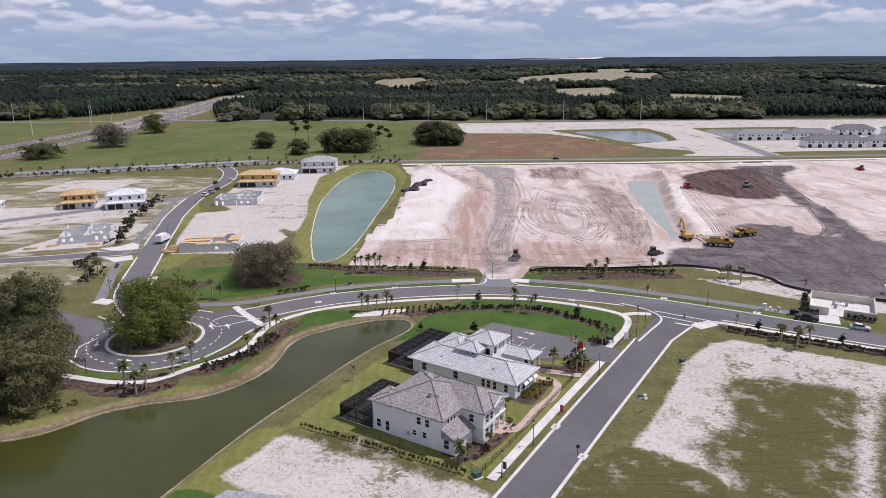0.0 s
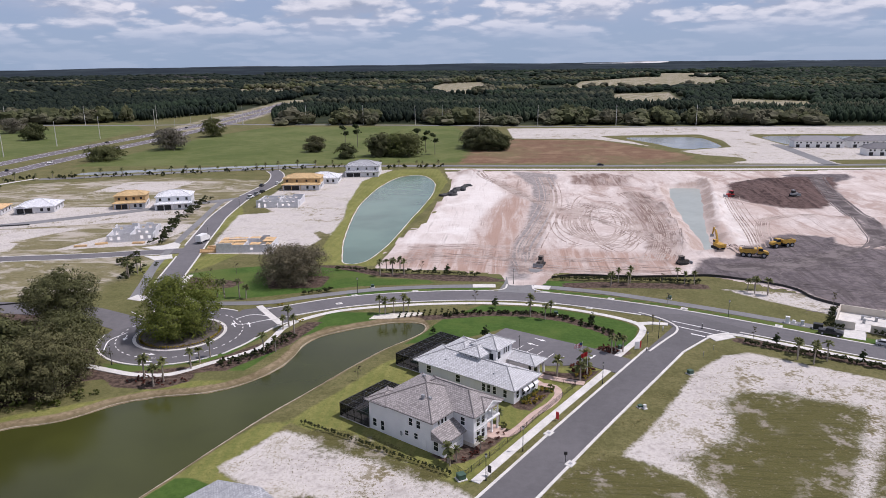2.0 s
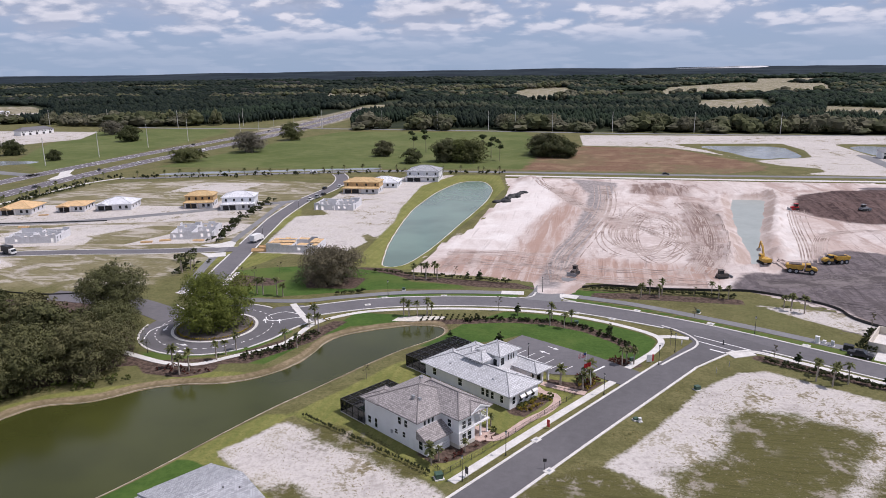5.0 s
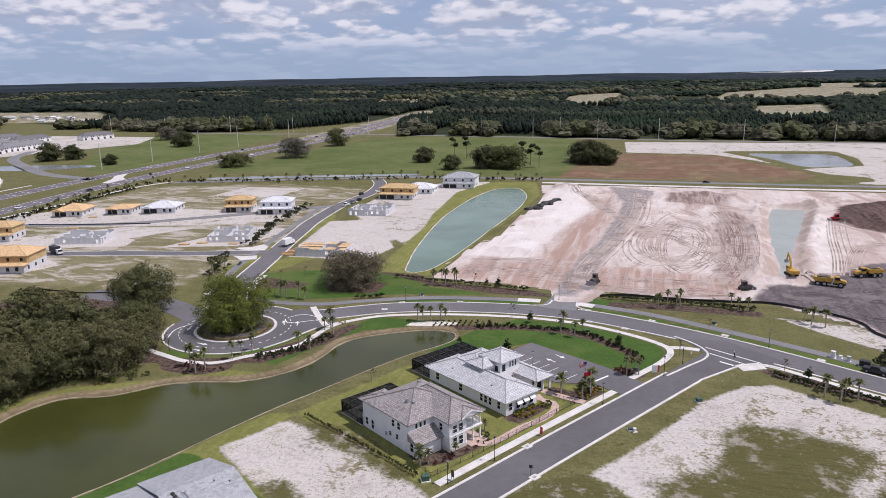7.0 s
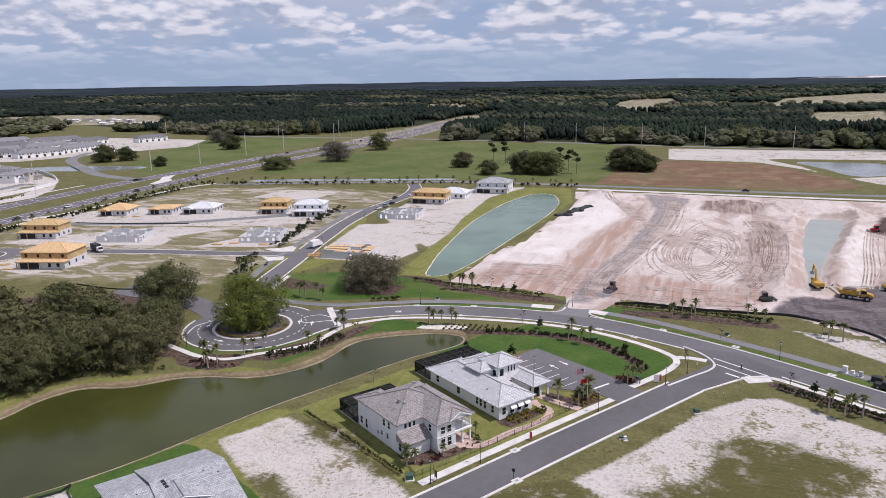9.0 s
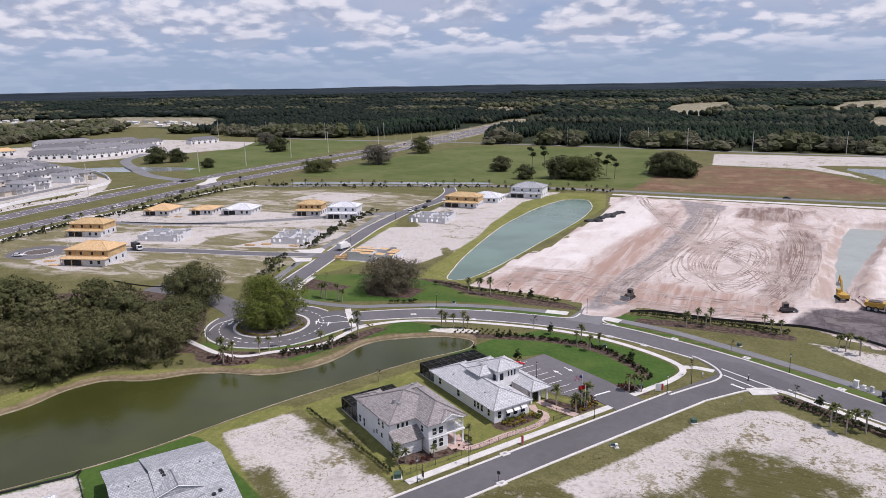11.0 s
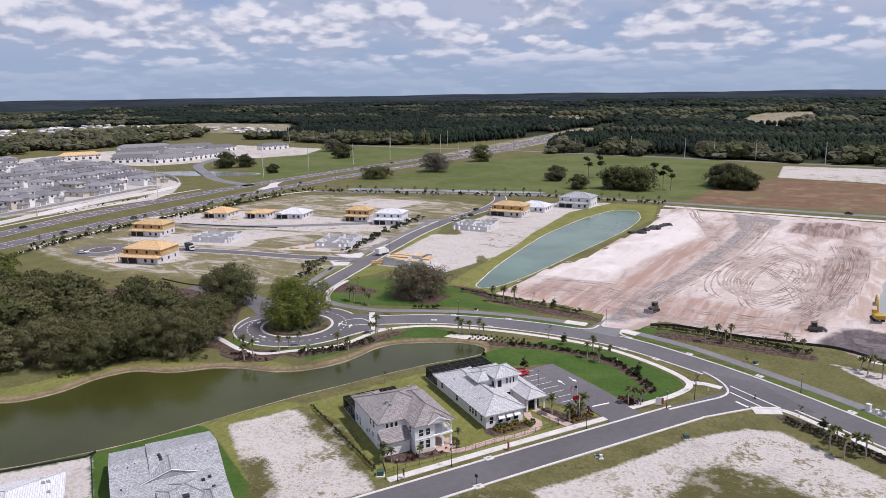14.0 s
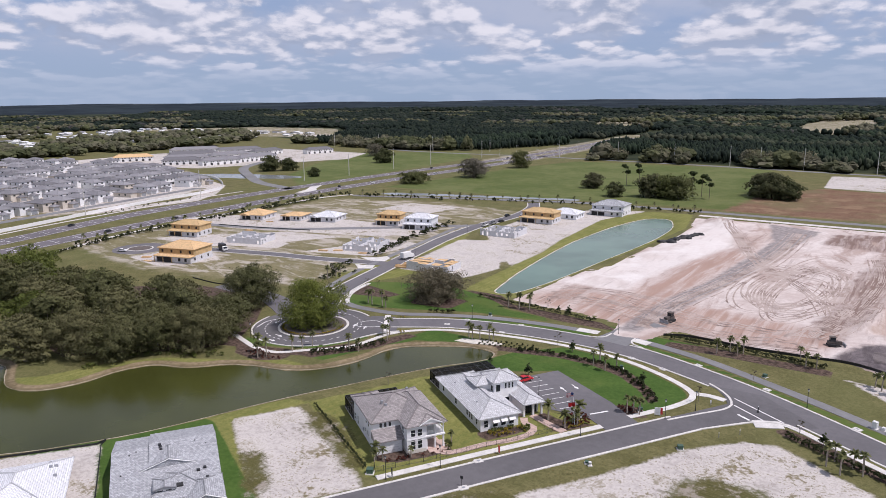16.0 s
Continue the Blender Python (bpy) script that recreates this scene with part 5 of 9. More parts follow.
def window(parent, side, at, c, z0, w, h, mull=1, frame_mat="stucco_white"):
    """A framed window on a wall. side: u- u+ v- v+ (the way it faces), at: its middle along the wall, c: the wall's plane."""
    sx = {"u-": 0, "u+": 0, "v-": 1, "v+": 1}[side]
    out = -1 if side[1] == "-" else 1

    def bx(bm, a0, a1, d0, d1, b0, b1):
        lo, hi = sorted((c + out * d0, c + out * d1))
        if sx == 0:
            add_box(bm, lo, a0, b0, hi, a1, b1)
        else:
            add_box(bm, a0, lo, b0, a1, hi, b1)
    bm = bmesh.new()
    e = 0.11
    bx(bm, at - w / 2 - e, at + w / 2 + e, -0.02, 0.07, z0 - e, z0)
    bx(bm, at - w / 2 - e, at + w / 2 + e, -0.02, 0.07, z0 + h, z0 + h + e)
    bx(bm, at - w / 2 - e, at - w / 2, -0.02, 0.06, z0, z0 + h)
    bx(bm, at + w / 2, at + w / 2 + e, -0.02, 0.06, z0, z0 + h)
    if mull:
        bx(bm, at - w / 2, at + w / 2, -0.02, 0.05, z0 + h * 0.5 - 0.035, z0 + h * 0.5 + 0.035)
    fr = part("window", bm, frame_mat, parent)
    bm = bmesh.new()
    bx(bm, at - w / 2, at + w / 2, -0.03, 0.018, z0, z0 + h)
    part("pane", bm, "glass_dark", fr, "dark window glass")
    return fr


def walls_part(parent, name, boxes, mat, label=""):
    bm = bmesh.new()
    for b in boxes:
        add_box(bm, *b)
    return part(name, bm, mat, parent, label)


def model_home():
    h = empty("model_home", pose(OX, OY, 0, 0, 0, STREET_TURN), "two-storey grey stucco house with tile roof and a front balcony", "house")
    walls_part(h, "main_wall", [(4.0, 15.2, 0, 17.9, 29.0, 6.15), (4.003, 26, 0, 9.2, 30.6, 6.0)], "stucco_grey")
    walls_part(h, "garage_wall", [(4.05, 12.6, 0, 9.6, 15.3, 2.95)], "stucco_grey")
    walls_part(h, "front_bay", [(10.0, 10.6, 0, 14.2, 15.4, 6.15)], "stucco_grey", "projecting two-storey bay in pale grey stucco")
    walls_part(h, "plinth", [(9.95, 10.54, 0, 14.25, 15.2, 0.75)], "stone_pale", "low pale stone base")
    walls_part(h, "trim_band", [(9.94, 10.52, 3.0, 14.26, 15.2, 3.25)], "stucco_white", "white trim band between the storeys")
    main = roof_part("main_roof", h, "roof_tile_brown", [(3.4, 14.7, 18.5, 29.6, 6.2, 0.385), (3.3, 25.6, 9.9, 31.2, 6.1, 0.36)])
    roof_part("front_roof", h, "roof_tile_brown", [(9.5, 10.1, 18.9, 27.0, 6.19, 0.53)])
    roof_part("porch_gable_roof", h, "roof_tile_brown", [(12.5, 9.9, 17.7, 15.0, 6.24, 0.46, ("y0",))])
    bm = bmesh.new()
    lay = bm.loops.layers.uv.verify()
    a, b, c, d = (3.6, 12.1, 3.0), (10.0, 12.1, 3.0), (10.0, 15.25, 4.6), (3.6, 15.25, 4.6)
    quad_uv(bm, lay, [a, b, c, d])
    quad_uv(bm, lay, [(3.6, 12.1, 2.8), (3.6, 15.25, 2.8), (10, 15.25, 2.8), (10, 12.1, 2.8)])
    quad_uv(bm, lay, [(3.6, 12.1, 2.8), (10, 12.1, 2.8), b, a])
    quad_uv(bm, lay, [(3.6, 15.25, 2.8), (3.6, 12.1, 2.8), a, d])
    quad_uv(bm, lay, [(10, 12.1, 2.8), (10, 15.25, 2.8), c, b])
    part("garage_roof", bm, "roof_tile_brown", h)
    # white pediment in the front gable
    bm = bmesh.new()
    for y0, y1 in ((10.2, 10.28),):
        vs = [bm.verts.new(q) for q in ((13.0, y0 - 0.2, 6.32), (17.2, y0 - 0.2, 6.32), (15.1, y0 - 0.2, 7.24), (13.0, y1 - 0.2, 6.32), (17.2, y1 - 0.2, 6.32), (15.1, y1 - 0.2, 7.24))]
        for q in ((0, 1, 2), (5, 4, 3), (0, 3, 4, 1), (1, 4, 5, 2), (2, 5, 3, 0)):
            bm.faces.new([vs[i] for i in q])
    part("pediment", bm, "stucco_grey", h)
    bm = bmesh.new()
    for cx, pk, half, sx in ((15.1, 7.40, 2.6, -1), (15.1, 7.40, 2.6, 1)):
        a, b = Vector((cx, 9.86, pk)), Vector((cx + sx * half, 9.86, 6.2))
        m = Matrix.Translation((a + b) / 2) @ (b - a).to_track_quat("X", "Z").to_matrix().to_4x4()
        add_box(bm, -(b - a).length / 2, -0.08, -0.1, (b - a).length / 2, 0.08, 0.1, m=m)
    part("gable_board", bm, "stucco_white", h, "white sloping boards of the gable")
    # porch and balcony
    walls_part(h, "porch_slab", [(14.2, 10.9, 0, 18.4, 15.3, 0.14)], "paver")
    walls_part(h, "balcony_floor", [(14.2, 10.7, 2.95, 18.6, 15.3, 3.25)], "stucco_white", "white balcony floor over the porch")
    walls_part(h, "porch_ceiling", [(14.2, 10.5, 5.7, 18.7, 15.3, 6.0)], "stucco_white")
    for u in (14.5, 16.4, 18.3):
        walls_part(h, "column", [(u - 0.15, 10.95, 0.14, u + 0.15, 11.25, 2.95), (u - 0.12, 10.98, 3.25, u + 0.12, 11.22, 5.7), (u - 0.2, 10.9, 0.14, u + 0.2, 11.3, 0.5)], "stucco_white", "white square porch column")
    bm = bmesh.new()
    add_box(bm, 14.3, 11.04, 4.15, 18.4, 11.14, 4.25)
    add_box(bm, 18.28, 11.1, 4.15, 18.38, 15.2, 4.25)
    for i in range(26):
        add_box(bm, 14.4 + i * 0.155, 11.07, 3.25, 14.43 + i * 0.155, 11.1, 4.15)
        add_box(bm, 18.3, 11.2 + i * 0.155, 3.25, 18.33, 11.23 + i * 0.155, 4.15)
    part("balcony_rail", bm, "stucco_white", h, "white balcony railing")
    walls_part(h, "porch_back_wall", [(14.2, 15.12, 0.1, 17.9, 15.22, 6.1)], "stucco_white")
    for at, z0, w, hh in ((15.4, 0.3, 1.0, 2.2), (17.0, 0.5, 1.2, 1.8), (15.6, 3.4, 1.4, 2.1), (17.2, 3.9, 0.9, 1.4)):
        window(h, "v-", at, 15.12, z0, w, hh)
    for at in (11.35, 12.85):
        window(h, "v-", at, 10.6, 3.75, 0.95, 1.45)
    for at in (11.35, 12.85):
        window(h, "v-", at, 10.6, 0.95, 0.95, 1.75)
        window(h, "v-", at, 10.6, 2.78, 0.95, 0.24, 0)
    window(h, "u-", 13.0, 10.0, 3.8, 0.9, 1.45)
    for at in (5.75, 6.75, 7.75):
        window(h, "v-", at, 15.2, 4.75, 0.55, 1.15, 0)
    for at, z0, w, hh in ((18.4, 3.9, 0.85, 1.4), (20.2, 3.9, 0.85, 1.4), (19.0, 1.6, 0.8, 1.1), (21.2, 1.6, 0.8, 0.9), (14.4, 0.9, 1.0, 1.7), (27.2, 0.6, 0.8, 1.9), (29.2, 0.9, 0.9, 1.5)):
        window(h, "u-", at, 4.0, z0, w, hh)
    for at, z0 in ((20.0, 3.9), (23.0, 3.9), (20.0, 0.9), (24.0, 0.9)):
        window(h, "u+", at, 17.9, z0, 0.9, 1.4)
    for at, z0 in ((12.0, 0.3), (14.5, 0.3), (12.0, 3.8), (14.5, 3.8)):
        window(h, "v+", at, 29.0, z0, 1.6, 1.9 if z0 < 1 else 1.3)
    walls_part(h, "side_door", [(3.94, 16.6, 0.05, 4.02, 17.5, 2.1)], "stucco_white", "white panelled side door")
    gd = walls_part(h, "garage_door", [(4.7, 12.54, 0.05, 9.1, 12.62, 2.3)], "stucco_white", "white sectional garage door")
    for i in range(1, 4):
        walls_part(gd, "door_groove", [(4.7, 12.52, 0.05 + i * 0.56, 9.1, 12.545, 0.08 + i * 0.56)], "metal_grey")
    for u, v, z in ((7.6, 20.2, 8.3), (8.1, 19.0, 8.0), (15.4, 26.5, 7.6), (16.4, 24.0, 7.2), (16.6, 21.8, 7.1)):
        box_part("roof_vent", (u - 0.25, v - 0.3, z - 0.5, u + 0.25, v + 0.3, z + 0.22), "metal_grey", h, "small dark roof vent", 0.03)
    for v in (22.3,):
        box_part("meter_box", (3.78, v, 1.2, 4.02, v + 0.4, 1.9), "metal_grey", h, "grey electric meter box", 0.02)
    walls_part(h, "soffit_cornice", [(9.7, 10.4, 5.95, 18.8, 10.6, 6.2)], "stucco_white")
    return h


def sales_office():
    h = empty("sales_office", pose(OX, OY, 0, 0, 0, STREET_TURN), "low white stucco sales office with pale tile roofs and a tower", "house")
    walls_part(h, "main_wall", [(28.3, 14.0, 0, 37.6, 39.0, 3.15), (37.5, 24, 0, 44.6, 38.4, 3.1), (40.9, 18.4, 0, 45.2, 24, 3.1)], "stucco_grey")
    walls_part(h, "front_wall", [(28.26, 13.86, 0, 37.64, 14.02, 3.14)], "stucco_white", "white front wall")
    walls_part(h, "tower", [(36.3, 23.6, 0, 42.4, 29.6, 6.7)], "stucco_white", "white square tower above the roof")
    walls_part(h, "clerestory", [(32.6, 25.4, 2.8, 36.4, 30.2, 5.9)], "stucco_white", "white raised clerestory with small windows")
    roof_part("main_roof", h, "roof_tile_pale", [(27.5, 13.2, 38.3, 40.0, 3.25, 0.40)])
    roof_part("rear_roof", h, "roof_tile_pale", [(33, 28.6, 45.3, 39.2, 3.2, 0.40)])
    roof_part("entry_roof", h, "roof_tile_pale", [(40.3, 16.3, 46.2, 30.0, 3.2, 0.40)])
    roof_part("tower_roof", h, "roof_tile_pale", [(35.6, 22.9, 43.1, 30.3, 6.75, 0.42)])
    roof_part("clerestory_roof", h, "roof_tile_pale", [(32.0, 24.8, 39.5, 30.8, 5.95, 0.36)])
    for u in (40.8, 43.2, 45.4):
        walls_part(h, "entry_column", [(u - 0.22, 16.9, 0, u + 0.22, 17.34, 3.0)], "stucco_white", "white square entry column")
    walls_part(h, "entry_beam", [(40.5, 16.85, 2.7, 45.7, 17.4, 3.05)], "stucco_white")
    bm = bmesh.new()
    add_box(bm, 41.2, 18.34, 0.05, 44.8, 18.42, 2.5)
    part("entry_glazing", bm, "glass_dark", h, "dark glazed entrance under the porch roof")
    for u in (42.3, 43.6):
        walls_part(h, "entry_frame", [(u, 18.3, 0.05, u + 0.12, 18.45, 2.5)], "metal_black")
    for at in (29.6,):
        window(h, "v-", at, 13.86, 0.9, 0.95, 1.6)
    for at in (31.9, 33.9, 35.9):
        window(h, "v-", at, 13.86, 0.7, 1.15, 1.6)
        bm = bmesh.new()
        vs = [bm.verts.new(q) for q in ((at - 0.8, 13.84, 2.75), (at + 0.8, 13.84, 2.75), (at + 0.8, 13.0, 2.0), (at - 0.8, 13.0, 2.0), (at - 0.8, 13.0, 1.9), (at + 0.8, 13.0, 1.9), (at - 0.8, 13.84, 2.65), (at + 0.8, 13.84, 2.65))]
        for q in ((3, 2, 1, 0), (4, 5, 2, 3), (6, 7, 5, 4), (0, 6, 4, 3), (1, 2, 5, 7), (0, 1, 7, 6)):
            bm.faces.new([vs[i] for i in q])
        part("awning", bm, "paint_white", h, "white sloping window awning")
    for at, w in ((16.0, 0.8), (18.6, 0.8), (20.0, 0.8), (21.3, 0.8), (28.0, 1.1), (36.0, 1.1)):
        window(h, "u-", at, 28.3, 0.9, w, 1.6)
    for at in (26.4, 27.7, 29.0):
        window(h, "u-", at, 32.6, 4.9, 0.65, 0.6, 0)
    for at in (39.3, 40.2, 41.1):
        window(h, "v-", at, 23.6, 4.7, 0.42, 1.4, 0)
    window(h, "v-", 37.3, 23.6, 4.2, 1.1, 1.7, 0)
    window(h, "v-", 39.6, 23.6, 0.3, 1.3, 2.2, 0)
    box_part("courtyard_floor", (38.0, 17.6, -0.1, 40.9, 23.6, 0.12), "paver", h)
    window(h, "u-", 25.0, 36.3, 3.9, 1.3, 1.6, 0)
    for at in (25.2, 27.8):
        window(h, "u+", at, 42.4, 4.3, 0.8, 1.2, 0)
    for at in (21, 27, 32):
        window(h, "u+", at, 45.2 if at < 24 else 44.6, 0.9, 1.0, 1.6)
    for at in (30.5, 34, 40):
        window(h, "v+", at, 39.0 if at < 37 else 38.4, 0.1, 2.4, 2.2, 0)
    for u, v, z in ((30.2, 20, 4.3), (35.6, 18, 4.3), (30.0, 32.6, 4.2), (43.2, 34, 3.9)):
        box_part("roof_vent", (u - 0.2, v - 0.2, z - 0.5, u + 0.2, v + 0.2, z + 0.2), "metal_grey", h, "small dark roof vent", 0.03)
    return h


def pool_cage(u0, v0, u1, v1, label):
    """A screened pool enclosure: black frame, mesh panels, a slab and furniture-dark floor."""
    c = empty("pool_cage", pose(OX, OY, 0, 0, 0, STREET_TURN), label, "pool cage")
    zt = 2.9
    bm = bmesh.new()
    r = 0.06
    nu, nv = max(3, int((u1 - u0) / 1.9)), max(3, int((v1 - v0) / 1.9))
    us, vs = np.linspace(u0, u1, nu + 1), np.linspace(v0, v1, nv + 1)
    for u in us:
        add_box(bm, u - r, v0 - r, zt - r, u + r, v1 + r, zt + r)
        add_box(bm, u - r, v1 - r, 0, u + r, v1 + r, zt)
    for v in vs:
        add_box(bm, u0 - r, v - r, zt - r, u1 + r, v + r, zt + r)
        for u in (u0, u1):
            add_box(bm, u - r, v - r, 0, u + r, v + r, zt)
    for z in (1.0,):
        add_box(bm, u0, v1 - r, z - r, u1, v1 + r, z + r)
        for u in (u0, u1):
            add_box(bm, u - r, v0, z - r, u + r, v1, z + r)
    part("cage_frame", bm, "metal_black", c)
    for dims in ((u0, v0, zt + 0.02, u1, v1, zt + 0.03), (u0 - 0.01, v0, 0.05, u0, v1, zt), (u1, v0, 0.05, u1 + 0.01, v1, zt), (u0, v1, 0.05, u1, v1 + 0.01, zt)):
        box_part("screen", dims, "screen_mesh", c, "fine black insect screen")
    box_part("pool_deck", (u0 - 0.1, v0 - 0.1, -0.2, u1 + 0.1, v1 + 0.1, 0.08), "concrete", c, "pale paved pool deck")
    bm = bmesh.new()
    add_box(bm, u0 + 3, v0 + 2, 0.06, u1 - 3.5, v1 - 1.4, 0.1)
    part("pool_water", bm, "water_teal", c)
    return c


home = model_home()
office = sales_office()
pool_cage(3.8, 30.7, 16.6, 38.4, "black screened pool enclosure behind the two-storey house")
pool_cage(28.4, 39.1, 44.8, 45.8, "black screened pool enclosure behind the sales office")


def gable_roof(name, parent, mat, u0, u1, v0, v1, vr, z0, zr, zb):
    """A gabled roof with its ridge along u; front and back eaves may differ in depth and height."""
    bm = bmesh.new()
    lay = bm.loops.layers.uv.verify()
    a, b, c, d, e, f = (u0, v0, z0), (u1, v0, z0), (u1, vr, zr), (u0, vr, zr), (u1, v1, zb), (u0, v1, zb)
    quad_uv(bm, lay, [a, b, c, d])
    quad_uv(bm, lay, [d, c, e, f])
    low = [(u, v, z - 0.22) for u, v, z in (a, b, c, d, e, f)]
    for i, j in ((0, 1), (1, 2), (2, 4), (4, 5), (5, 3), (3, 0)):
        top = (a, b, c, d, e, f)
        quad_uv(bm, lay, [low[i], low[j], top[j], top[i]])
    quad_uv(bm, lay, [low[1], low[0], low[3], low[2]])
    quad_uv(bm, lay, [low[4], low[2], low[3], low[5]])
    return part(name, bm, mat, parent)


def prism_wall(name, parent, mat, pts, v0, v1):
    """A wall plate standing across v with the outline pts in u and z."""
    bm = bmesh.new()
    lo, hi = [bm.verts.new((u, v0, z)) for u, z in pts], [bm.verts.new((u, v1, z)) for u, z in pts]
    bm.faces.new(lo)
    bm.faces.new(hi[::-1])
    for i in range(len(pts)):
        j = (i + 1) % len(pts)
        bm.faces.new([lo[j], lo[i], hi[i], hi[j]])
    bmesh.ops.recalc_face_normals(bm, faces=bm.faces)
    return part(name, bm, mat, parent)


def neighbour_home():
    h = empty("neighbour_home", pose(OX, OY, 0, 0, 0, STREET_TURN), "single-storey house with a pale grey shingle roof and gables", "house")
    walls_part(h, "main_wall", [(-45.4, 8.8, 0, -27.8, 32.8, 3.0)], "stucco_white")
    for side in (-45.4, -27.9):
        bm = bmesh.new()
        vs = [bm.verts.new(q) for q in ((side, 9, 2.9), (side, 32.6, 2.9), (side, 22.4, 5.7))]
        ws = [bm.verts.new((v.co.x + 0.15, v.co.y, v.co.z)) for v in vs]
        bm.faces.new(vs)
        bm.faces.new(ws[::-1])
        part("gable_wall", bm, "stucco_white", h)
    gable_roof("main_roof", h, "roof_shingle_grey", -39.5, -26.9, 7.6, 34.0, 22.7, 3.1, 6.55, 3.3)
    gable_roof("side_roof", h, "roof_shingle_grey", -46.2, -39.46, 7.6, 33.4, 22.3, 3.1, 6.1, 3.2)
    roof_part("cross_gable_roof", h, "roof_shingle_grey", [(-41.3, 15.3, -30.6, 26.4, 4.62, 0.32, ("y0",))])
    prism_wall("cross_gable_wall", h, "stucco_grey", [(-40.8, 4.62), (-31.0, 4.62), (-35.9, 6.15)], 15.45, 15.6)
    for s in (-1, 1):
        bm = bmesh.new()
        add_tube(bm, (-35.95 + s * 5.35, 15.24, 4.6), (-35.95, 15.24, 6.32), 0.12, 0.12, 4)
        part("barge_board", bm, "stucco_white", h, "white barge board")
    box_part("gable_vent", (-36.05, 15.38, 5.2, -35.75, 15.46, 5.7), "paint_white", h, "white gable vent", 0.01)
    roof_part("front_roof", h, "roof_shingle_grey", [(-40.6, 5.6, -28.2, 17.6, 3.25, 0.285)])
    roof_part("front_gable_roof", h, "roof_shingle_grey", [(-33.7, 2.6, -26.7, 11.8, 3.12, 0.42, ("y0",))])
    prism_wall("front_gable_wall", h, "stucco_grey", [(-33.2, 3.12), (-27.2, 3.12), (-30.2, 4.45)], 2.8, 2.95)
    walls_part(h, "front_wall", [(-33.3, 3.2, 0, -27.1, 9, 3.0)], "stucco_white")
    for s in (-1, 1):
        bm = bmesh.new()
        add_tube(bm, (-30.2 + s * 3.5, 2.54, 3.14), (-30.2, 2.54, 4.6), 0.11, 0.11, 4)
        part("barge_board", bm, "stucco_white", h, "white barge board")
    walls_part(h, "dormer_wall", [(-38.6, 7.9, 3.0, -35.2, 11, 4.5)], "stucco_white")
    roof_part("dormer_roof", h, "roof_shingle_grey", [(-38.9, 7.5, -34.9, 12, 4.5, 0.2, ("y0",))])
    for at in (-37.7, -36.2):
        window(h, "v-", at, 7.9, 3.4, 1.0, 0.95)
    walls_part(h, "dormer_recess", [(-34.9, 8.2, 3.2, -33.7, 9.4, 4.3)], "void", "dark recess beside the dormer")
    for u, v, z in ((-37.5, 21.9, 6.35), (-37.4, 21.2, 6.2), (-37.3, 20.5, 6.0), (-29.7, 13.1, 4.45), (-29.4, 10.3, 3.85), (-30.9, 12.6, 4.4), (-43, 20.5, 5.75), (-44.4, 15, 4.65), (-41.8, 21.3, 5.85), (-29, 20, 5.9), (-31, 21.4, 6.2)):
        s = 0.3 if u > -38 and z < 5 or v > 20 and -38 < u < -37 else 0.13
        box_part("roof_vent", (u - s, v - s, z - 0.6, u + s, v + s, z + 0.15), "metal_black", h, "dark roof vent", 0.03)
    return h


def wrapped_home():
    h = empty("wrapped_home", pose(OX, OY, 0, 0, 0, STREET_TURN), "half-built house with a white-wrapped roof on bare sand", "house")
    walls_part(h, "main_wall", [(-70, 10, 0, -54.6, 29, 3.0)], "concrete_block")
    roof_part("main_roof", h, "roof_wrap_white", [(-71, 9, -53.6, 30, 3.1, 0.33)])
    roof_part("front_roof", h, "roof_wrap_white", [(-63, 5, -54.4, 20, 3.1, 0.36, ("y0",))])
    for u, v, z in ((-57, 24.6, 4.5), (-56.2, 25.2, 4.2), (-56, 21.4, 4.15), (-57.4, 27, 4.1)):
        box_part("roof_vent", (u - 0.3, v - 0.2, z - 0.6, u + 0.3, v + 0.2, z + 0.15), "metal_grey", h, "grey roof vent", 0.03)
    return h


neighbour_home()
wrapped_home()


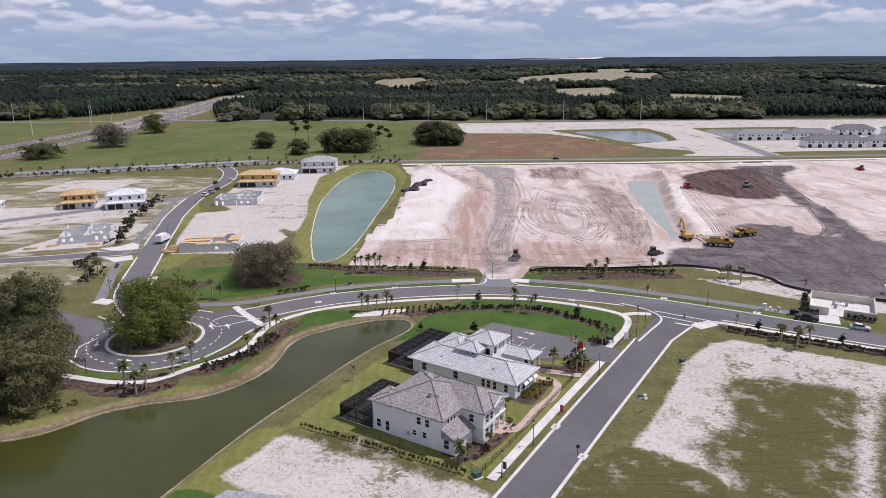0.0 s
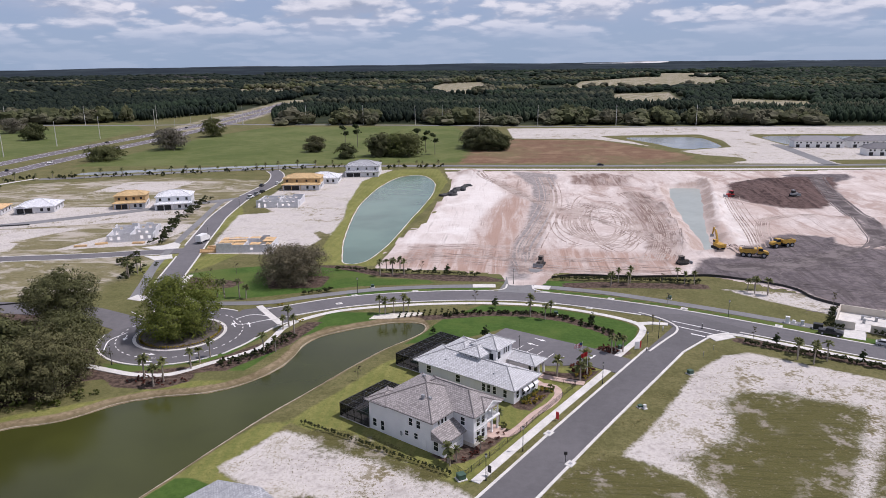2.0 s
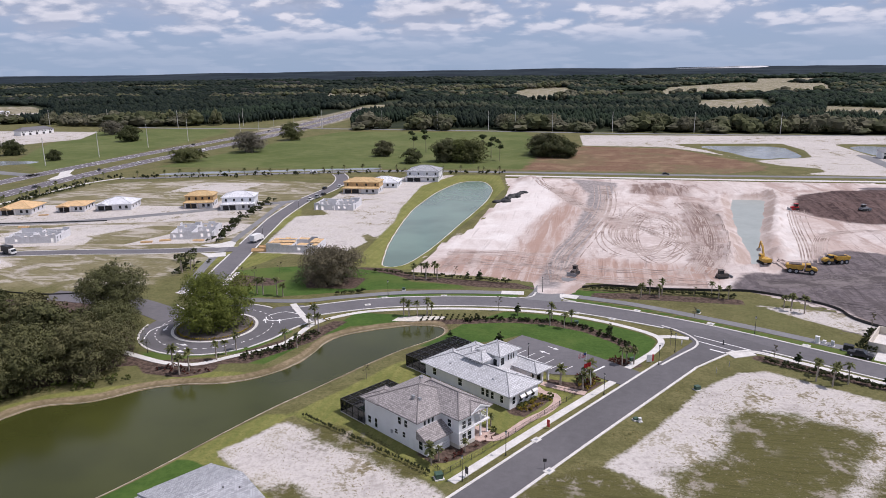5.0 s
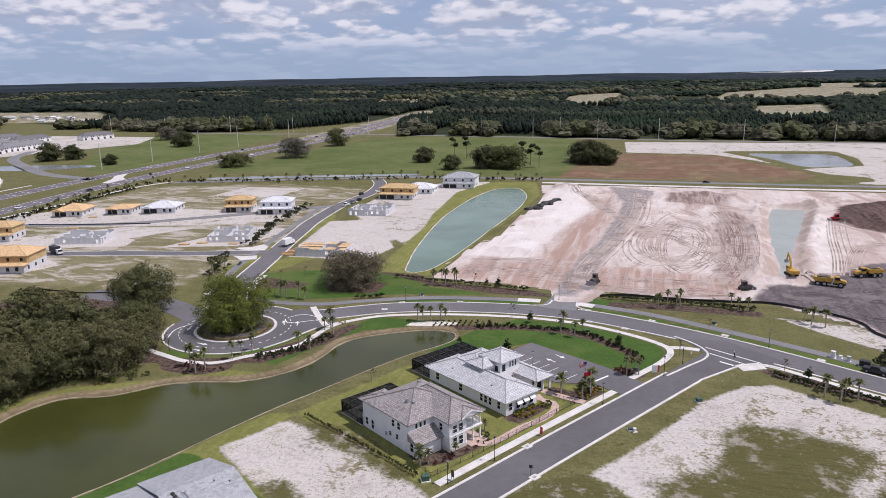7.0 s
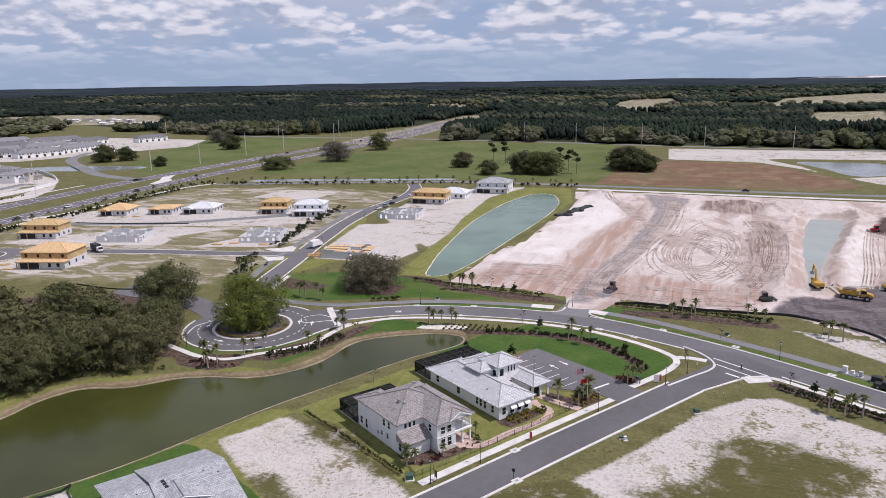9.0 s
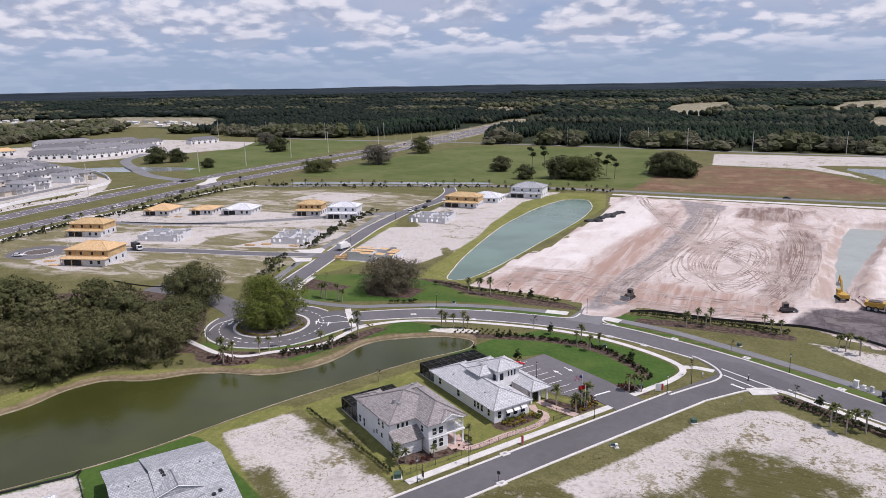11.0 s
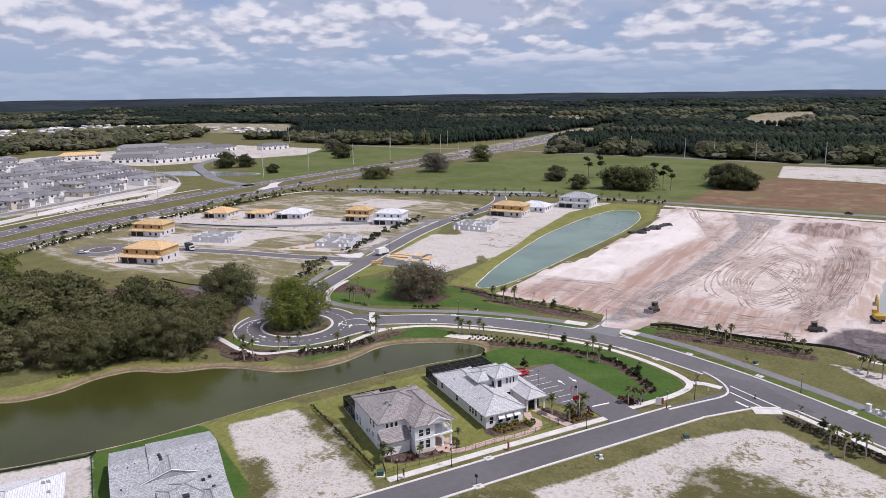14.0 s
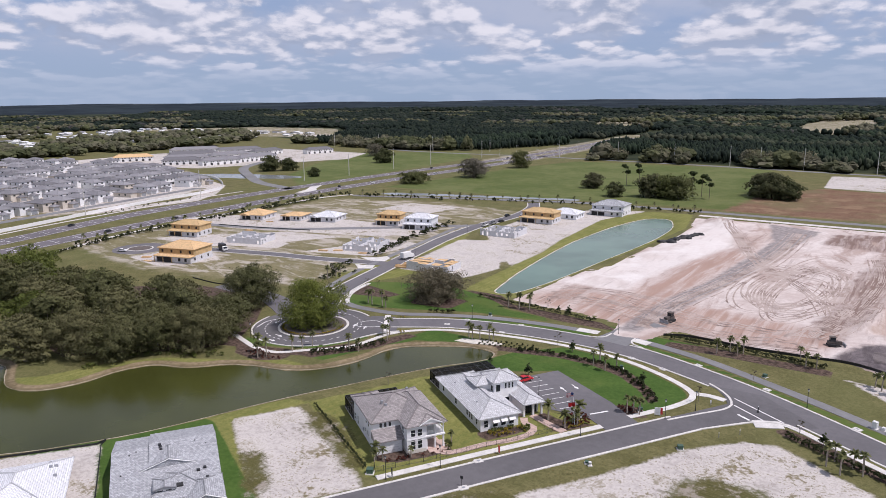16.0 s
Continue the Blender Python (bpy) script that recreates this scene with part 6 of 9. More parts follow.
def framed_house(at, turn, w, d, storeys, roof, wall, label, roofmat, ground_mat="concrete_block"):
    """A house under way on the far lots: block ground floor, framed upper floor, hipped roof, dark openings."""
    h = empty("lot_house", pose(*at, 0, 0, 0, turn), label, "house", "houses under construction on the far lots")
    z = 2.9
    if storeys == 2:
        walls_part(h, "ground_floor_wall", [(-w / 2, -d / 2, 0, w / 2, d / 2, 3.0)], ground_mat)
        walls_part(h, "upper_floor_wall", [(-w / 2 + 0.02, -d / 2 + 2.6, 3.0, w / 2 - 0.02, d / 2 - 0.02, 6.0)], wall)
        roof_part("porch_roof", h, roofmat, [(-w / 2 - 0.5, -d / 2 - 1.2, w / 2 + 0.5, -d / 2 + 3.0, 3.1, 0.36)])
        roof_part("main_roof", h, roofmat, [(-w / 2 - 0.5, -d / 2 + 2.1, w / 2 + 0.5, d / 2 + 0.5, 6.1, 0.36)])
        z = 3.9
        for i in range(4):
            walls_part(h, "opening", [(-w / 2 + 2 + i * (w - 4) / 3 - 0.5, -d / 2 + 2.53, 4.0, -w / 2 + 2 + i * (w - 4) / 3 + 0.5, -d / 2 + 2.62, 5.3)], "void", "dark unglazed window opening")
    else:
        walls_part(h, "ground_floor_wall", [(-w / 2, -d / 2, 0, w / 2, d / 2, 3.0)], wall)
        roof_part("main_roof", h, roofmat, [(-w / 2 - 0.6, -d / 2 - 0.6, w / 2 + 0.6, d / 2 + 0.6, 3.1, roof)])
        roof_part("wing_roof", h, roofmat, [(-w / 2 + 0.5, -d / 2 - 2.6, -w / 2 + 6.5, -d / 2 + 6, 3.05, roof, ("y0",))])
    bm = bmesh.new()
    add_box(bm, -w / 2 + 0.8, -d / 2 - 0.05, 0.1, -1.0, -d / 2 + 0.05, 2.4)
    part("garage_opening", bm, "void", h, "dark open garage mouth")
    for x in (w * 0.18, w * 0.36):
        walls_part(h, "opening", [(x - 0.6, -d / 2 - 0.05, 0.8, x + 0.6, -d / 2 + 0.05, 2.3)], "void", "dark unglazed window opening")
    for y in (-d * 0.3, 0.0, d * 0.3):
        for x in (-w / 2, w / 2):
            walls_part(h, "opening", [(x - 0.04, y - 0.5, 0.9, x + 0.04, y + 0.5, 2.2)], "void", "dark unglazed window opening")
    for x in np.linspace(-w / 2, 0, 3):
        walls_part(h, "porch_post", [(x - 0.12, -d / 2 - 1.0, 0, x + 0.12, -d / 2 - 0.76, 3.0)], wall)
    return h


LOT = 17.0
framed_house((-150, 322), LOT, 16, 14, 2, 0.36, "wrap_white", "two-storey house under construction wrapped in white sheeting", "roof_wrap_white")
framed_house((-172, 322), LOT, 14, 12, 2, 0.36, "plywood", "two-storey house under construction in orange plywood", "plywood")
framed_house((-213, 312), LOT, 17, 15, 1, 0.33, "concrete_block", "single-storey block house with a white-wrapped roof", "roof_wrap_white")
framed_house((-232, 304), LOT, 13, 13, 1, 0.2, "concrete_block", "single-storey block house with a half-laid plywood roof", "lumber")
framed_house((-255, 294), LOT, 15, 15, 1, 0.36, "concrete_block", "single-storey block house with a pale plywood roof", "lumber")
framed_house((-244, 237), LOT, 18, 13, 2, 0.30, "plywood", "two-storey house under construction in orange plywood", "plywood")
framed_house((-194, 198), LOT, 19, 16, 2, 0.33, "plywood", "house shell sheathed in plywood with a pale wooden roof", "lumber")
framed_house((-102, 376), 4.0, 20, 13, 2, 0.36, "plywood", "two-storey house under construction in orange plywood over block", "plywood")
framed_house((-96, 398), 4.0, 18, 14, 1, 0.36, "wrap_white", "single-storey house with a white-wrapped roof", "roof_wrap_white")
framed_house((-78, 424), 4.0, 20, 18, 2, 0.26, "stucco_grey", "two-storey grey house with bare grey roof trusses", "roof_shingle_grey", "stucco_grey")


def block_shell(at, turn, w, d, label):
    """Roofless block walls with window holes."""
    h = empty("block_shell", pose(*at, 0, 0, 0, turn), label, "house shell", "roofless block shells on the far lots")
    t = 0.25
    runs = [((-w / 2, -d / 2), (w / 2, -d / 2)), ((-w / 2, d / 2), (w / 2, d / 2)), ((-w / 2, -d / 2), (-w / 2, d / 2)), ((w / 2, -d / 2), (w / 2, d / 2)), ((0, -d / 2), (0, d / 2)), ((-w / 2, 1.0), (w / 2, 1.0))]
    rnd = random.Random(int(w * 7 + d))
    for a, b in runs:
        n = max(2, int(math.dist(a, b) / 2.6))
        for i in range(n):
            bm = bmesh.new()
            p0 = [a[k] + (b[k] - a[k]) * i / n for k in (0, 1)]
            p1 = [a[k] + (b[k] - a[k]) * (i + 1) / n for k in (0, 1)]
            ax = 0 if a[1] == b[1] else 1
            def seg(f0, f1, z0, z1):
                lo = [p0[k] + (p1[k] - p0[k]) * f0 for k in (0, 1)]
                hi = [p0[k] + (p1[k] - p0[k]) * f1 for k in (0, 1)]
                lo[1 - ax] -= t / 2
                hi[1 - ax] += t / 2
                add_box(bm, lo[0], lo[1], z0, hi[0], hi[1], z1)
            top = rnd.choice((2.9, 2.9, 2.9, 3.6))
            if rnd.random() < 0.55:
                seg(0, 0.3, 0, top)
                seg(0.7, 1, 0, top)
                seg(0.3, 0.7, 2.3, top)
                if rnd.random() < 0.7:
                    seg(0.3, 0.7, 0, 0.9)
            else:
                seg(0, 1, 0, top)
            part("block_wall", bm, "concrete_block", h)
    box_part("floor_slab", (-w / 2 - 0.3, -d / 2 - 0.3, -0.2, w / 2 + 0.3, d / 2 + 0.3, 0.12), "concrete", h)
    return h


block_shell((-139, 263), LOT, 17, 18, "roofless grey block walls of a house being built")
block_shell((-201, 243), LOT, 20, 14, "roofless grey block walls of a house being built")
block_shell((-100, 330), 4.0, 20, 16, "roofless grey block walls of a house being built")

# ---- trees and plants ----
def leaf_cloud(centres, radii, count, size, rnd, squash=0.75, droop=0.0):
    """Leaf sprays over a set of puffs: each a small bent quad, facing mostly outwards."""
    c, r = np.array(centres), np.array(radii)
    tufts = max(8, count // 30)
    home = rnd.choice(len(c), tufts, p=r ** 2 / (r ** 2).sum())
    d0 = rnd.normal(size=(tufts, 3))
    d0 /= np.linalg.norm(d0, axis=1)[:, None]
    d0[:, 2] = np.where(d0[:, 2] < -0.35, -d0[:, 2], d0[:, 2])
    tc = c[home] + d0 * (r[home] * (0.6 + 0.45 * rnd.random(tufts)))[:, None] * np.array([1, 1, squash])
    tr = r[home] * (0.22 + 0.24 * rnd.random(tufts)) * (1.5 if size >= 0.45 else 1.0)
    pick = rnd.choice(tufts, count, p=tr ** 1.5 / (tr ** 1.5).sum())
    d = rnd.normal(size=(count, 3))
    d /= np.linalg.norm(d, axis=1)[:, None]
    d[:, 2] = np.where(d[:, 2] < -0.4, -d[:, 2], d[:, 2])
    p = tc[pick] + d * (tr[pick] * (0.45 + 0.6 * rnd.random(count) ** 0.5))[:, None] * np.array([1, 1, 0.8])
    d = d * 0.6 + d0[pick] * 0.55
    nrm = d + rnd.normal(scale=0.38, size=(count, 3))
    nrm /= np.linalg.norm(nrm, axis=1)[:, None]
    t = np.cross(nrm, rnd.normal(size=(count, 3)))
    t /= np.linalg.norm(t, axis=1)[:, None]
    b = np.cross(nrm, t)
    s = (size * (0.6 + 0.8 * rnd.random(count)))[:, None]
    p[:, 2] -= droop * rnd.random(tufts)[pick] ** 2 + 0.25 * droop * rnd.random(count)
    quads = np.stack([p - t * s, p - b * s * 0.7 + nrm * s * 0.15, p + t * s, p + b * s * 0.7 + nrm * s * 0.15], 1)
    soft = d * 0.8 + nrm * 0.25
    soft[:, 2] += 0.12
    soft /= np.linalg.norm(soft, axis=1)[:, None]
    return quads.reshape(-1, 3), np.repeat(soft, 4, 0)


def quad_mesh(name, pts, mat):
    """Loose quads; where outward ways come with them, the crown is shaded as one soft body."""
    ways = None
    if isinstance(pts, tuple):
        pts, ways = pts
    n = len(pts) // 4
    me = bpy.data.meshes.new(name)
    me.vertices.add(len(pts))
    me.vertices.foreach_set("co", np.asarray(pts, np.float32).ravel())
    me.loops.add(n * 4)
    me.loops.foreach_set("vertex_index", np.arange(n * 4))
    me.polygons.add(n)
    me.polygons.foreach_set("loop_start", np.arange(n) * 4)
    me.update()
    if ways is not None:
        me.polygons.foreach_set("use_smooth", np.ones(n, bool))
        me.normals_split_custom_set_from_vertices([tuple(w) for w in ways.tolist()])
    me.materials.append(MATS[mat])
    return me


ICO = bmesh.new()
bmesh.ops.create_icosphere(ICO, subdivisions=1, radius=1.0)
ICO_V = np.array([tuple(v.co) for v in ICO.verts])
ICO_F = np.array([[v.index for v in f.verts] for f in ICO.faces])
ICO.free()


ICO = bmesh.new()
bmesh.ops.create_icosphere(ICO, subdivisions=2, radius=1.0)
ICO2_V = np.array([tuple(v.co) for v in ICO.verts])
ICO2_F = np.array([[v.index for v in f.verts] for f in ICO.faces])
ICO.free()


def make_tree(name, seed, height, spread, base, mat, count, size, puffs, label, limbs=7, squash=0.75, trunk=0.45, category="tree", droop=0.0, low=0.25):
    """A tapered trunk with limbs and a leafy, uneven crown. Stands at the origin until placed."""
    rnd = np.random.default_rng(seed)
    root = empty(name, Matrix(), label, category)
    bm = bmesh.new()
    add_tube(bm, (0, 0, -0.3), (0.1, 0.05, base), trunk, trunk * 0.75, 8)
    cs, rs = [], []
    for i in range(puffs):
        a, q = rnd.random() * 6.283, rnd.random() ** 0.6
        zz = low + (1 - low) * rnd.random()
        env = math.sqrt(max(0.05, 1 - (2 * zz - 0.85) ** 2 * 0.75))
        r = spread * 0.34 * (0.7 + 0.6 * rnd.random())
        cs.append((math.cos(a) * spread * q * env * 0.78, math.sin(a) * spread * q * env * 0.78, base * 0.6 + (height - base * 0.6 - r * 0.7) * zz))
        rs.append(r)
    for i in range(limbs):
        e = Vector(cs[i % len(cs)])
        mid = Vector((e.x * 0.45, e.y * 0.45, base + (e.z - base) * 0.5))
        add_tube(bm, (0.1, 0.05, base * 0.9), mid, trunk * 0.5, trunk * 0.32, 6, False)
        add_tube(bm, mid, e, trunk * 0.32, trunk * 0.1, 5, False)
    part("trunk", bm, "bark", root)
    me = quad_mesh("crown", leaf_cloud(cs, rs, count, size, rnd, squash, droop), mat)
    ob = new("crown", me)
    ob.parent = root
    return root


def place(tree, spots, first=True):
    """Puts a tree at the first spot (x, y, scale, turn) and copies of it at the others."""
    out = []
    for i, (x, y, s, a) in enumerate(spots):
        m = pose(x, y, -0.05, 0, 0, a) @ Matrix.Scale(s, 4)
        if i == 0:
            tree.matrix_world = m
            out.append(tree)
        else:
            c = copy_thing(tree, pose(x, y, -0.05, 0, 0, a))
            c.scale = (s, s, s)
            out.append(c)
    return out


oak_a = make_tree("live_oak", 1, 15, 9.5, 3.0, "leaf_oak", 25000, 0.19, 58, "old live oak with dull dark-green leaves", limbs=10, droop=2.0, low=-0.05)
oak_b = make_tree("live_oak", 2, 14, 8.8, 3.0, "leaf_oak", 11500, 0.27, 54, "old live oak with dull dark-green leaves", limbs=10, droop=2.0, low=-0.05)
place(oak_a, [(-85, 127.5, 1.0, 0), (-95, 119, 1.05, 80), (-89, 139, 0.95, 200), (-98, 108.5, 0.9, 130), (-106, 165, 1.1, 20), (-109, 104, 1.0, 20)])
place(oak_b, [(-101, 132, 1.1, 200), (-118, 122, 1.15, 130), (-128, 104, 1.1, 250), (-136, 124, 1.1, 10), (-124, 142, 1.0, 77), (-150, 112, 1.2, 140), (-112, 142, 1.0, 100), (-134, 112, 1.1, 45), (-144, 132, 1.1, 220), (-118, 92, 1.0, 60), (-158, 128, 1.1, 100), (-106, 120, 1.0, 10), (-172, 120, 1.2, 60), (-190, 118, 1.15, 190)])
island_oak = make_tree("island_oak", 5, 16.2, 10.8, 2.6, "leaf_island", 34000, 0.19, 84, "broad oak with fresh green leaves on the roundabout island", limbs=10, droop=1.5, low=-0.12)
place(island_oak, [(-72.0, 160.8, 1.04, 0)])
wood_green = make_tree("wood_oak", 12, 15, 9, 3.0, "leaf_green", 12000, 0.30, 44, "leafy oak of a fresher green in the wood", limbs=8, droop=1.5, low=-0.05)
place(wood_green, [(-158, 137, 0.9, 0), (-204, 124, 1.1, 100), (-210, 138, 1.1, 40), (-140, 104, 1.0, 200), (-196, 134, 1.0, 310), (-161, 129, 1.0, 60), (-146, 130, 0.95, 150), (-186, 128, 1.1, 250)])
grey_oak = make_tree("bare_oak", 6, 12.5, 12.5, 2.2, "leaf_oak_grey", 27000, 0.21, 70, "wide old oak with sparse greyish leaves and mossy limbs", limbs=30, droop=1.2, low=-0.1)
place(grey_oak, [(-57, 208, 1.0, 0)])
low_oak = make_tree("spreading_oak", 17, 10.5, 14.5, 0.8, "leaf_green", 7000, 0.5, 80, "low spreading green oak beside the highway", low=-0.1)
place(low_oak, [(-282, 487, 1.0, 0)])
field_oak = make_tree("field_oak", 7, 14, 11, 1.2, "leaf_dark_oak", 6500, 0.5, 70, "dark round oak standing in the pasture", low=-0.1)
place(field_oak, [(-139, 538, 0.85, 40), (-106, 500, 0.75, 100), (-83, 512, 1.15, 200), (-430, 625, 1.1, 10), (-472, 495, 1.1, 80), (-7, 548, 1.25, 30), (-16, 556, 1.15, 120), (4, 545, 0.9, 10), (-460, 508, 0.9, 200), (-395, 480, 0.6, 0)])
field_grey = make_tree("moss_oak", 8, 15, 14.5, 1.0, "leaf_moss", 7000, 0.45, 70, "greyish moss-hung oak standing in the pasture", limbs=16, low=-0.1)
place(field_grey, [(-264, 552, 1.12, 0), (-15, 572, 1.0, 50), (-500, 690, 1.0, 0)])
field_green = make_tree("green_oak", 9, 16, 11.5, 1.0, "leaf_green", 6500, 0.45, 70, "bright green oak standing in the pasture", low=-0.1)
place(field_green, [(-269, 652, 1.05, 0), (-72, 512, 1.0, 70), (-62, 510, 1.0, 150)])
pine = make_tree("pine", 10, 20, 4.5, 11, "leaf_dark", 1300, 0.45, 12, "tall slender pine with a sparse top", limbs=8, low=0.2, trunk=0.28)
place(pine, [(-121, 562, 0.95, 0), (-112, 567, 1.0, 50), (-58, 528, 1.0, 90), (-52, 530, 0.9, 140), (-44, 520, 0.85, 0)])


def make_palm(name, seed, height, label):
    rnd = np.random.default_rng(seed)
    root = empty(name, Matrix(), label, "palm tree")
    bm = bmesh.new()
    zs = np.linspace(-0.2, height, 7)
    bend = rnd.normal(scale=0.12, size=2)
    for a, b in zip(zs, zs[1:]):
        ta, tb = (a / height) ** 2, (b / height) ** 2
        add_tube(bm, (bend[0] * ta, bend[1] * ta, a), (bend[0] * tb, bend[1] * tb, b), 0.2 - 0.05 * a / height, 0.2 - 0.05 * b / height + 0.02, 8, False)
    part("trunk", bm, "bark_palm", root)
    top = Vector((bend[0], bend[1], height))
    q = []
    for i in range(22):
        az, el = rnd.random() * 6.283, radians(-35 + 110 * rnd.random())
        ln = 1.25 + 0.5 * rnd.random()
        d = Vector((math.cos(az) * math.cos(el), math.sin(az) * math.cos(el), math.sin(el)))
        side = Vector((-math.sin(az), math.cos(az), 0))
        a, b = top, top + d * ln * 0.55
        c = b + (d + Vector((0, 0, -0.55))) * ln * 0.5
        for sgn in (1, -1):
            w1, w2 = side * sgn * 0.34 + Vector((0, 0, -0.1)), side * sgn * 0.30 + Vector((0, 0, -0.18))
            q += [a, b, b + w1, a + side * sgn * 0.05]
            q += [b, c, b + (c - b) * 0.7 + w2, b + w1]
    me = quad_mesh("fronds", [tuple(v) for v in q], "leaf_palm")
    ob = new("fronds", me)
    ob.parent = root
    return root


palm_a, palm_b = make_palm("cabbage_palm", 21, 5.2, "slim cabbage palm with a small ragged head"), make_palm("cabbage_palm", 22, 4.2, "slim cabbage palm with a small ragged head")

# ---- woods ----
def wood(name, pts, height, radius, per, size, mat, label, seed, base=0.25):
    """Many small ragged crowns as one body of leaf sprays."""
    rnd = np.random.default_rng(seed)
    pts = np.asarray(pts, float)
    n = len(pts)
    hs = height * (0.7 + 0.6 * rnd.random(n))
    rs = radius * (0.7 + 0.6 * rnd.random(n))
    d = rnd.normal(size=(n, per, 3))
    d /= np.linalg.norm(d, axis=2)[..., None]
    d[..., 2] = np.abs(d[..., 2]) * 1.0 - 0.25
    c = np.stack([pts[:, 0], pts[:, 1], hs * (base + (1 - base) * 0.5)], 1)
    ext = np.stack([rs, rs, hs * (1 - base) * 0.55], 1)
    p = c[:, None, :] + d * ext[:, None, :] * (0.6 + 0.45 * rnd.random((n, per, 1)))
    nrm = d + rnd.normal(scale=0.35, size=d.shape)
    nrm /= np.linalg.norm(nrm, axis=2)[..., None]
    t = np.cross(nrm, rnd.normal(size=d.shape))
    t /= np.linalg.norm(t, axis=2)[..., None]
    b = np.cross(nrm, t)
    s = size * (0.6 + 0.8 * rnd.random((n, per, 1)))
    q = np.stack([p - t * s, p - b * s * 0.75 + nrm * s * 0.2, p + t * s, p + b * s * 0.75 + nrm * s * 0.2], 2).reshape(-1, 3)
    soft = d * 0.85 + nrm * 0.3
    soft /= np.linalg.norm(soft, axis=2)[..., None]
    ob = new(name, quad_mesh(name, (q, np.repeat(soft.reshape(-1, 3), 4, 0)), mat))
    return tagged(ob, label, "woodland", kind="stuff")


def canopy(name, pts, height, radius, mat, label, seed, lift=0.52):
    """Close-set rounded crowns, each a small dented body, as one wood."""
    rnd = np.random.default_rng(seed)
    pts = np.asarray(pts, float)
    n, m = len(pts), len(ICO_V)
    hs, rs = height * (0.65 + 0.7 * rnd.random(n)), radius * (0.65 + 0.7 * rnd.random(n))
    v = ICO_V[None] * (0.75 + 0.5 * rnd.random((n, m, 1)))
    v = v * np.stack([rs, rs, hs * 0.5], 1)[:, None, :]
    v[..., 2] += (hs * lift)[:, None]
    v[..., :2] += pts[:, None, :]
    f = (ICO_F[None] + (np.arange(n) * m)[:, None, None]).reshape(-1, 3)
    me = bpy.data.meshes.new(name)
    me.vertices.add(n * m)
    me.vertices.foreach_set("co", v.astype(np.float32).ravel())
    me.loops.add(f.size)
    me.loops.foreach_set("vertex_index", f.ravel())
    me.polygons.add(len(f))
    me.polygons.foreach_set("loop_start", np.arange(len(f)) * 3)
    me.update()
    me.polygons.foreach_set("use_smooth", np.ones(len(f), bool))
    return tagged(obj(name, me, mat), label, "woodland", kind="stuff")


def crowns(name, pts, height, radius, mat, label, seed, lumps=10, fine=False):
    """Oaks far off: each crown a heap of dented leaf masses that overlap, wide and reaching low."""
    rnd = np.random.default_rng(seed)
    pts = np.asarray(pts, float)
    iv, jf = (ICO2_V, ICO2_F) if fine else (ICO_V, ICO_F)
    n, m = len(pts), len(iv)
    hs, rs = height * (0.7 + 0.6 * rnd.random((n, 1))), radius * (0.65 + 0.7 * rnd.random((n, 1)))
    a, q, up = rnd.random((n, lumps)) * 6.283, np.sqrt(rnd.random((n, lumps))), rnd.random((n, lumps))
    c = np.stack([pts[:, :1] + rs * 0.68 * q * np.cos(a), pts[:, 1:] + rs * 0.68 * q * np.sin(a), hs * (0.30 + 0.48 * up * (1 - 0.55 * q * q))], 2)
    size = np.stack([rs * (0.30 + 0.22 * rnd.random((n, lumps)))] * 2 + [hs * (0.20 + 0.12 * rnd.random((n, lumps)))], 2)
    v = iv[None, None] * (0.64 + 0.66 * rnd.random((n, lumps, m, 1))) * size[:, :, None, :] + c[:, :, None, :]
    f = (jf[None] + (np.arange(n * lumps) * m)[:, None, None]).reshape(-1, 3)
    me = bpy.data.meshes.new(name)
    me.vertices.add(n * lumps * m)
    me.vertices.foreach_set("co", v.astype(np.float32).ravel())
    me.loops.add(f.size)
    me.loops.foreach_set("vertex_index", f.ravel())
    me.polygons.add(len(f))
    me.polygons.foreach_set("loop_start", np.arange(len(f)) * 3)
    me.update()
    me.polygons.foreach_set("use_smooth", np.full(len(f), not fine))
    return tagged(obj(name, me, mat), label, "woodland", kind="stuff")


def scatter(polys, holes, spacing, seed, gaps=0.0, grain=0.01):
    rnd = np.random.default_rng(seed)
    out = []
    for poly in polys:
        a = np.array(poly, float)
        lo, hi = a.min(0), a.max(0)
        xs, ys = np.meshgrid(np.arange(lo[0], hi[0], spacing), np.arange(lo[1], hi[1], spacing))
        x = xs.ravel() + rnd.uniform(-0.9, 0.9, xs.size) * spacing
        y = ys.ravel() + rnd.uniform(-0.9, 0.9, xs.size) * spacing
        ok = signed(poly, x, y) > 0
        for hole in holes:
            ok &= signed(hole, x, y) < 0
        x, y = x[ok], y[ok]
        if gaps > 0:
            nz = np.array([noise.noise(Vector((u * grain, v * grain, seed))) for u, v in zip(x, y)])
            keep = nz > gaps - 0.6
            x, y = x[keep], y[keep]
        out.append(np.stack([x, y], 1))
    return np.concatenate(out)


EDGE = [[(-250, 786), (-130, 784), (-90, 774), (-20, 772), (30, 762), (100, 770), (200, 757), (330, 758), (330, 800), (-250, 815)]]
NEARWOOD = [[(-330, 1010), (-262, 806), (-130, 800), (330, 780), (700, 760), (1000, 900), (1000, 1480), (-350, 1480)], [(-372, 1010), (-425, 838), (-520, 800), (-620, 806), (-770, 836), (-900, 1080), (-1100, 1260), (-1300, 1480), (-400, 1480)]]
MIDWOOD = [[(-2600, 1480), (1500, 1480), (2400, 2600), (-3600, 2600)], [(-1100, 1300), (-1500, 1050), (-1700, 480), (-3600, 480), (-3600, 1480), (-1300, 1480)]]
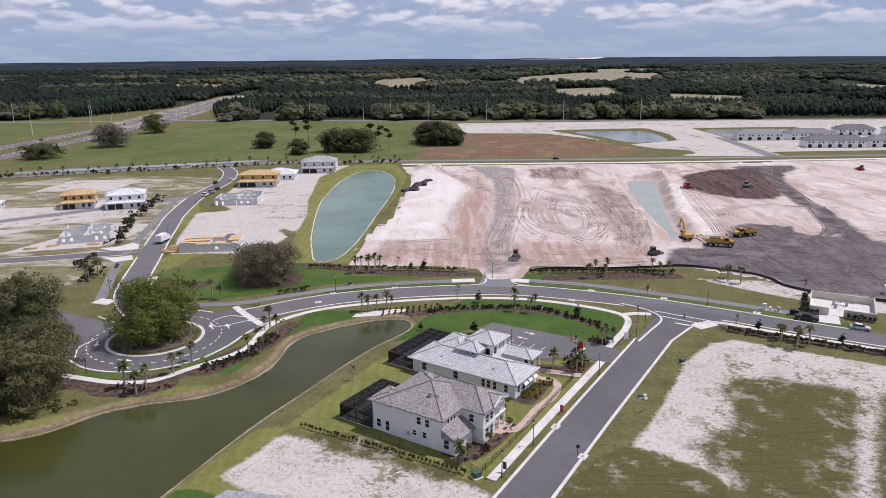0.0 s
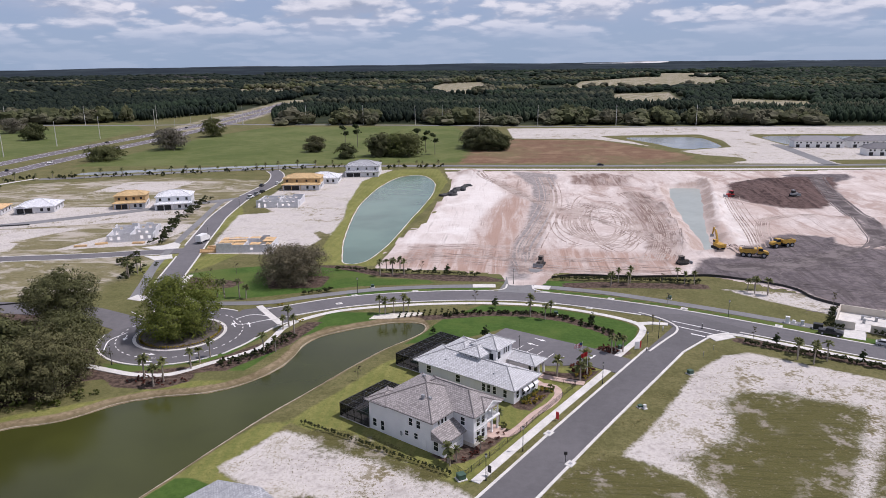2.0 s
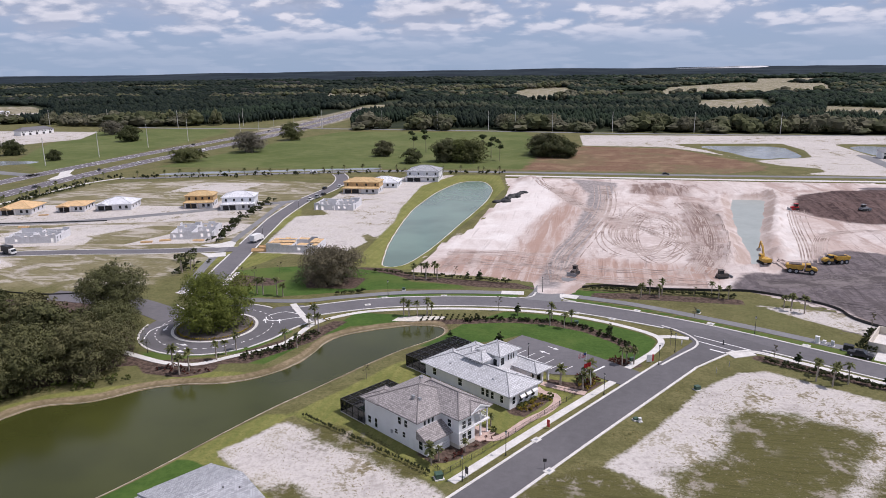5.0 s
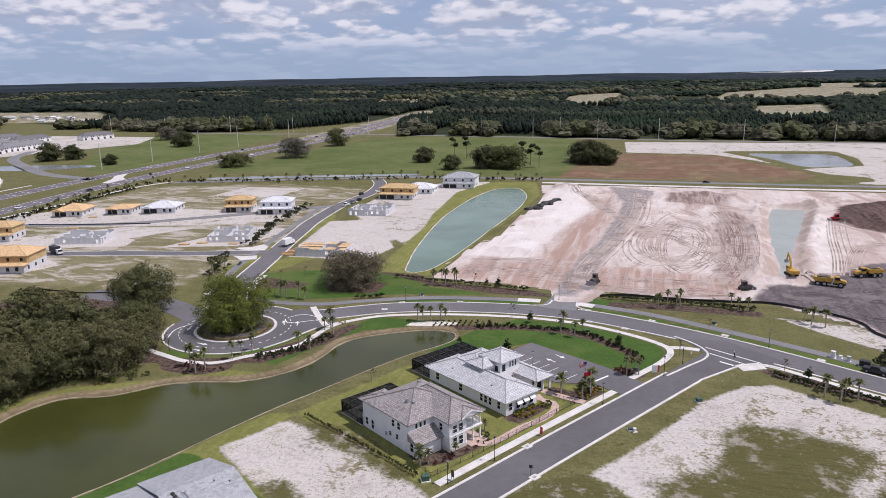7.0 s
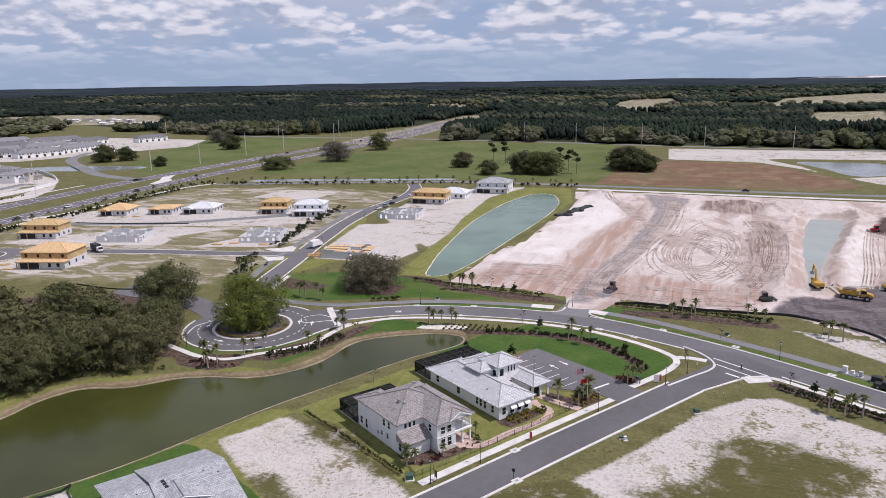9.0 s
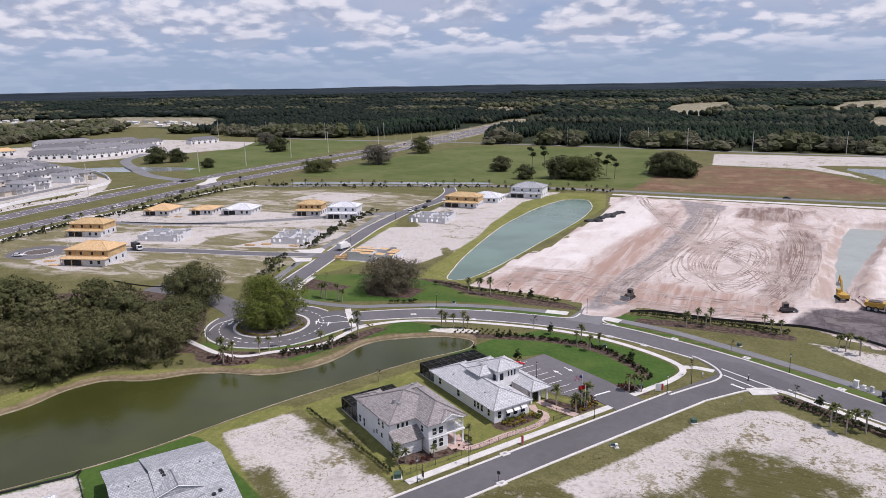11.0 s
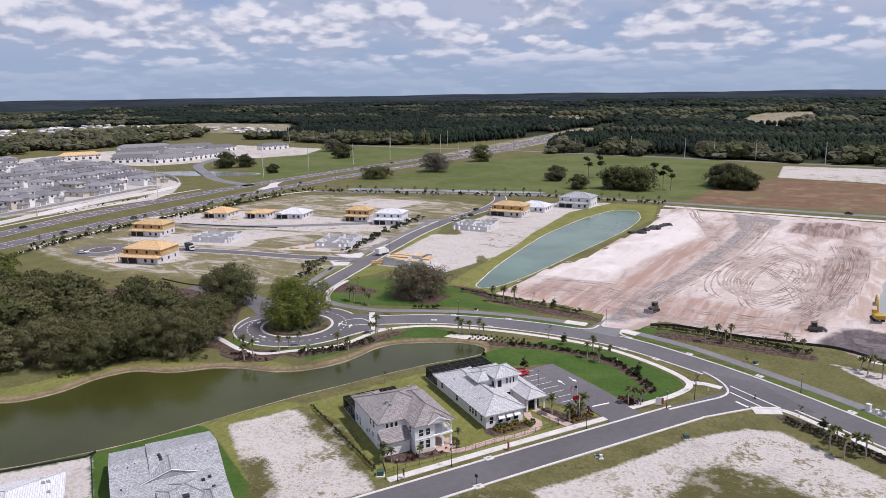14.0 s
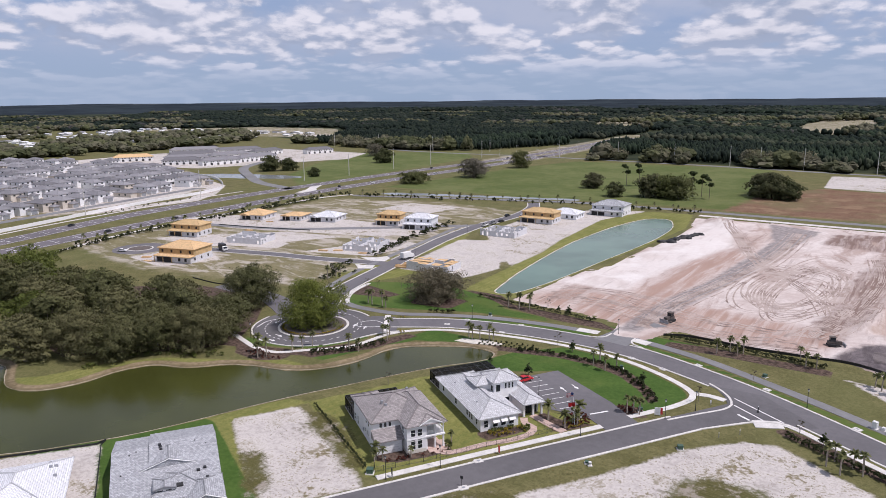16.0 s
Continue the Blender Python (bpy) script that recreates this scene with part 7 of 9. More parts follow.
FARWOOD = [[(-3600, 2600), (2400, 2600), (2700, 4000), (-3600, 4000)]]
NEARSTRIP = [(-1000, 700), (1000, 700), (1000, 1010), (-1000, 1010)]
near = scatter(NEARWOOD, CLEAR, 5.6, 1, 0.30, 0.008)
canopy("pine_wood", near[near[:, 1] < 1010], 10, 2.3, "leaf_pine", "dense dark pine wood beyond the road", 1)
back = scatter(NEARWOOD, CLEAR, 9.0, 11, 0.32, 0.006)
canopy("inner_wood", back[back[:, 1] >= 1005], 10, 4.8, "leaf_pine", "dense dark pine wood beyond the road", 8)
EDGES = [[(-250, 782), (330, 753), (330, 784), (-250, 812)], [(-800, 826), (-620, 792), (-480, 792), (-430, 832), (-600, 830), (-790, 858)]]
edge_pts = scatter(EDGES, CLEAR, 15.0, 2, 0.42, 0.016)
crowns("oak_edge_wood", edge_pts, 16, 12.5, "leaf_oak_far", "grey-green oaks along the edge of the wood", 2, 14, True)
wood("oak_edge_leaves", edge_pts, 15.5, 10.0, 170, 0.8, "leaf_edge", "loose outer leaves of the oaks along the wood", 22, 0.0)
crowns("oak_edge_front", scatter([[(-246, 768), (340, 741), (520, 738), (520, 752), (340, 756), (-246, 786)]], CLEAR, 19, 3, 0.60, 0.022), 11, 9.5, "leaf_oak_far", "ragged pale oaks along the edge of the wood", 3, 12, True)
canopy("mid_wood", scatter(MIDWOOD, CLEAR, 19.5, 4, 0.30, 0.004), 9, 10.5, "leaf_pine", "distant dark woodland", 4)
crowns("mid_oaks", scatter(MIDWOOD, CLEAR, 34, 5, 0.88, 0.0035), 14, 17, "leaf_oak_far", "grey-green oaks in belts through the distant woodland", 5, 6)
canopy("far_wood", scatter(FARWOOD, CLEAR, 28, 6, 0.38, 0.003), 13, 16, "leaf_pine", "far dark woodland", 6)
BELTS = [[(-660, 1760), (-330, 1765), (-330, 1825), (-660, 1830)], [(-1080, 2180), (-860, 2120), (-860, 2220), (-1080, 2290)], [(-330, 1840), (-60, 2330), (-60, 2420), (-360, 1950)], [(-60, 1385), (60, 1500), (60, 1580), (-60, 1480)],
         [(-560, 1480), (-400, 1430), (-400, 1470), (-560, 1520)], [(230, 2700), (520, 2740), (520, 2820), (230, 2780)], [(120, 1540), (560, 1730), (560, 1755), (120, 1570)]]
crowns("oak_belts", scatter(BELTS, [], 19, 15, 0.25, 0.01), 17, 15, "leaf_oak_far", "pale olive oak belts through the distant woodland", 15, 8)
BELT = [[(-800, 300), (-852, 440), (-850, 540), (-836, 600), (-852, 700), (-905, 835), (-985, 900), (-960, 790), (-940, 690), (-935, 600), (-930, 500), (-900, 300)]]
crowns("oak_belt", scatter(BELT, [], 16, 12, 0.36, 0.012), 13, 12, "leaf_oak_far", "belt of olive-green oaks behind the housing estate", 12, 9, True)
crowns("town_trees", scatter([[(-1900, 450), (-960, 420), (-960, 900), (-1150, 1000), (-1500, 1150), (-2000, 1000)]], [], 20, 7, 0.66, 0.006), 13, 13, "leaf_oak_far", "trees among the houses of the far town", 7, 9)

# ---- housing estate beyond the highway ----
def estate_house(variant, wallmat, label):
    """Hipped houses of four plans, one or two storeys, each with a lower garage wing."""
    h = empty("estate_house", Matrix(), label, "house", "houses of the estate beyond the highway")
    two = variant != 1
    top, w, d = (5.7 if two else 3.1), (5.6, 6.2, 5.2, 5.9)[variant], (7.4, 8.6, 8.0, 7.0)[variant]
    walls_part(h, "wall", [(-w, -d, -0.1, w, d, top)], wallmat)
    roof_part("roof", h, "roof_estate", [(-w - 0.5, -d - 0.5, w + 0.5, d + 0.5, top + 0.1, 0.36 if two else 0.34)])
    side = 1 if variant in (0, 3) else -1
    x0, x1 = sorted((side * (w - 0.2), side * (w - 5.8)))
    walls_part(h, "wing_wall", [(x0, d - 0.2, -0.1, x1, d + 3.6, 3.0)], wallmat)
    roof_part("wing_roof", h, "roof_estate", [(x0 - 0.5, d - 1.5, x1 + 0.5, d + 4.1, 3.1, 0.42, ("y1",) if variant == 2 else ())])
    if variant == 3:
        walls_part(h, "bay_wall", [(-w + 0.4, -d - 2.4, -0.1, -0.6, -d + 0.2, top)], wallmat)
        roof_part("bay_roof", h, "roof_estate", [(-w, -d - 2.8, -0.1, -d + 3.0, top + 0.1, 0.42, ("y0",))])
    walls_part(h, "garage_door", [(x0 + 0.6, d + 3.57, 0.05, x1 - 0.6, d + 3.66, 2.3)], "metal_grey")
    walls_part(h, "patio_opening", [(0.6, -d - 0.05, 0.1, w - 0.6, -d + 0.05, 2.4)], "void", "dark covered patio")
    for sx in (-1, 1):
        for y in (-3.4, 2.6):
            walls_part(h, "window", [(sx * w - 0.05, y, top - 2.0, sx * w + 0.05, y + 1.3, top - 0.7)], "glass_dark")
    if two:
        for x in (-3.4, 1.4):
            walls_part(h, "window", [(x, d - 0.05, 3.9, x + 1.5, d + 0.05, 5.1)], "glass_dark")
            if variant != 3 or x > 0:
                walls_part(h, "window", [(x, -d - 0.05, 3.9, x + 1.5, -d + 0.05, 5.1)], "glass_dark")
    return h


ESTATE = [(-344, 130), (-352, 218), (-367, 263), (-378, 314), (-383, 347), (-404, 381), (-456, 414), (-520, 430), (-610, 452), (-700, 452), (-800, 420), (-830, 330), (-700, 200), (-560, 90), (-400, 60)]
TWO, ONE = "two-storey house with a grey hipped roof", "single-storey house with a grey hipped roof"
protos = [estate_house(0, "stucco_white", "white " + TWO), estate_house(1, "stucco_beige", "beige " + ONE), estate_house(2, "stucco_white", "white " + TWO), estate_house(3, "stucco_white", "white " + TWO),
          estate_house(0, "stucco_grey", "pale grey " + TWO), estate_house(1, "stucco_white", "white " + ONE), estate_house(2, "stucco_beige", "beige " + TWO)]
rnd = random.Random(4)
ax, bx = (-0.228, 0.974), (-0.974, -0.228)
used = set()
for row in range(16):
    off = 13 + (row // 2) * 64 + (row % 2) * 37 + rnd.uniform(-1.0, 1.0)
    for i in range(-12, 40):
        t = i * 15.4 + (row % 3) * 5 + rnd.uniform(-1.3, 1.3)
        x, y = -336 + ax[0] * t + bx[0] * off, 165 + ax[1] * t + bx[1] * off
        if signed(ESTATE, np.array([x]), np.array([y]))[0] < 9 or rnd.random() < 0.07:
            continue
        k = rnd.choice((0, 0, 2, 3, 3, 1, 4, 4, 5, 6))
        m = pose(x, y, 0, 0, 0, math.degrees(math.atan2(ax[1], ax[0])) + (0 if row % 2 == 0 else 180))
        if k in used:
            copy_thing(protos[k], m)
        else:
            used.add(k)
            protos[k].matrix_world = m
for i in range(8):
    off = 13 + i * 64 + 18.5
    tagged(ribbon("estate_street", [(-336 + ax[0] * t + bx[0] * off, 165 + ax[1] * t + bx[1] * off) for t in (-60, 60, 160, 215)], 8, -0.3, 0.04, "asphalt_path", 8), "pale street between the estate houses", "road", kind="structure")
ob = ribbon("estate_wall", [(-326, 130), (-340, 181), (-351, 218), (-366, 263), (-377, 314), (-383, 347), (-401, 380), (-455, 415), (-507, 429)], 0.35, -0.2, 2.0, "stucco_white", 4)
tagged(ob, "long white wall round the housing estate", "wall", kind="structure")


def townhouse_row(at, turn, length, roofmat, label):
    h = empty("townhouse_row", pose(*at, 0, 0, 0, turn), label, "building", "rows of townhouses")
    walls_part(h, "wall", [(-length / 2, -6, -0.1, length / 2, 6, 4.9)], "stucco_white")
    roof_part("roof", h, roofmat, [(-length / 2 - 0.6, -6.7, length / 2 + 0.6, 6.7, 5.0, 0.50)])
    n = int(length / 7)
    for i in range(n):
        x = -length / 2 + (i + 0.5) * length / n
        walls_part(h, "garage_door", [(x - 2.2, -6.05, 0.05, x + 0.4, -5.95, 2.4)], "void", "dark garage opening")
        for dx in (-1.5, 1.2):
            walls_part(h, "window", [(x + dx - 0.6, -6.05, 3.1, x + dx + 0.6, -5.95, 4.3)], "glass_dark")
        walls_part(h, "window", [(x - 1.2, 5.95, 0.4, x + 1.2, 6.05, 2.4)], "glass_dark")
    return h


for at, turn, ln, rm, lb in (((-620, 494), 50, 42, "roof_estate", "pale townhouse row with a grey roof"), ((-582, 517), 77, 46, "roof_estate", "grey townhouse row with a dark roof"),
                             ((-586, 572), 94, 58, "roof_estate", "pale townhouse row with a grey roof"), ((-600, 690), 76, 40, "roof_estate", "pale townhouse row with a grey roof"),
                             ((-710, 490), 63, 44, "lumber", "long unfinished townhouse row with a bare plywood roof"), ((-648, 520), 60, 50, "roof_estate", "pale townhouse row with a grey roof"),
                             ((-640, 575), 85, 54, "roof_estate", "pale townhouse row with a grey roof"), ((-690, 560), 66, 60, "roof_estate", "pale townhouse row with a grey roof"), ((-700, 640), 66, 60, "roof_estate", "pale townhouse row with a grey roof"),
                             ((-756, 610), 65, 66, "roof_estate", "pale townhouse row with a grey roof"), ((-646, 640), 88, 46, "roof_estate", "pale townhouse row with a grey roof"),
                             ((245, 567), -3, 36, "roof_estate", "pale townhouse row with a grey roof"), ((285, 568), 6, 36, "roof_estate", "pale townhouse row with a grey roof"), ((279, 519), -3, 42, "roof_estate", "pale townhouse row with a grey roof"),
                             ((336, 596), -3, 30, "roof_estate", "pale townhouse row with a grey roof"), ((322, 519), 0, 38, "roof_estate", "pale townhouse row with a grey roof"), ((366, 540), 4, 36, "roof_estate", "pale townhouse row with a grey roof"), ((380, 596), 4, 36, "roof_estate", "pale townhouse row with a grey roof")):
    townhouse_row(at, turn, ln, rm, lb)


def town_house(mat):
    h = empty("town_house", Matrix(), "small low house with a pale roof in the far town", "house", "houses of the far town")
    walls_part(h, "wall", [(-6, -4, -0.1, 6, 4, 2.8)], "stucco_white")
    roof_part("roof", h, mat, [(-6.6, -4.6, 6.6, 4.6, 2.85, 0.25, ("x0", "x1"))])
    return h


proto = [town_house("roof_wrap_white"), town_house("roof_estate"), town_house("paint_white")]
rnd = random.Random(9)
n = 0
for i in range(230):
    x, y = rnd.uniform(-1500, -950), rnd.uniform(480, 1060)
    m = pose(x, y, 0, 0, 0, rnd.choice((10, 100))) @ Matrix.Scale(1.0, 4)
    k = n % 3
    if n < 3:
        proto[k].matrix_world = m
    else:
        copy_thing(proto[k], m)
    n += 1

# ---- planting ----
PALM_A = [(-43.2, 163.5), (-46, 168), (-23.9, 179.6), (-19.9, 179.6), (-17.4, 180.9), (17.4, 179.0), (21.3, 177.6), (-30, 214.3), (-26, 214.8), (-22.4, 215.6), (45.4, 211.6), (49, 211.6), (63.6, 213), (68.0, 210.4),
          (83.6, 203.2), (77.6, 154.7), (80.3, 152.4), (84.0, 154.4), (-68.2, 134.2), (-63.4, 133.4), (-60.4, 140.6), (-58.6, 147), (-46.5, 150), (-112, 208.2), (-111, 212), (35.9, 155.8), (-72.5, 190.2), (-68, 190.6)]
PALM_B = [(-46.9, 165.8), (-22.2, 178.9), (-16.2, 181.4), (17.6, 183), (23, 181.6), (-29, 220.8), (-24.4, 220.4), (42.6, 207.8), (48, 209), (65.3, 211), (82.1, 205), (84.8, 207.2), (86.8, 201.7), (78.8, 157.8), (82.1, 156.6),
          (-64.6, 131.2), (-59.8, 144), (-44.2, 151.5), (-111.4, 215), (-113.6, 210), (36.9, 157.2), (38.6, 156.6), (-65.6, 189.6), (-75, 191)]
rnd = random.Random(11)
place(palm_a, [(x, y, rnd.uniform(0.74, 1.0), rnd.uniform(0, 360)) for x, y in PALM_A])
place(palm_b, [(x, y, rnd.uniform(0.74, 1.02), rnd.uniform(0, 360)) for x, y in PALM_B])
palm_c = make_palm("garden_palm", 23, 3.4, "short garden palm with a full head")
place(palm_c, [(*uv(45.2, 13.5), 1.15, 0), (*uv(46.6, 8.6), 1.0, 80), (*uv(51.0, 9.8), 1.25, 140), (*uv(50, 8.8), 0.9, 200), (*uv(3.4, 11.3), 0.9, 200), (*uv(4.6, 10.4), 0.7, 100), (*uv(2.8, 10.4), 0.6, 10), (*uv(10.4, 9.4), 0.6, 40), (*uv(20.6, 12.2), 0.65, 0)])


def make_shrub(name, seed, r, h, mat, count, size, label, category="shrub"):
    rnd = np.random.default_rng(seed)
    cs = [(rnd.normal(scale=r * 0.3), rnd.normal(scale=r * 0.3), h * (0.3 + 0.4 * rnd.random())) for _ in range(5)]
    me = quad_mesh(name, leaf_cloud(cs, [r * 0.65] * 5, count, size, rnd, h / (2.0 * r)), mat)
    return tagged(new(name, me), label, category)


def put_shrubs(sh, spots, group, z=0.0):
    sh["group"] = group
    for i, (x, y, s) in enumerate(spots):
        m = pose(x, y, z, 0, 0, rnd.uniform(0, 360)) @ Matrix.Scale(s, 4)
        if i == 0:
            sh.matrix_world = m
        else:
            c = sh.copy()
            scene.collection.objects.link(c)
            c.matrix_world = m


def row(a, b, n, jit=0.12, s=(0.85, 1.2)):
    return [(a[0] + (b[0] - a[0]) * i / (n - 1) + rnd.gauss(0, jit), a[1] + (b[1] - a[1]) * i / (n - 1) + rnd.gauss(0, jit), rnd.uniform(*s)) for i in range(n)]


put_shrubs(make_shrub("hedge_shrub", 31, 0.42, 0.9, "leaf_shrub", 150, 0.09, "small clipped dark-green hedge shrub"), row(uv(-2.8, 42), uv(0.4, 8.4), 42, 0.05), "hedge shrubs beside the two-storey house")
arc = curve_pts([(-56, 143.6), (-50.5, 149), (-46.6, 156), (-44.6, 163)], 1.0)
put_shrubs(make_shrub("round_shrub", 32, 0.75, 1.1, "leaf_shrub", 220, 0.17, "round dark-green shrub in the mulch bed"),
           [(x + 1.0 + rnd.gauss(0, 0.2), y - 0.8 + rnd.gauss(0, 0.2), rnd.uniform(0.7, 1.2)) for x, y in arc] + [(x + 2.4, y - 1.8, rnd.uniform(0.5, 0.9)) for x, y in arc[::2]], "round shrubs beside the pond walk")
bed = curve_pts([(-6, 178.4), (6, 181.4), (18, 181.4), (27, 178), (34.6, 171.4), (39, 165)], 0.9)
put_shrubs(make_shrub("bed_shrub", 33, 0.55, 0.8, "leaf_shrub", 150, 0.15, "low dark shrub in the mulch bed"),
           [(x + rnd.gauss(0, 0.6), y + rnd.gauss(0, 0.6), rnd.uniform(0.7, 1.35)) for x, y in bed for _ in range(2)] +
           [(x, y, rnd.uniform(0.5, 0.9)) for x in np.arange(-18, -2, 1.6) for y in (176.2 + (x + 18) * 0.25, 178 + (x + 18) * 0.25, 179.8 + (x + 18) * 0.25)], "low shrubs in the corner bed")
put_shrubs(make_shrub("roadside_shrub", 34, 0.75, 1.2, "leaf_shrub", 200, 0.17, "dark evergreen shrub in the roadside bed"),
           row((-46, 220.5), (-30, 218.5), 12, 0.3) + row((-30, 218.5), (2, 215.5), 26, 0.3) + row((27, 213.4), (70, 212), 56, 0.3) + row((-50, 193.8), (-42, 197.4), 9, 0.3) +
           row((69, 163.5), (92, 152), 40, 0.3) + row((92, 152), (118, 139), 44, 0.3) + row((-112, 204), (-110, 222), 9, 0.8) + row((-121, 220), (-123, 234), 14, 1.2, (0.9, 1.9)) + row((-122.5, 250), (-132.5, 284), 30, 1.2, (1.0, 2.2)) + row((-132.5, 284), (-142, 340), 40, 1.4, (0.9, 2.0)) + row((-112, 206), (-117, 222), 10, 1.0, (0.9, 1.6)), "evergreen shrubs in the roadside beds")
put_shrubs(make_shrub("yellow_shrub", 35, 0.4, 0.5, "leaf_yellow", 110, 0.11, "low yellow-leaved garden shrub"),
           [(*uv(rnd.uniform(29, 38), rnd.uniform(10.4, 12.8)), rnd.uniform(0.7, 1.2)) for _ in range(34)] + [(*uv(rnd.uniform(47, 52.5), rnd.uniform(7.6, 10.5)), rnd.uniform(0.7, 1.2)) for _ in range(22)] +
           [(RB[0] + 9.8 * math.cos(a), RB[1] + 9.8 * math.sin(a), rnd.uniform(0.8, 1.3)) for a in np.linspace(2.4, 6.8, 62)] + [(x, y, 1.2) for x, y in ((-45, 172), (-44, 171), (-43.4, 172), (-54, 183.6), (-53, 184.4))], "yellow garden shrubs", 0.05)
put_shrubs(make_shrub("red_shrub", 36, 0.45, 0.65, "leaf_red", 110, 0.12, "low reddish-brown garden shrub"),
           [(*uv(rnd.uniform(48, 54), rnd.uniform(8.0, 13.5)), rnd.uniform(0.8, 1.3)) for _ in range(34)] + [(*uv(rnd.uniform(63.6, 67.4), rnd.uniform(8, 13)), rnd.uniform(0.7, 1.2)) for _ in range(26)] +
           [(-66 + rnd.gauss(0, 4), 133.6 + rnd.gauss(0, 1.2), rnd.uniform(0.6, 1.1)) for _ in range(30)] + [(*uv(rnd.uniform(5, 19), rnd.uniform(8.7, 9.9)), rnd.uniform(0.6, 1.0)) for _ in range(16)], "reddish shrubs in the beds")
put_shrubs(make_shrub("garden_shrub", 37, 0.6, 0.9, "leaf_green", 170, 0.15, "leafy green garden shrub"),
           [(*uv(rnd.uniform(28.2, 38.4), 13.0), rnd.uniform(0.6, 1.1)) for _ in range(12)] + [(*uv(38.6, 11.4), 1.4), (*uv(37.6, 10.8), 1.1), (*uv(19.6, 10.6), 1.1), (*uv(18.8, 10.0), 0.9)] +
           [(-86 + i * 4.2 + rnd.gauss(0, 1), 119 + i * 2.6 + rnd.gauss(0, 0.8), rnd.uniform(0.8, 1.6)) for i in range(4)] + [(x - 3.4 + rnd.gauss(0, 0.7), y + 1.2 + rnd.gauss(0, 0.7), rnd.uniform(0.7, 1.6)) for x, y in curve_pts([(-94.4, 97), (-94.2, 104), (-92, 111), (-86, 117), (-79, 121.8), (-75, 125)], 1.1)], "leafy garden shrubs")
far_row = curve_pts([(-268, 190), (-276, 262), (-282, 330), (-288, 385), (-268, 404), (-215, 418), (-160, 436), (-112, 450), (-36, 455)], 3.2)
put_shrubs(make_shrub("boundary_shrub", 38, 1.2, 2.0, "leaf_shrub", 120, 0.4, "dark shrub along the boundary planting"),
           [(x + rnd.gauss(0, 2.4), y + rnd.gauss(0, 2.4), rnd.uniform(0.5, 1.3)) for x, y in far_row] + row((-356, 250), (-364, 320), 12, 1.0, (0.4, 0.8)), "shrubs of the boundary planting")
walk_row = curve_pts([(-252, 160), (-268, 209), (-273, 240), (-278, 280), (-278, 337), (-280, 372)], 1.5)
hedge = make_shrub("walk_hedge", 39, 1.0, 1.5, "leaf_shrub", 90, 0.32, "dark clipped shrub of the hedge beside the highway path")
put_shrubs(hedge, [(x + rnd.gauss(0, 0.6), y + rnd.gauss(0, 0.6), rnd.uniform(0.7, 1.15)) for x, y in walk_row], "hedge beside the highway path")
far_palm = make_palm("boundary_palm", 24, 4.4, "small palm in the boundary planting")
place(far_palm, [(x + rnd.gauss(0, 2.5), y + rnd.gauss(0, 2.5), rnd.uniform(0.7, 1.1), rnd.uniform(0, 360)) for x, y in far_row[::3]])


def make_cypress(name, seed):
    rnd = np.random.default_rng(seed)
    root = empty(name, Matrix(), "young dark conical evergreen tree", "tree")
    bm = bmesh.new()
    add_tube(bm, (0, 0, -0.2), (0, 0, 2.6), 0.1, 0.03, 6)
    part("trunk", bm, "bark", root)
    cs = [(0, 0, 0.8 + i * 0.42) for i in range(7)]
    ob = new("crown", quad_mesh("crown", leaf_cloud(cs, [0.95 - i * 0.12 for i in range(7)], 700, 0.16, rnd, 0.9), "leaf_dark"))
    ob.parent = root
    return root


place(make_cypress("young_evergreen", 41), [(5.9, 163, 1.15, 0), (33.1, 173.6, 1.15, 60), (7.8, 186, 1.1, 90), (-8.4, 217.6, 1.1, 30), (-12.6, 218.6, 0.8, 10), (76, 163.5, 1.0, 0), (-7.4, 165.4, 0.7, 0), (92, 155, 0.9, 0)])
sap = make_tree("young_tree", 42, 4.6, 1.3, 1.4, "leaf_oak_grey", 260, 0.14, 8, "thin young street tree with sparse leaves", limbs=6, trunk=0.06)
place(sap, [(2.0, 188.2, 1.0, 0), (48, 170.5, 1.0, 30), (-17, 219, 0.9, 0), (58, 209, 0.9, 0), (71, 165, 0.9, 0), (100, 190, 1.1, 0), (-88, 205, 1.0, 0), (-84, 207, 0.9, 0), (-78, 214, 0.9, 0), (-21, 137, 0.8, 0), (-100, 196, 0.9, 0), (56, 191, 0.8, 0)])

# ---- machines and vehicles ----
def wheel(parent, x, y, r, w, name="wheel"):
    bm = bmesh.new()
    add_tube(bm, (x, y - w / 2, r), (x, y + w / 2, r), r, r, 16)
    t = part(name, bm, "rubber", parent)
    bm = bmesh.new()
    add_tube(bm, (x, y - w / 2 - 0.02, r), (x, y + w / 2 + 0.02, r), r * 0.55, r * 0.55, 12)
    part("rim", bm, "metal_grey", t)
    return t


def prism_y(bm, prof, y0, y1):
    """A profile in x and z pushed out along y."""
    a = [bm.verts.new((x, y0, z)) for x, z in prof]
    b = [bm.verts.new((x, y1, z)) for x, z in prof]
    n = len(prof)
    bm.faces.new(a)
    bm.faces.new(b[::-1])
    for i in range(n):
        bm.faces.new((a[i], b[i], b[(i + 1) % n], a[(i + 1) % n]))
    bmesh.ops.recalc_face_normals(bm, faces=bm.faces)


def y_part(name, prof, y0, y1, mat, parent, label="", bevel=0.0):
    bm = bmesh.new()
    prism_y(bm, prof, y0, y1)
    if bevel > 0:
        bmesh.ops.bevel(bm, geom=bm.edges[:], offset=bevel, segments=2, affect="EDGES")
    return part(name, bm, mat, parent, label)


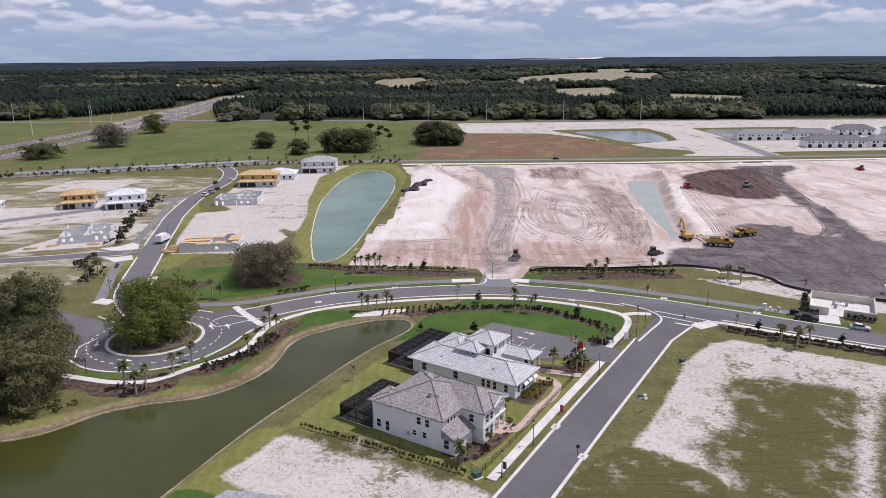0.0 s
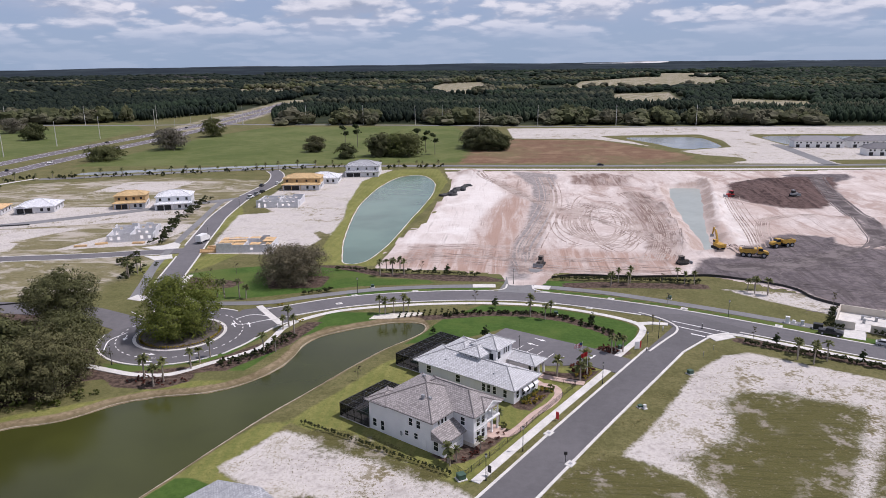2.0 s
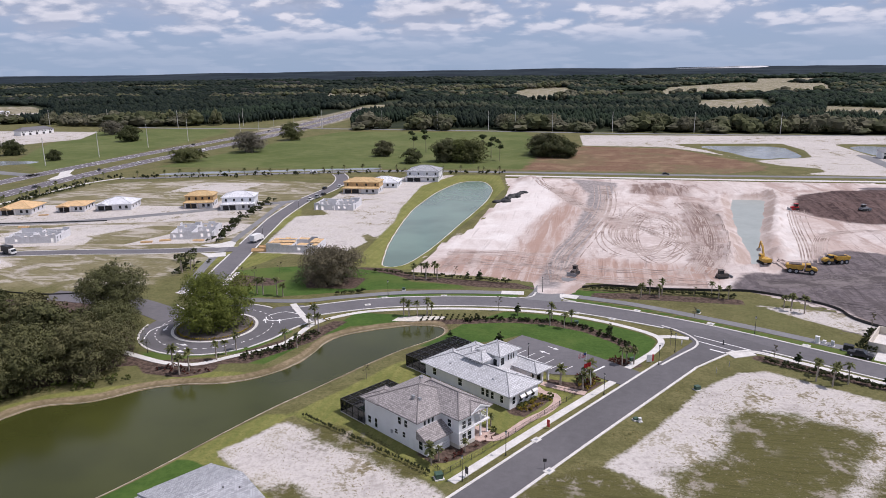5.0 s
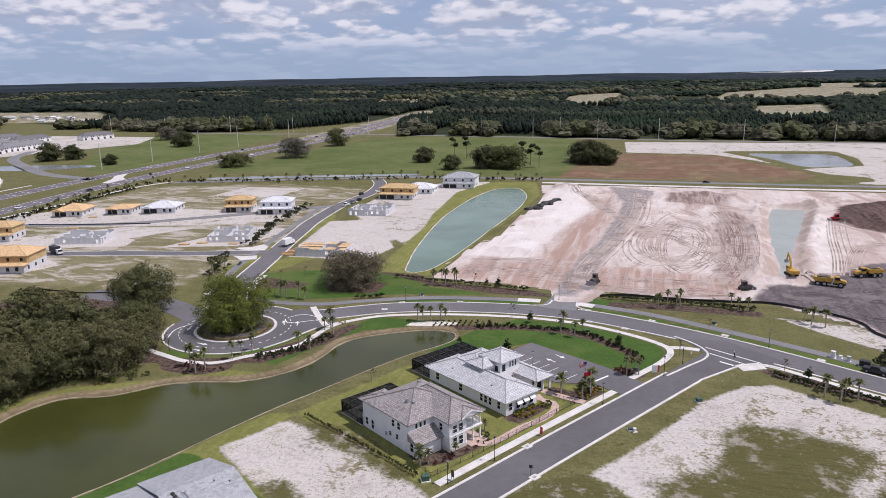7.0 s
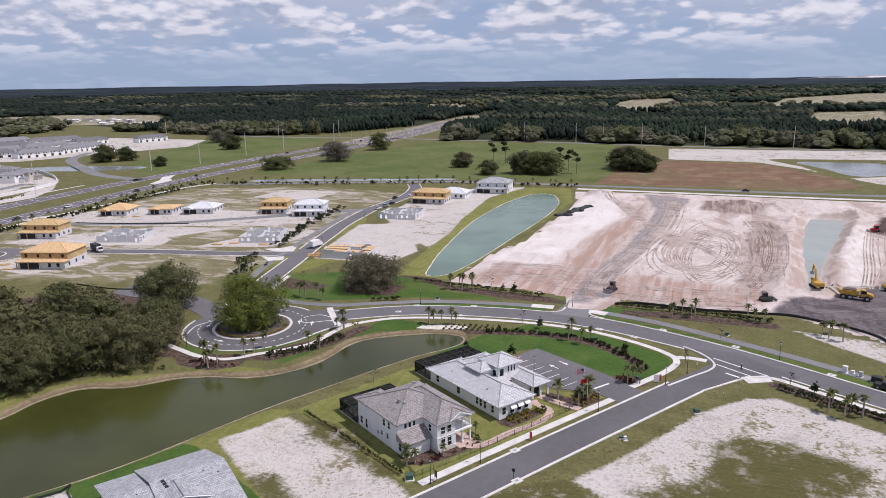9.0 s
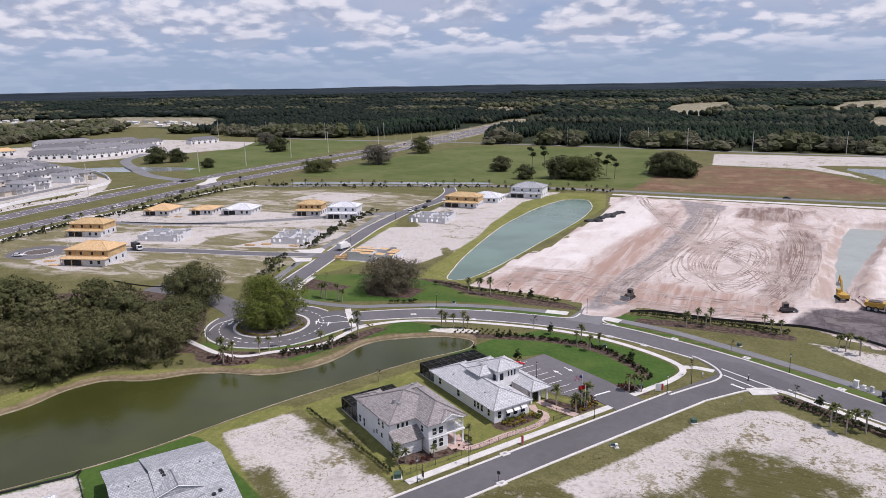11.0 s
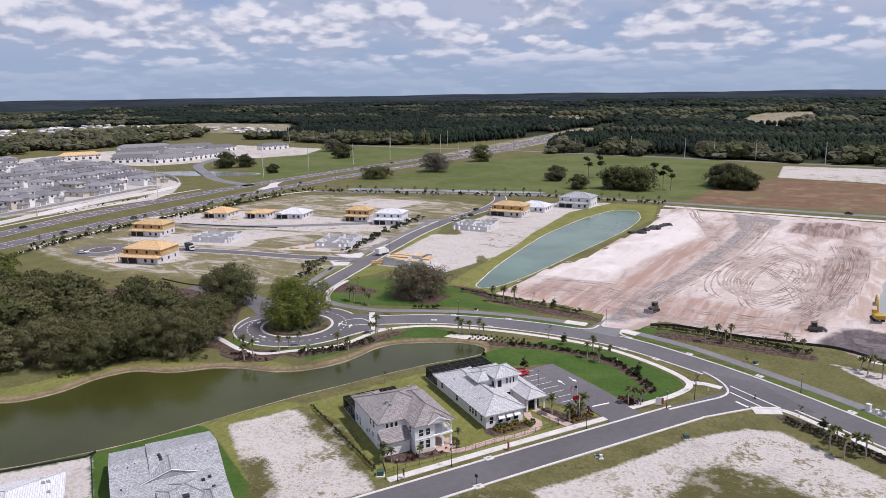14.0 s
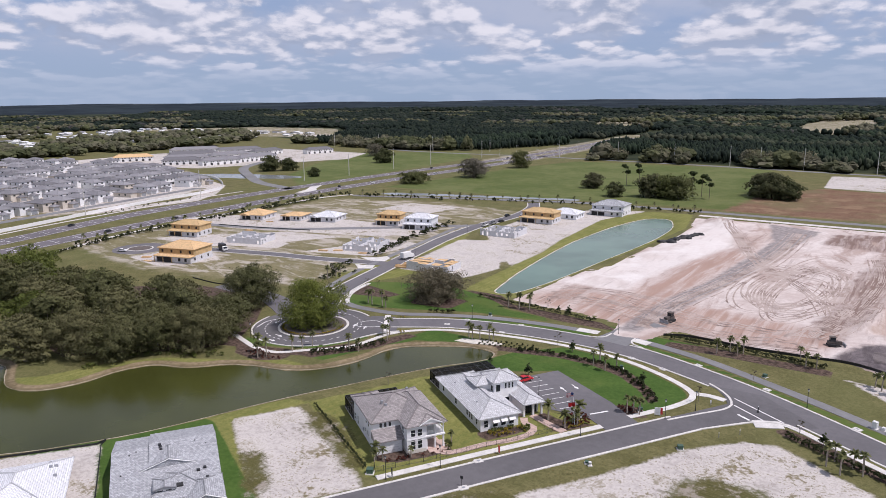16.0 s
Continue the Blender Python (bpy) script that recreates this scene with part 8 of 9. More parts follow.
def car(at, turn, mat, label, z=0.05):
    c = empty("car", pose(*at, z, 0, 0, turn), label, "car")
    y_part("body", [(-2.2, 0.35), (2.2, 0.35), (2.25, 0.65), (1.9, 0.85), (0.9, 0.98), (-1.7, 1.0), (-2.25, 0.9)], -0.9, 0.9, mat, c, bevel=0.06)
    y_part("cabin", [(1.0, 0.95), (0.3, 1.42), (-1.1, 1.45), (-1.9, 0.98)], -0.72, 0.72, "glass_dark", c, "dark glass of the cabin")
    y_part("roof", [(0.35, 1.40), (0.3, 1.47), (-1.1, 1.5), (-1.2, 1.42)], -0.7, 0.7, mat, c)
    for x in (-1.4, 1.35):
        for y in (-0.8, 0.8):
            wheel(c, x, y, 0.33, 0.22)
    for y in (-0.62, 0.62):
        box_part("headlight", (2.16, y - 0.16, 0.62, 2.27, y + 0.16, 0.76), "plastic_white", c)
    return c


def pickup(at, turn, mat, label, z=0.05):
    c = empty("pickup_truck", pose(*at, z, 0, 0, turn), label, "pickup truck")
    y_part("body", [(-2.7, 0.5), (2.7, 0.5), (2.75, 0.95), (2.5, 1.12), (1.2, 1.2), (-2.75, 1.2)], -0.98, 0.98, mat, c, bevel=0.06)
    y_part("cabin", [(1.3, 1.15), (0.6, 1.8), (-1.0, 1.82), (-1.2, 1.18)], -0.82, 0.82, "glass_dark", c, "dark glass of the cabin")
    y_part("roof", [(0.65, 1.78), (0.6, 1.86), (-1.0, 1.88), (-1.05, 1.8)], -0.8, 0.8, mat, c)
    box_part("load_bed", (-2.65, -0.8, 0.9, -1.35, 0.8, 1.22), "metal_black", c, "dark open load bed")
    for x in (-1.75, 1.75):
        for y in (-0.85, 0.85):
            wheel(c, x, y, 0.42, 0.28)
    return c


def box_truck(at, turn, box_mat, label):
    c = empty("box_truck", pose(*at, 0.05, 0, 0, turn), label, "truck")
    box_part("cargo_box", (-3.6, -1.15, 0.9, 1.3, 1.15, 3.3), box_mat, c, "", 0.05)
    y_part("cab", [(1.45, 0.6), (3.4, 0.6), (3.4, 1.4), (2.9, 2.3), (1.45, 2.4)], -1.05, 1.05, "plastic_white", c, "white cab", 0.06)
    y_part("windscreen", [(3.35, 1.45), (3.42, 1.45), (2.98, 2.25), (2.9, 2.25)], -0.95, 0.95, "glass_dark", c)
    box_part("chassis", (-3.6, -0.5, 0.5, 3.2, 0.5, 0.9), "metal_black", c)
    for x in (-2.3, 2.4):
        for y in (-0.95, 0.95):
            wheel(c, x, y, 0.45, 0.3)
    return c


def excavator(at, turn, z):
    c = empty("excavator", pose(*at, z, 0, 0, turn), "yellow tracked excavator with its arm raised", "excavator")
    for y in (-1.3, 1.3):
        y_part("track", [(-2.1, 0.3), (-1.8, 0.0), (1.8, 0.0), (2.1, 0.3), (1.9, 0.85), (-1.9, 0.85)], y - 0.33, y + 0.33, "rubber", c, "black crawler track", 0.05)
    box_part("undercarriage", (-1.2, -1.0, 0.4, 1.2, 1.0, 1.0), "metal_black", c)
    box_part("body", (-2.6, -1.4, 1.0, 1.2, 1.4, 2.1), "machine_yellow", c, "", 0.12)
    box_part("counterweight", (-3.0, -1.35, 1.05, -2.4, 1.35, 2.3), "machine_yellow", c, "", 0.15)
    cab = box_part("cab", (-0.2, 0.45, 2.05, 1.4, 1.4, 3.2), "machine_yellow", c, "", 0.08)
    box_part("cab_glass", (-0.1, 0.42, 2.4, 1.46, 1.44, 3.05), "glass_dark", cab, "", 0.02)
    y_part("boom", [(0.6, 1.9), (1.3, 1.9), (2.9, 5.2), (4.3, 6.6), (3.9, 7.1), (2.4, 5.7)], -0.55, -0.05, "machine_yellow", c, "", 0.04)
    y_part("stick", [(3.9, 6.9), (4.4, 6.8), (5.1, 4.2), (4.8, 4.1)], -0.5, -0.1, "machine_yellow", c, "", 0.03)
    y_part("bucket", [(4.6, 4.2), (5.4, 4.2), (5.7, 3.5), (5.2, 3.0), (4.5, 3.3)], -0.85, 0.25, "metal_grey", c, "grey steel bucket", 0.04)
    bm = bmesh.new()
    add_tube(bm, (1.1, -0.3, 1.6), (2.6, -0.3, 4.4), 0.11, 0.08, 8)
    add_tube(bm, (2.9, -0.3, 6.3), (4.4, -0.3, 7.2), 0.09, 0.07, 8)
    part("cylinder", bm, "galvanised", c)
    return c


def dump_truck(at, turn, z):
    c = empty("dump_truck", pose(*at, z, 0, 0, turn), "yellow articulated dump truck on the mud", "dump truck", "dump trucks on the site")
    y_part("dump_body", [(-4.9, 2.2), (-4.2, 1.5), (0.0, 1.5), (0.8, 2.0), (0.9, 3.1), (-4.6, 2.9)], -1.45, 1.45, "machine_yellow", c, "", 0.06)
    y_part("load", [(-4.2, 2.8), (0.5, 2.9), (-0.6, 3.35), (-3.0, 3.3)], -1.2, 1.2, "dirt_dark", c, "heap of dark soil")
    box_part("rear_frame", (-4.3, -0.6, 0.9, 0.5, 0.6, 1.5), "metal_black", c)
    box_part("front_frame", (0.9, -0.9, 0.8, 4.6, 0.9, 1.3), "metal_black", c)
    y_part("bonnet", [(2.9, 1.3), (4.8, 1.3), (4.8, 1.8), (4.4, 2.2), (2.9, 2.5)], -1.05, 1.05, "machine_yellow", c, "", 0.08)
    cab = y_part("cab", [(1.2, 1.3), (3.0, 1.3), (2.9, 2.4), (2.6, 3.4), (1.3, 3.4)], -1.0, 1.0, "machine_yellow", c, "", 0.06)
    y_part("cab_glass", [(1.4, 2.3), (2.97, 2.3), (2.68, 3.2), (1.4, 3.2)], -1.03, 1.03, "glass_dark", cab)
    for x in (-3.4, -1.5, 3.2):
        for y in (-1.15, 1.15):
            wheel(c, x, y, 0.88, 0.62)
    return c


def dozer(at, turn, z, mat="machine_yellow", label="tracked bulldozer with a broad blade"):
    c = empty("bulldozer", pose(*at, z, 0, 0, turn), label, "bulldozer", "bulldozers on the site")
    for y in (-1.05, 1.05):
        y_part("track", [(-2.0, 0.5), (-1.6, 0.0), (1.5, 0.0), (1.9, 0.4), (1.2, 0.95), (-1.6, 1.05)], y - 0.3, y + 0.3, "rubber", c, "black crawler track", 0.05)
    y_part("bonnet", [(0.0, 0.7), (1.9, 0.7), (1.9, 1.75), (0.0, 1.95)], -0.6, 0.6, mat, c, "", 0.06)
    box_part("body", (-1.9, -0.75, 0.7, 0.0, 0.75, 1.7), mat, c, "", 0.06)
    cab = box_part("cab", (-1.4, -0.7, 1.65, 0.1, 0.7, 3.0), "glass_dark", c, "dark glazed cab", 0.05)
    box_part("cab_roof", (-1.5, -0.8, 2.95, 0.2, 0.8, 3.12), mat, cab, "", 0.04)
    y_part("blade", [(2.5, 0.05), (2.75, 0.0), (2.6, 0.6), (2.8, 1.25), (2.6, 1.25), (2.4, 0.6)], -1.7, 1.7, "metal_grey", c, "steel dozer blade", 0.03)
    for y in (-1.3, 1.3):
        box_part("blade_arm", (0.2, y - 0.1, 0.35, 2.5, y + 0.1, 0.6), mat, c, "", 0.02)
    return c


def on_site(x, y):
    return float(site_height(np.array([[float(x)]]), np.array([[float(y)]]))[0, 0]) - 0.06


excavator((85.2, 248), 105, on_site(85.2, 248))
dump_truck((96, 243.5), -12, on_site(96, 243.5))
dump_truck((110.5, 258), 200, on_site(110.5, 258))
dozer((120, 354.5), 200, on_site(120, 354.5), "red", "red tracked bulldozer beside the spoil heap")
dozer((147, 346), 30, on_site(147, 346), "metal_grey", "grey bulldozer on the dark spoil heap")
dozer((238, 409), 100, on_site(238, 409), "red", "red bulldozer on the far sand")
dozer((22, 229), 250, on_site(22, 229), "dirt_dark", "mud-covered bulldozer at the site entrance")
dozer((69.6, 232.4), 20, on_site(69.6, 232.4), "dirt_dark", "dark bulldozer at the edge of the mud")

pickup((91.5, 170.8), -28, "metal_black", "dark pickup truck parked on the road's end")
car((101.5, 164.2), -26, "galvanised", "silver car parked beside the walled yard")
car(uv(51.0, 35.6), STREET_TURN + 12, "red", "red car parked in the office lot")
box_truck((-107, 255), 82, "plastic_white", "white box truck standing in the street")
box_truck((-194, 219.8), -18, "metal_black", "dark box truck standing in the street")
pickup((-121.2, 345), 88, "plastic_white", "white pickup parked on the street")
pickup((-120.8, 353), 90, "metal_grey", "grey pickup parked on the street")
car((-120.6, 362), 90, "metal_black", "dark car parked on the street")
car((-127.5, 381), 90, "metal_black", "dark car parked on the street")
car((-121, 389), 92, "plastic_white", "white car parked on the street")
car((-234, 191), 30, "plastic_white", "white car parked in the turning head")
for x, y, a, m, lb in ((-326, 214, 107, "metal_black", "dark car on the highway"), (-289, 215, 285, "metal_black", "dark car on the highway"), (-300, 300, 278, "plastic_white", "white car on the highway"),
                       (-319, 434, 120, "metal_black", "dark car in the highway median"), (-313, 470, 270, "plastic_white", "white car on the highway"), (-344, 598, 94, "metal_black", "dark car on the highway"),
                       (-311, 560, 270, "plastic_white", "white car on the highway"), (-336, 740, 90, "metal_black", "dark car on the highway"), (-295, 262, 277, "metal_black", "dark pickup on the highway"), (-307, 360, 276, "metal_black", "dark car on the highway")):
    car((x, y), a, m, lb)
car((70, 463.5), 2, "metal_black", "dark car on the boundary road")
car((-160, 443), 20, "plastic_white", "white car on the boundary road")

# ---- tarps, materials and heaps on the site ----
liner = empty("black_liner_heap", pose(-16, 368, 0), "crumpled black plastic liner heaped on the sand", "heap")
for i in range(14):
    t = i / 13
    bm = bmesh.new()
    bmesh.ops.create_icosphere(bm, subdivisions=2, radius=1.0, matrix=pose(-5 + 10 * t + rnd.gauss(0, 1.2), -14 + 29 * t + rnd.gauss(0, 1.0), 0.3, 0, 0, rnd.uniform(0, 180)) @ Matrix.Diagonal((2.6, 1.6, 1.0 + 0.8 * rnd.random(), 1)))
    for v in bm.verts:
        v.co += Vector((noise.noise(v.co * 0.9), noise.noise(v.co * 0.9 + Vector((9, 0, 0))), noise.noise(v.co * 0.8 + Vector((0, 7, 0))))) * 0.5
    part("liner_fold", bm, "tarp", liner)
for cx, cy in ((-98.6, 240.6), (-97.6, 245)):
    st = empty("lumber_stack", pose(cx, cy, 0.05, 0, 0, 15 + rnd.uniform(-4, 4)), "stack of pale timber on a bare lot", "lumber")
    for i in range(5):
        box_part("board", (-3.2, -1.4 + i * 0.58, 0.0, 3.2 - rnd.random(), -0.9 + i * 0.58, 0.5 + rnd.random() * 0.9), "lumber", st)
sh = block_shell((-86, 246.5), 6.0, 20, 12, "low unfinished block walls with timber on top")
for i in range(10):
    for j in range(3):
        if rnd.random() < 0.8:
            u, v = -10 + i * 2.0, -6 + j * 4.0
            box_part("deck_panel", (u + 0.05, v + 0.05, 2.92 + 0.012 * (i % 3), u + 1.9, v + 3.9 - rnd.random(), 3.02 + 0.3 * rnd.random() ** 2), "lumber", sh, "pale timber floor panel")
for cx, cy, a in ((-152, 246, 20), (-146, 250, 30), (-132, 252, 10), (-226, 262, 10), (-204, 186, 15), (-212, 190, 40), (-238, 288, 20), (-196, 252, 0)):
    st = empty("lumber_stack", pose(cx, cy, 0.02, 0, 0, a), "loose timber and boards on the bare lot", "lumber")
    for i in range(3):
        box_part("board", (-2.2, -0.9 + i * 0.6, 0, 2.0 + 0.4 * rnd.random(), -0.4 + i * 0.6, 0.2 + rnd.random() * 0.5), "lumber", st)

# ---- site tracks ----
def track_mesh(mud):
    r = random.Random(77)
    v, f = [], []

    def lay(line, w):
        line = np.asarray(line)
        if len(line) < 3:
            return
        a, b = offset_line(line, w / 2), offset_line(line, -w / 2)
        z = site_height(line[:, 0:1].copy(), line[:, 1:2].copy())[:, 0] + 0.035
        k = len(v)
        for i in range(len(line)):
            v.append((*a[i], z[i]))
            v.append((*b[i], z[i]))
        for i in range(len(line) - 1):
            if r.random() < 0.975:
                f.append((k + 2 * i, k + 2 * i + 1, k + 2 * i + 3, k + 2 * i + 2))

    def wheels(line):
        for s in (-1.15, 1.15):
            lay(offset_line(line, s), r.uniform(0.3, 0.65))
    for i in range(11):
        cx, cy, rx, ry = 52 + r.gauss(0, 5), 298 + r.gauss(0, 9), r.uniform(8, 15), r.uniform(26, 48)
        t0, t1 = r.uniform(0, 2), r.uniform(4.2, 6.6)
        wheels(np.array([(cx + rx * math.cos(t) + 0.06 * ry * math.sin(t), cy + ry * math.sin(t)) for t in np.linspace(t0, t0 + t1, 70)]))
    for i in range(7):
        wheels(curve_pts([(-13 + r.gauss(0, 2), 434), (6 + r.gauss(0, 1.5), 390), (24 + r.gauss(0, 1), 342), (36 + r.gauss(0, 2), 318), (58 + r.gauss(0, 4), 300 + r.gauss(0, 12)), (66 + r.gauss(0, 3), 262)], 2.0))
    for i in range(9):
        o = r.gauss(0, 3)
        wheels(curve_pts([(17 + o * 0.2, 218), (18 + o, 250), (24 + o, 285), (31 + o, 330), (33 + o, 370), (32 + o, 415)], 2.0))
    for i in range(10):
        y = 236 + r.uniform(-8, 14)
        wheels(curve_pts([(-26, y + r.gauss(0, 3)), (-8, y + 5), (8, y + r.gauss(0, 3)), (24, y - 8), (44, y - 12 + r.gauss(0, 2)), (66, y - 8)], 2.0))
    for i in range(12):
        o = r.gauss(0, 3.5)
        wheels(curve_pts([(72 + o, 366), (76 + o, 330), (74 + o, 290), (69 + o, 258), (62 + o, 236)], 2.0))
    for i in range(5):
        o = r.gauss(0, 2)
        wheels(curve_pts([(108 + o, 268), (114 + o, 290), (122 + o, 306), (140 + o, 312), (152 + o, 300)], 2.0))
    for i in range(3):
        o = r.gauss(0, 1.6)
        wheels(curve_pts([(104 + o, 258), (109 + o, 284), (114 + o, 318), (120 + o, 352)], 2.0))
    if not mud:
        return from_arrays("tyre_tracks", v, f, "track_soil")
    v.clear()
    f.clear()
    for i in range(22):
        o = r.gauss(0, 2.6)
        wheels(curve_pts([(80, 228 + o), (104, 234 + o), (126, 248 + o), (150 + o, 268), (158 + o, 300), (168 + o, 350), (180 + o, 400), (190 + o, 424)], 2.0))
    for i in range(40):
        cx, cy, rx, ry = r.uniform(100, 175), r.uniform(200, 262), r.uniform(8, 26), r.uniform(6, 16)
        t0 = r.uniform(0, 6)
        wheels(np.array([(cx + rx * math.cos(t), cy + ry * math.sin(t)) for t in np.linspace(t0, t0 + r.uniform(1.5, 4.5), 40)]))
    return from_arrays("tyre_tracks", v, f, "track_mud")


material("track_mud", lambda k, p: [k.mix(k.step(k.noise(p, 0.14, 6.0, 0.7), 0.4, 0.6), (0.095, 0.082, 0.082), (0.20, 0.175, 0.172))], 0.95, spec=0.1)
material("track_soil", lambda k, p: [k.mix(k.step(k.noise(p, 0.11, 6.0, 0.7), 0.36, 0.58), (0.25, 0.19, 0.165), (0.46, 0.385, 0.345))], 0.95, spec=0.1)
tagged(track_mesh(False), "dark looping tyre tracks pressed into the sand", "tracks", kind="stuff")
tagged(track_mesh(True), "dark tyre tracks swirling through the mud", "tracks", kind="stuff")

# ---- fence, lamps, boxes, signs, flags ----
def silt_fence():
    line = curve_pts([(25, 214.5), (33, 217.6), (49, 216.8), (64, 218), (75, 219.4), (84, 216), (92, 211.5), (97, 206), (98.5, 199), (104, 192.5), (112, 188), (122, 183.5), (150, 168)], 2.0)
    ob = strip_mesh("silt_fence", offset_line(line, 0.05), offset_line(line, -0.05), -0.1, 0.75, "tarp")
    return tagged(ob, "low black fabric silt fence along the site", "silt fence")


silt_fence()
for pts in ([(-256, 265), (-232, 270), (-197, 281)], [(-160, 178), (-140, 178), (-120, 186)], [uv(-49.2, 10), uv(-49.7, 39.8), uv(-50.6, 40.4), uv(-72, 42)]):
    line = curve_pts(pts, 3.0)
    tagged(strip_mesh("silt_fence", offset_line(line, 0.05), offset_line(line, -0.05), -0.1, 0.45, "tarp"), "low black fabric silt fence", "silt fence")


def yard_fence():
    c = empty("iron_fence", pose(0, 0, 0), "low black metal fence beside the sidewalk", "fence")
    runs = [[uv(1.8, 6.4), uv(15, 6.6), uv(29, 7.3), uv(43.2, 7.9)], [uv(1.8, 6.4), uv(2.6, 10)], [uv(43.2, 7.9), uv(42.0, 13)]]
    for pts in runs:
        line = curve_pts(pts, 2.2)
        for a, b in zip(line, line[1:]):
            bm = bmesh.new()
            for z in (0.15, 1.05):
                add_tube(bm, (*a, z), (*b, z), 0.025, 0.025, 4)
            n = 14
            for i in range(n):
                p = a + (b - a) * (i + 0.5) / n
                add_tube(bm, (*p, 0.1), (*p, 1.1), 0.012, 0.012, 4, False)
            part("fence_panel", bm, "metal_black", c)["kind"] = "stuff"
            bm = bmesh.new()
            add_tube(bm, (*a, -0.1), (*a, 1.2), 0.04, 0.04, 6)
            part("post", bm, "metal_black", c)
    return c


yard_fence()


def street_lamp():
    c = empty("street_lamp", Matrix(), "black street lamp on a slim post", "street lamp", "black street lamps")
    bm = bmesh.new()
    add_tube(bm, (0, 0, -0.1), (0, 0, 0.6), 0.14, 0.1, 10)
    add_tube(bm, (0, 0, 0.6), (0, 0, 4.3), 0.07, 0.05, 8)
    part("post", bm, "metal_black", c)
    bm = bmesh.new()
    add_tube(bm, (0, 0, 4.3), (0, 0, 4.75), 0.12, 0.22, 8)
    part("lantern", bm, "plastic_white", c, "frosted lantern")
    bm = bmesh.new()
    add_tube(bm, (0, 0, 4.75), (0, 0, 5.0), 0.28, 0.04, 8)
    part("cap", bm, "metal_black", c)
    return c


lamp = street_lamp()
for i, (x, y) in enumerate((uv(14.4, 3.0), uv(3.0, 3.0), uv(47.7, 3.9), uv(49.9, 26.3), (48.7, 166), (-80, 141.6), (-100.6, 197.4), (-33.6, 196.4), (13, 208), (70, 182), (-108, 262), (-118, 322), uv(70, 3.4))):
    m = pose(x, y, 0)
    if i == 0:
        lamp.matrix_world = m
    else:
        copy_thing(lamp, m)


def power_pole():
    c = empty("power_pole", Matrix(), "tall pale concrete utility pole", "pole", "utility poles along the roads")
    bm = bmesh.new()
    add_tube(bm, (0, 0, -0.3), (0, 0, 21), 0.32, 0.18, 8)
    part("shaft", bm, "concrete", c)
    bm = bmesh.new()
    for z in (19.6, 18.0, 16.4):
        add_tube(bm, (0, 0, z), (0.9, 0, z + 0.2), 0.07, 0.05, 6)
    part("insulator_arms", bm, "metal_grey", c)
    return c


pole = power_pole()
for i, (x, y) in enumerate(((-668, 793), (-587, 800), (-475, 780), (-405, 812), (-372.7, 504), (-376, 575), (-379, 452), (-371, 633), (-366, 730), (-216, 782), (-150, 776), (-92, 774), (-62, 770), (-22, 768), (40, 757), (-288, 780), (120, 752), (-362, 330), (-358, 240), (200, 750))):
    m = pose(x, y, 0)
    if i == 0:
        pole.matrix_world = m
    else:
        copy_thing(pole, m)


def highway_light():
    c = empty("highway_light", Matrix(), "galvanised highway light on a tall mast", "street lamp", "highway lights")
    bm = bmesh.new()
    add_tube(bm, (0, 0, -0.2), (0, 0, 11), 0.16, 0.09, 8)
    add_tube(bm, (0, 0, 11), (2.4, 0, 11.5), 0.06, 0.05, 6)
    part("mast", bm, "galvanised", c)
    box_part("lamp_head", (2.2, -0.2, 11.4, 3.1, 0.2, 11.6), "galvanised", c, "", 0.04)
    return c


hl = highway_light()
for i, (x, y, a) in enumerate(((-357, 757, 0), (-358, 799, 0), (-290, 783, 180), (-300, 790, 180), (-318, 840, 180), (-350, 840, 0), (-296, 745, 180), (-320, 900, 0))):
    m = pose(x, y, 0, 0, 0, a)
    if i == 0:
        hl.matrix_world = m
    else:
        copy_thing(hl, m)


def cabinet(at, turn, w, d, h, mat, label):
    c = empty("utility_box", pose(*at, 0.0, 0, 0, turn), label, "utility box")
    box_part("pad", (-w / 2 - 0.2, -d / 2 - 0.2, -0.1, w / 2 + 0.2, d / 2 + 0.2, 0.1), "concrete", c)
    b = box_part("body", (-w / 2, -d / 2, 0.1, w / 2, d / 2, h), mat, c, "", 0.05)
    box_part("lid", (-w / 2 - 0.04, -d / 2 - 0.04, h - 0.08, w / 2 + 0.04, d / 2 + 0.04, h + 0.02), mat, b, "", 0.02)
    return c


cabinet((51.5, 145.4), 30, 1.1, 1.0, 0.9, "plastic_green", "dark green utility box on a concrete pad")
cabinet((38.7, 128.4), 30, 0.5, 0.5, 0.8, "plastic_white", "small pale utility pedestal in the grass")
cabinet((37.9, 128.9), 30, 0.8, 0.7, 0.5, "plastic_green", "low green utility box in the grass")
cabinet((4.0, 101.2), 30, 1.3, 1.2, 1.0, "plastic_green", "dark green transformer box beside the hedge")
cabinet((57.8, 196.6), -25, 0.9, 0.9, 0.9, "plastic_green", "dark green utility box beside the path")
cabinet((84.1, 178.9), -25, 1.0, 0.8, 1.7, "plastic_white", "white utility cabinet in the grass")
cabinet((85.8, 179), -25, 0.7, 0.6, 0.7, "plastic_white", "low white utility box in the grass")
cabinet((87.2, 177.3), -25, 0.8, 0.6, 1.3, "galvanised", "grey utility cabinet in the grass")
cabinet((90.1, 174.8), -25, 2.2, 1.4, 1.5, "metal_black", "large dark utility box near the yard")
cabinet((-30.2, 202.4), 20, 0.9, 0.9, 0.9, "plastic_green", "dark green utility box beside the path")
cabinet((24.4, 181.6), 20, 0.9, 0.9, 0.9, "plastic_green", "dark green utility box in the bed")
cabinet((38.2, 158.4), 30, 0.9, 0.7, 1.0, "plastic_green", "dark green utility box in the corner bed")
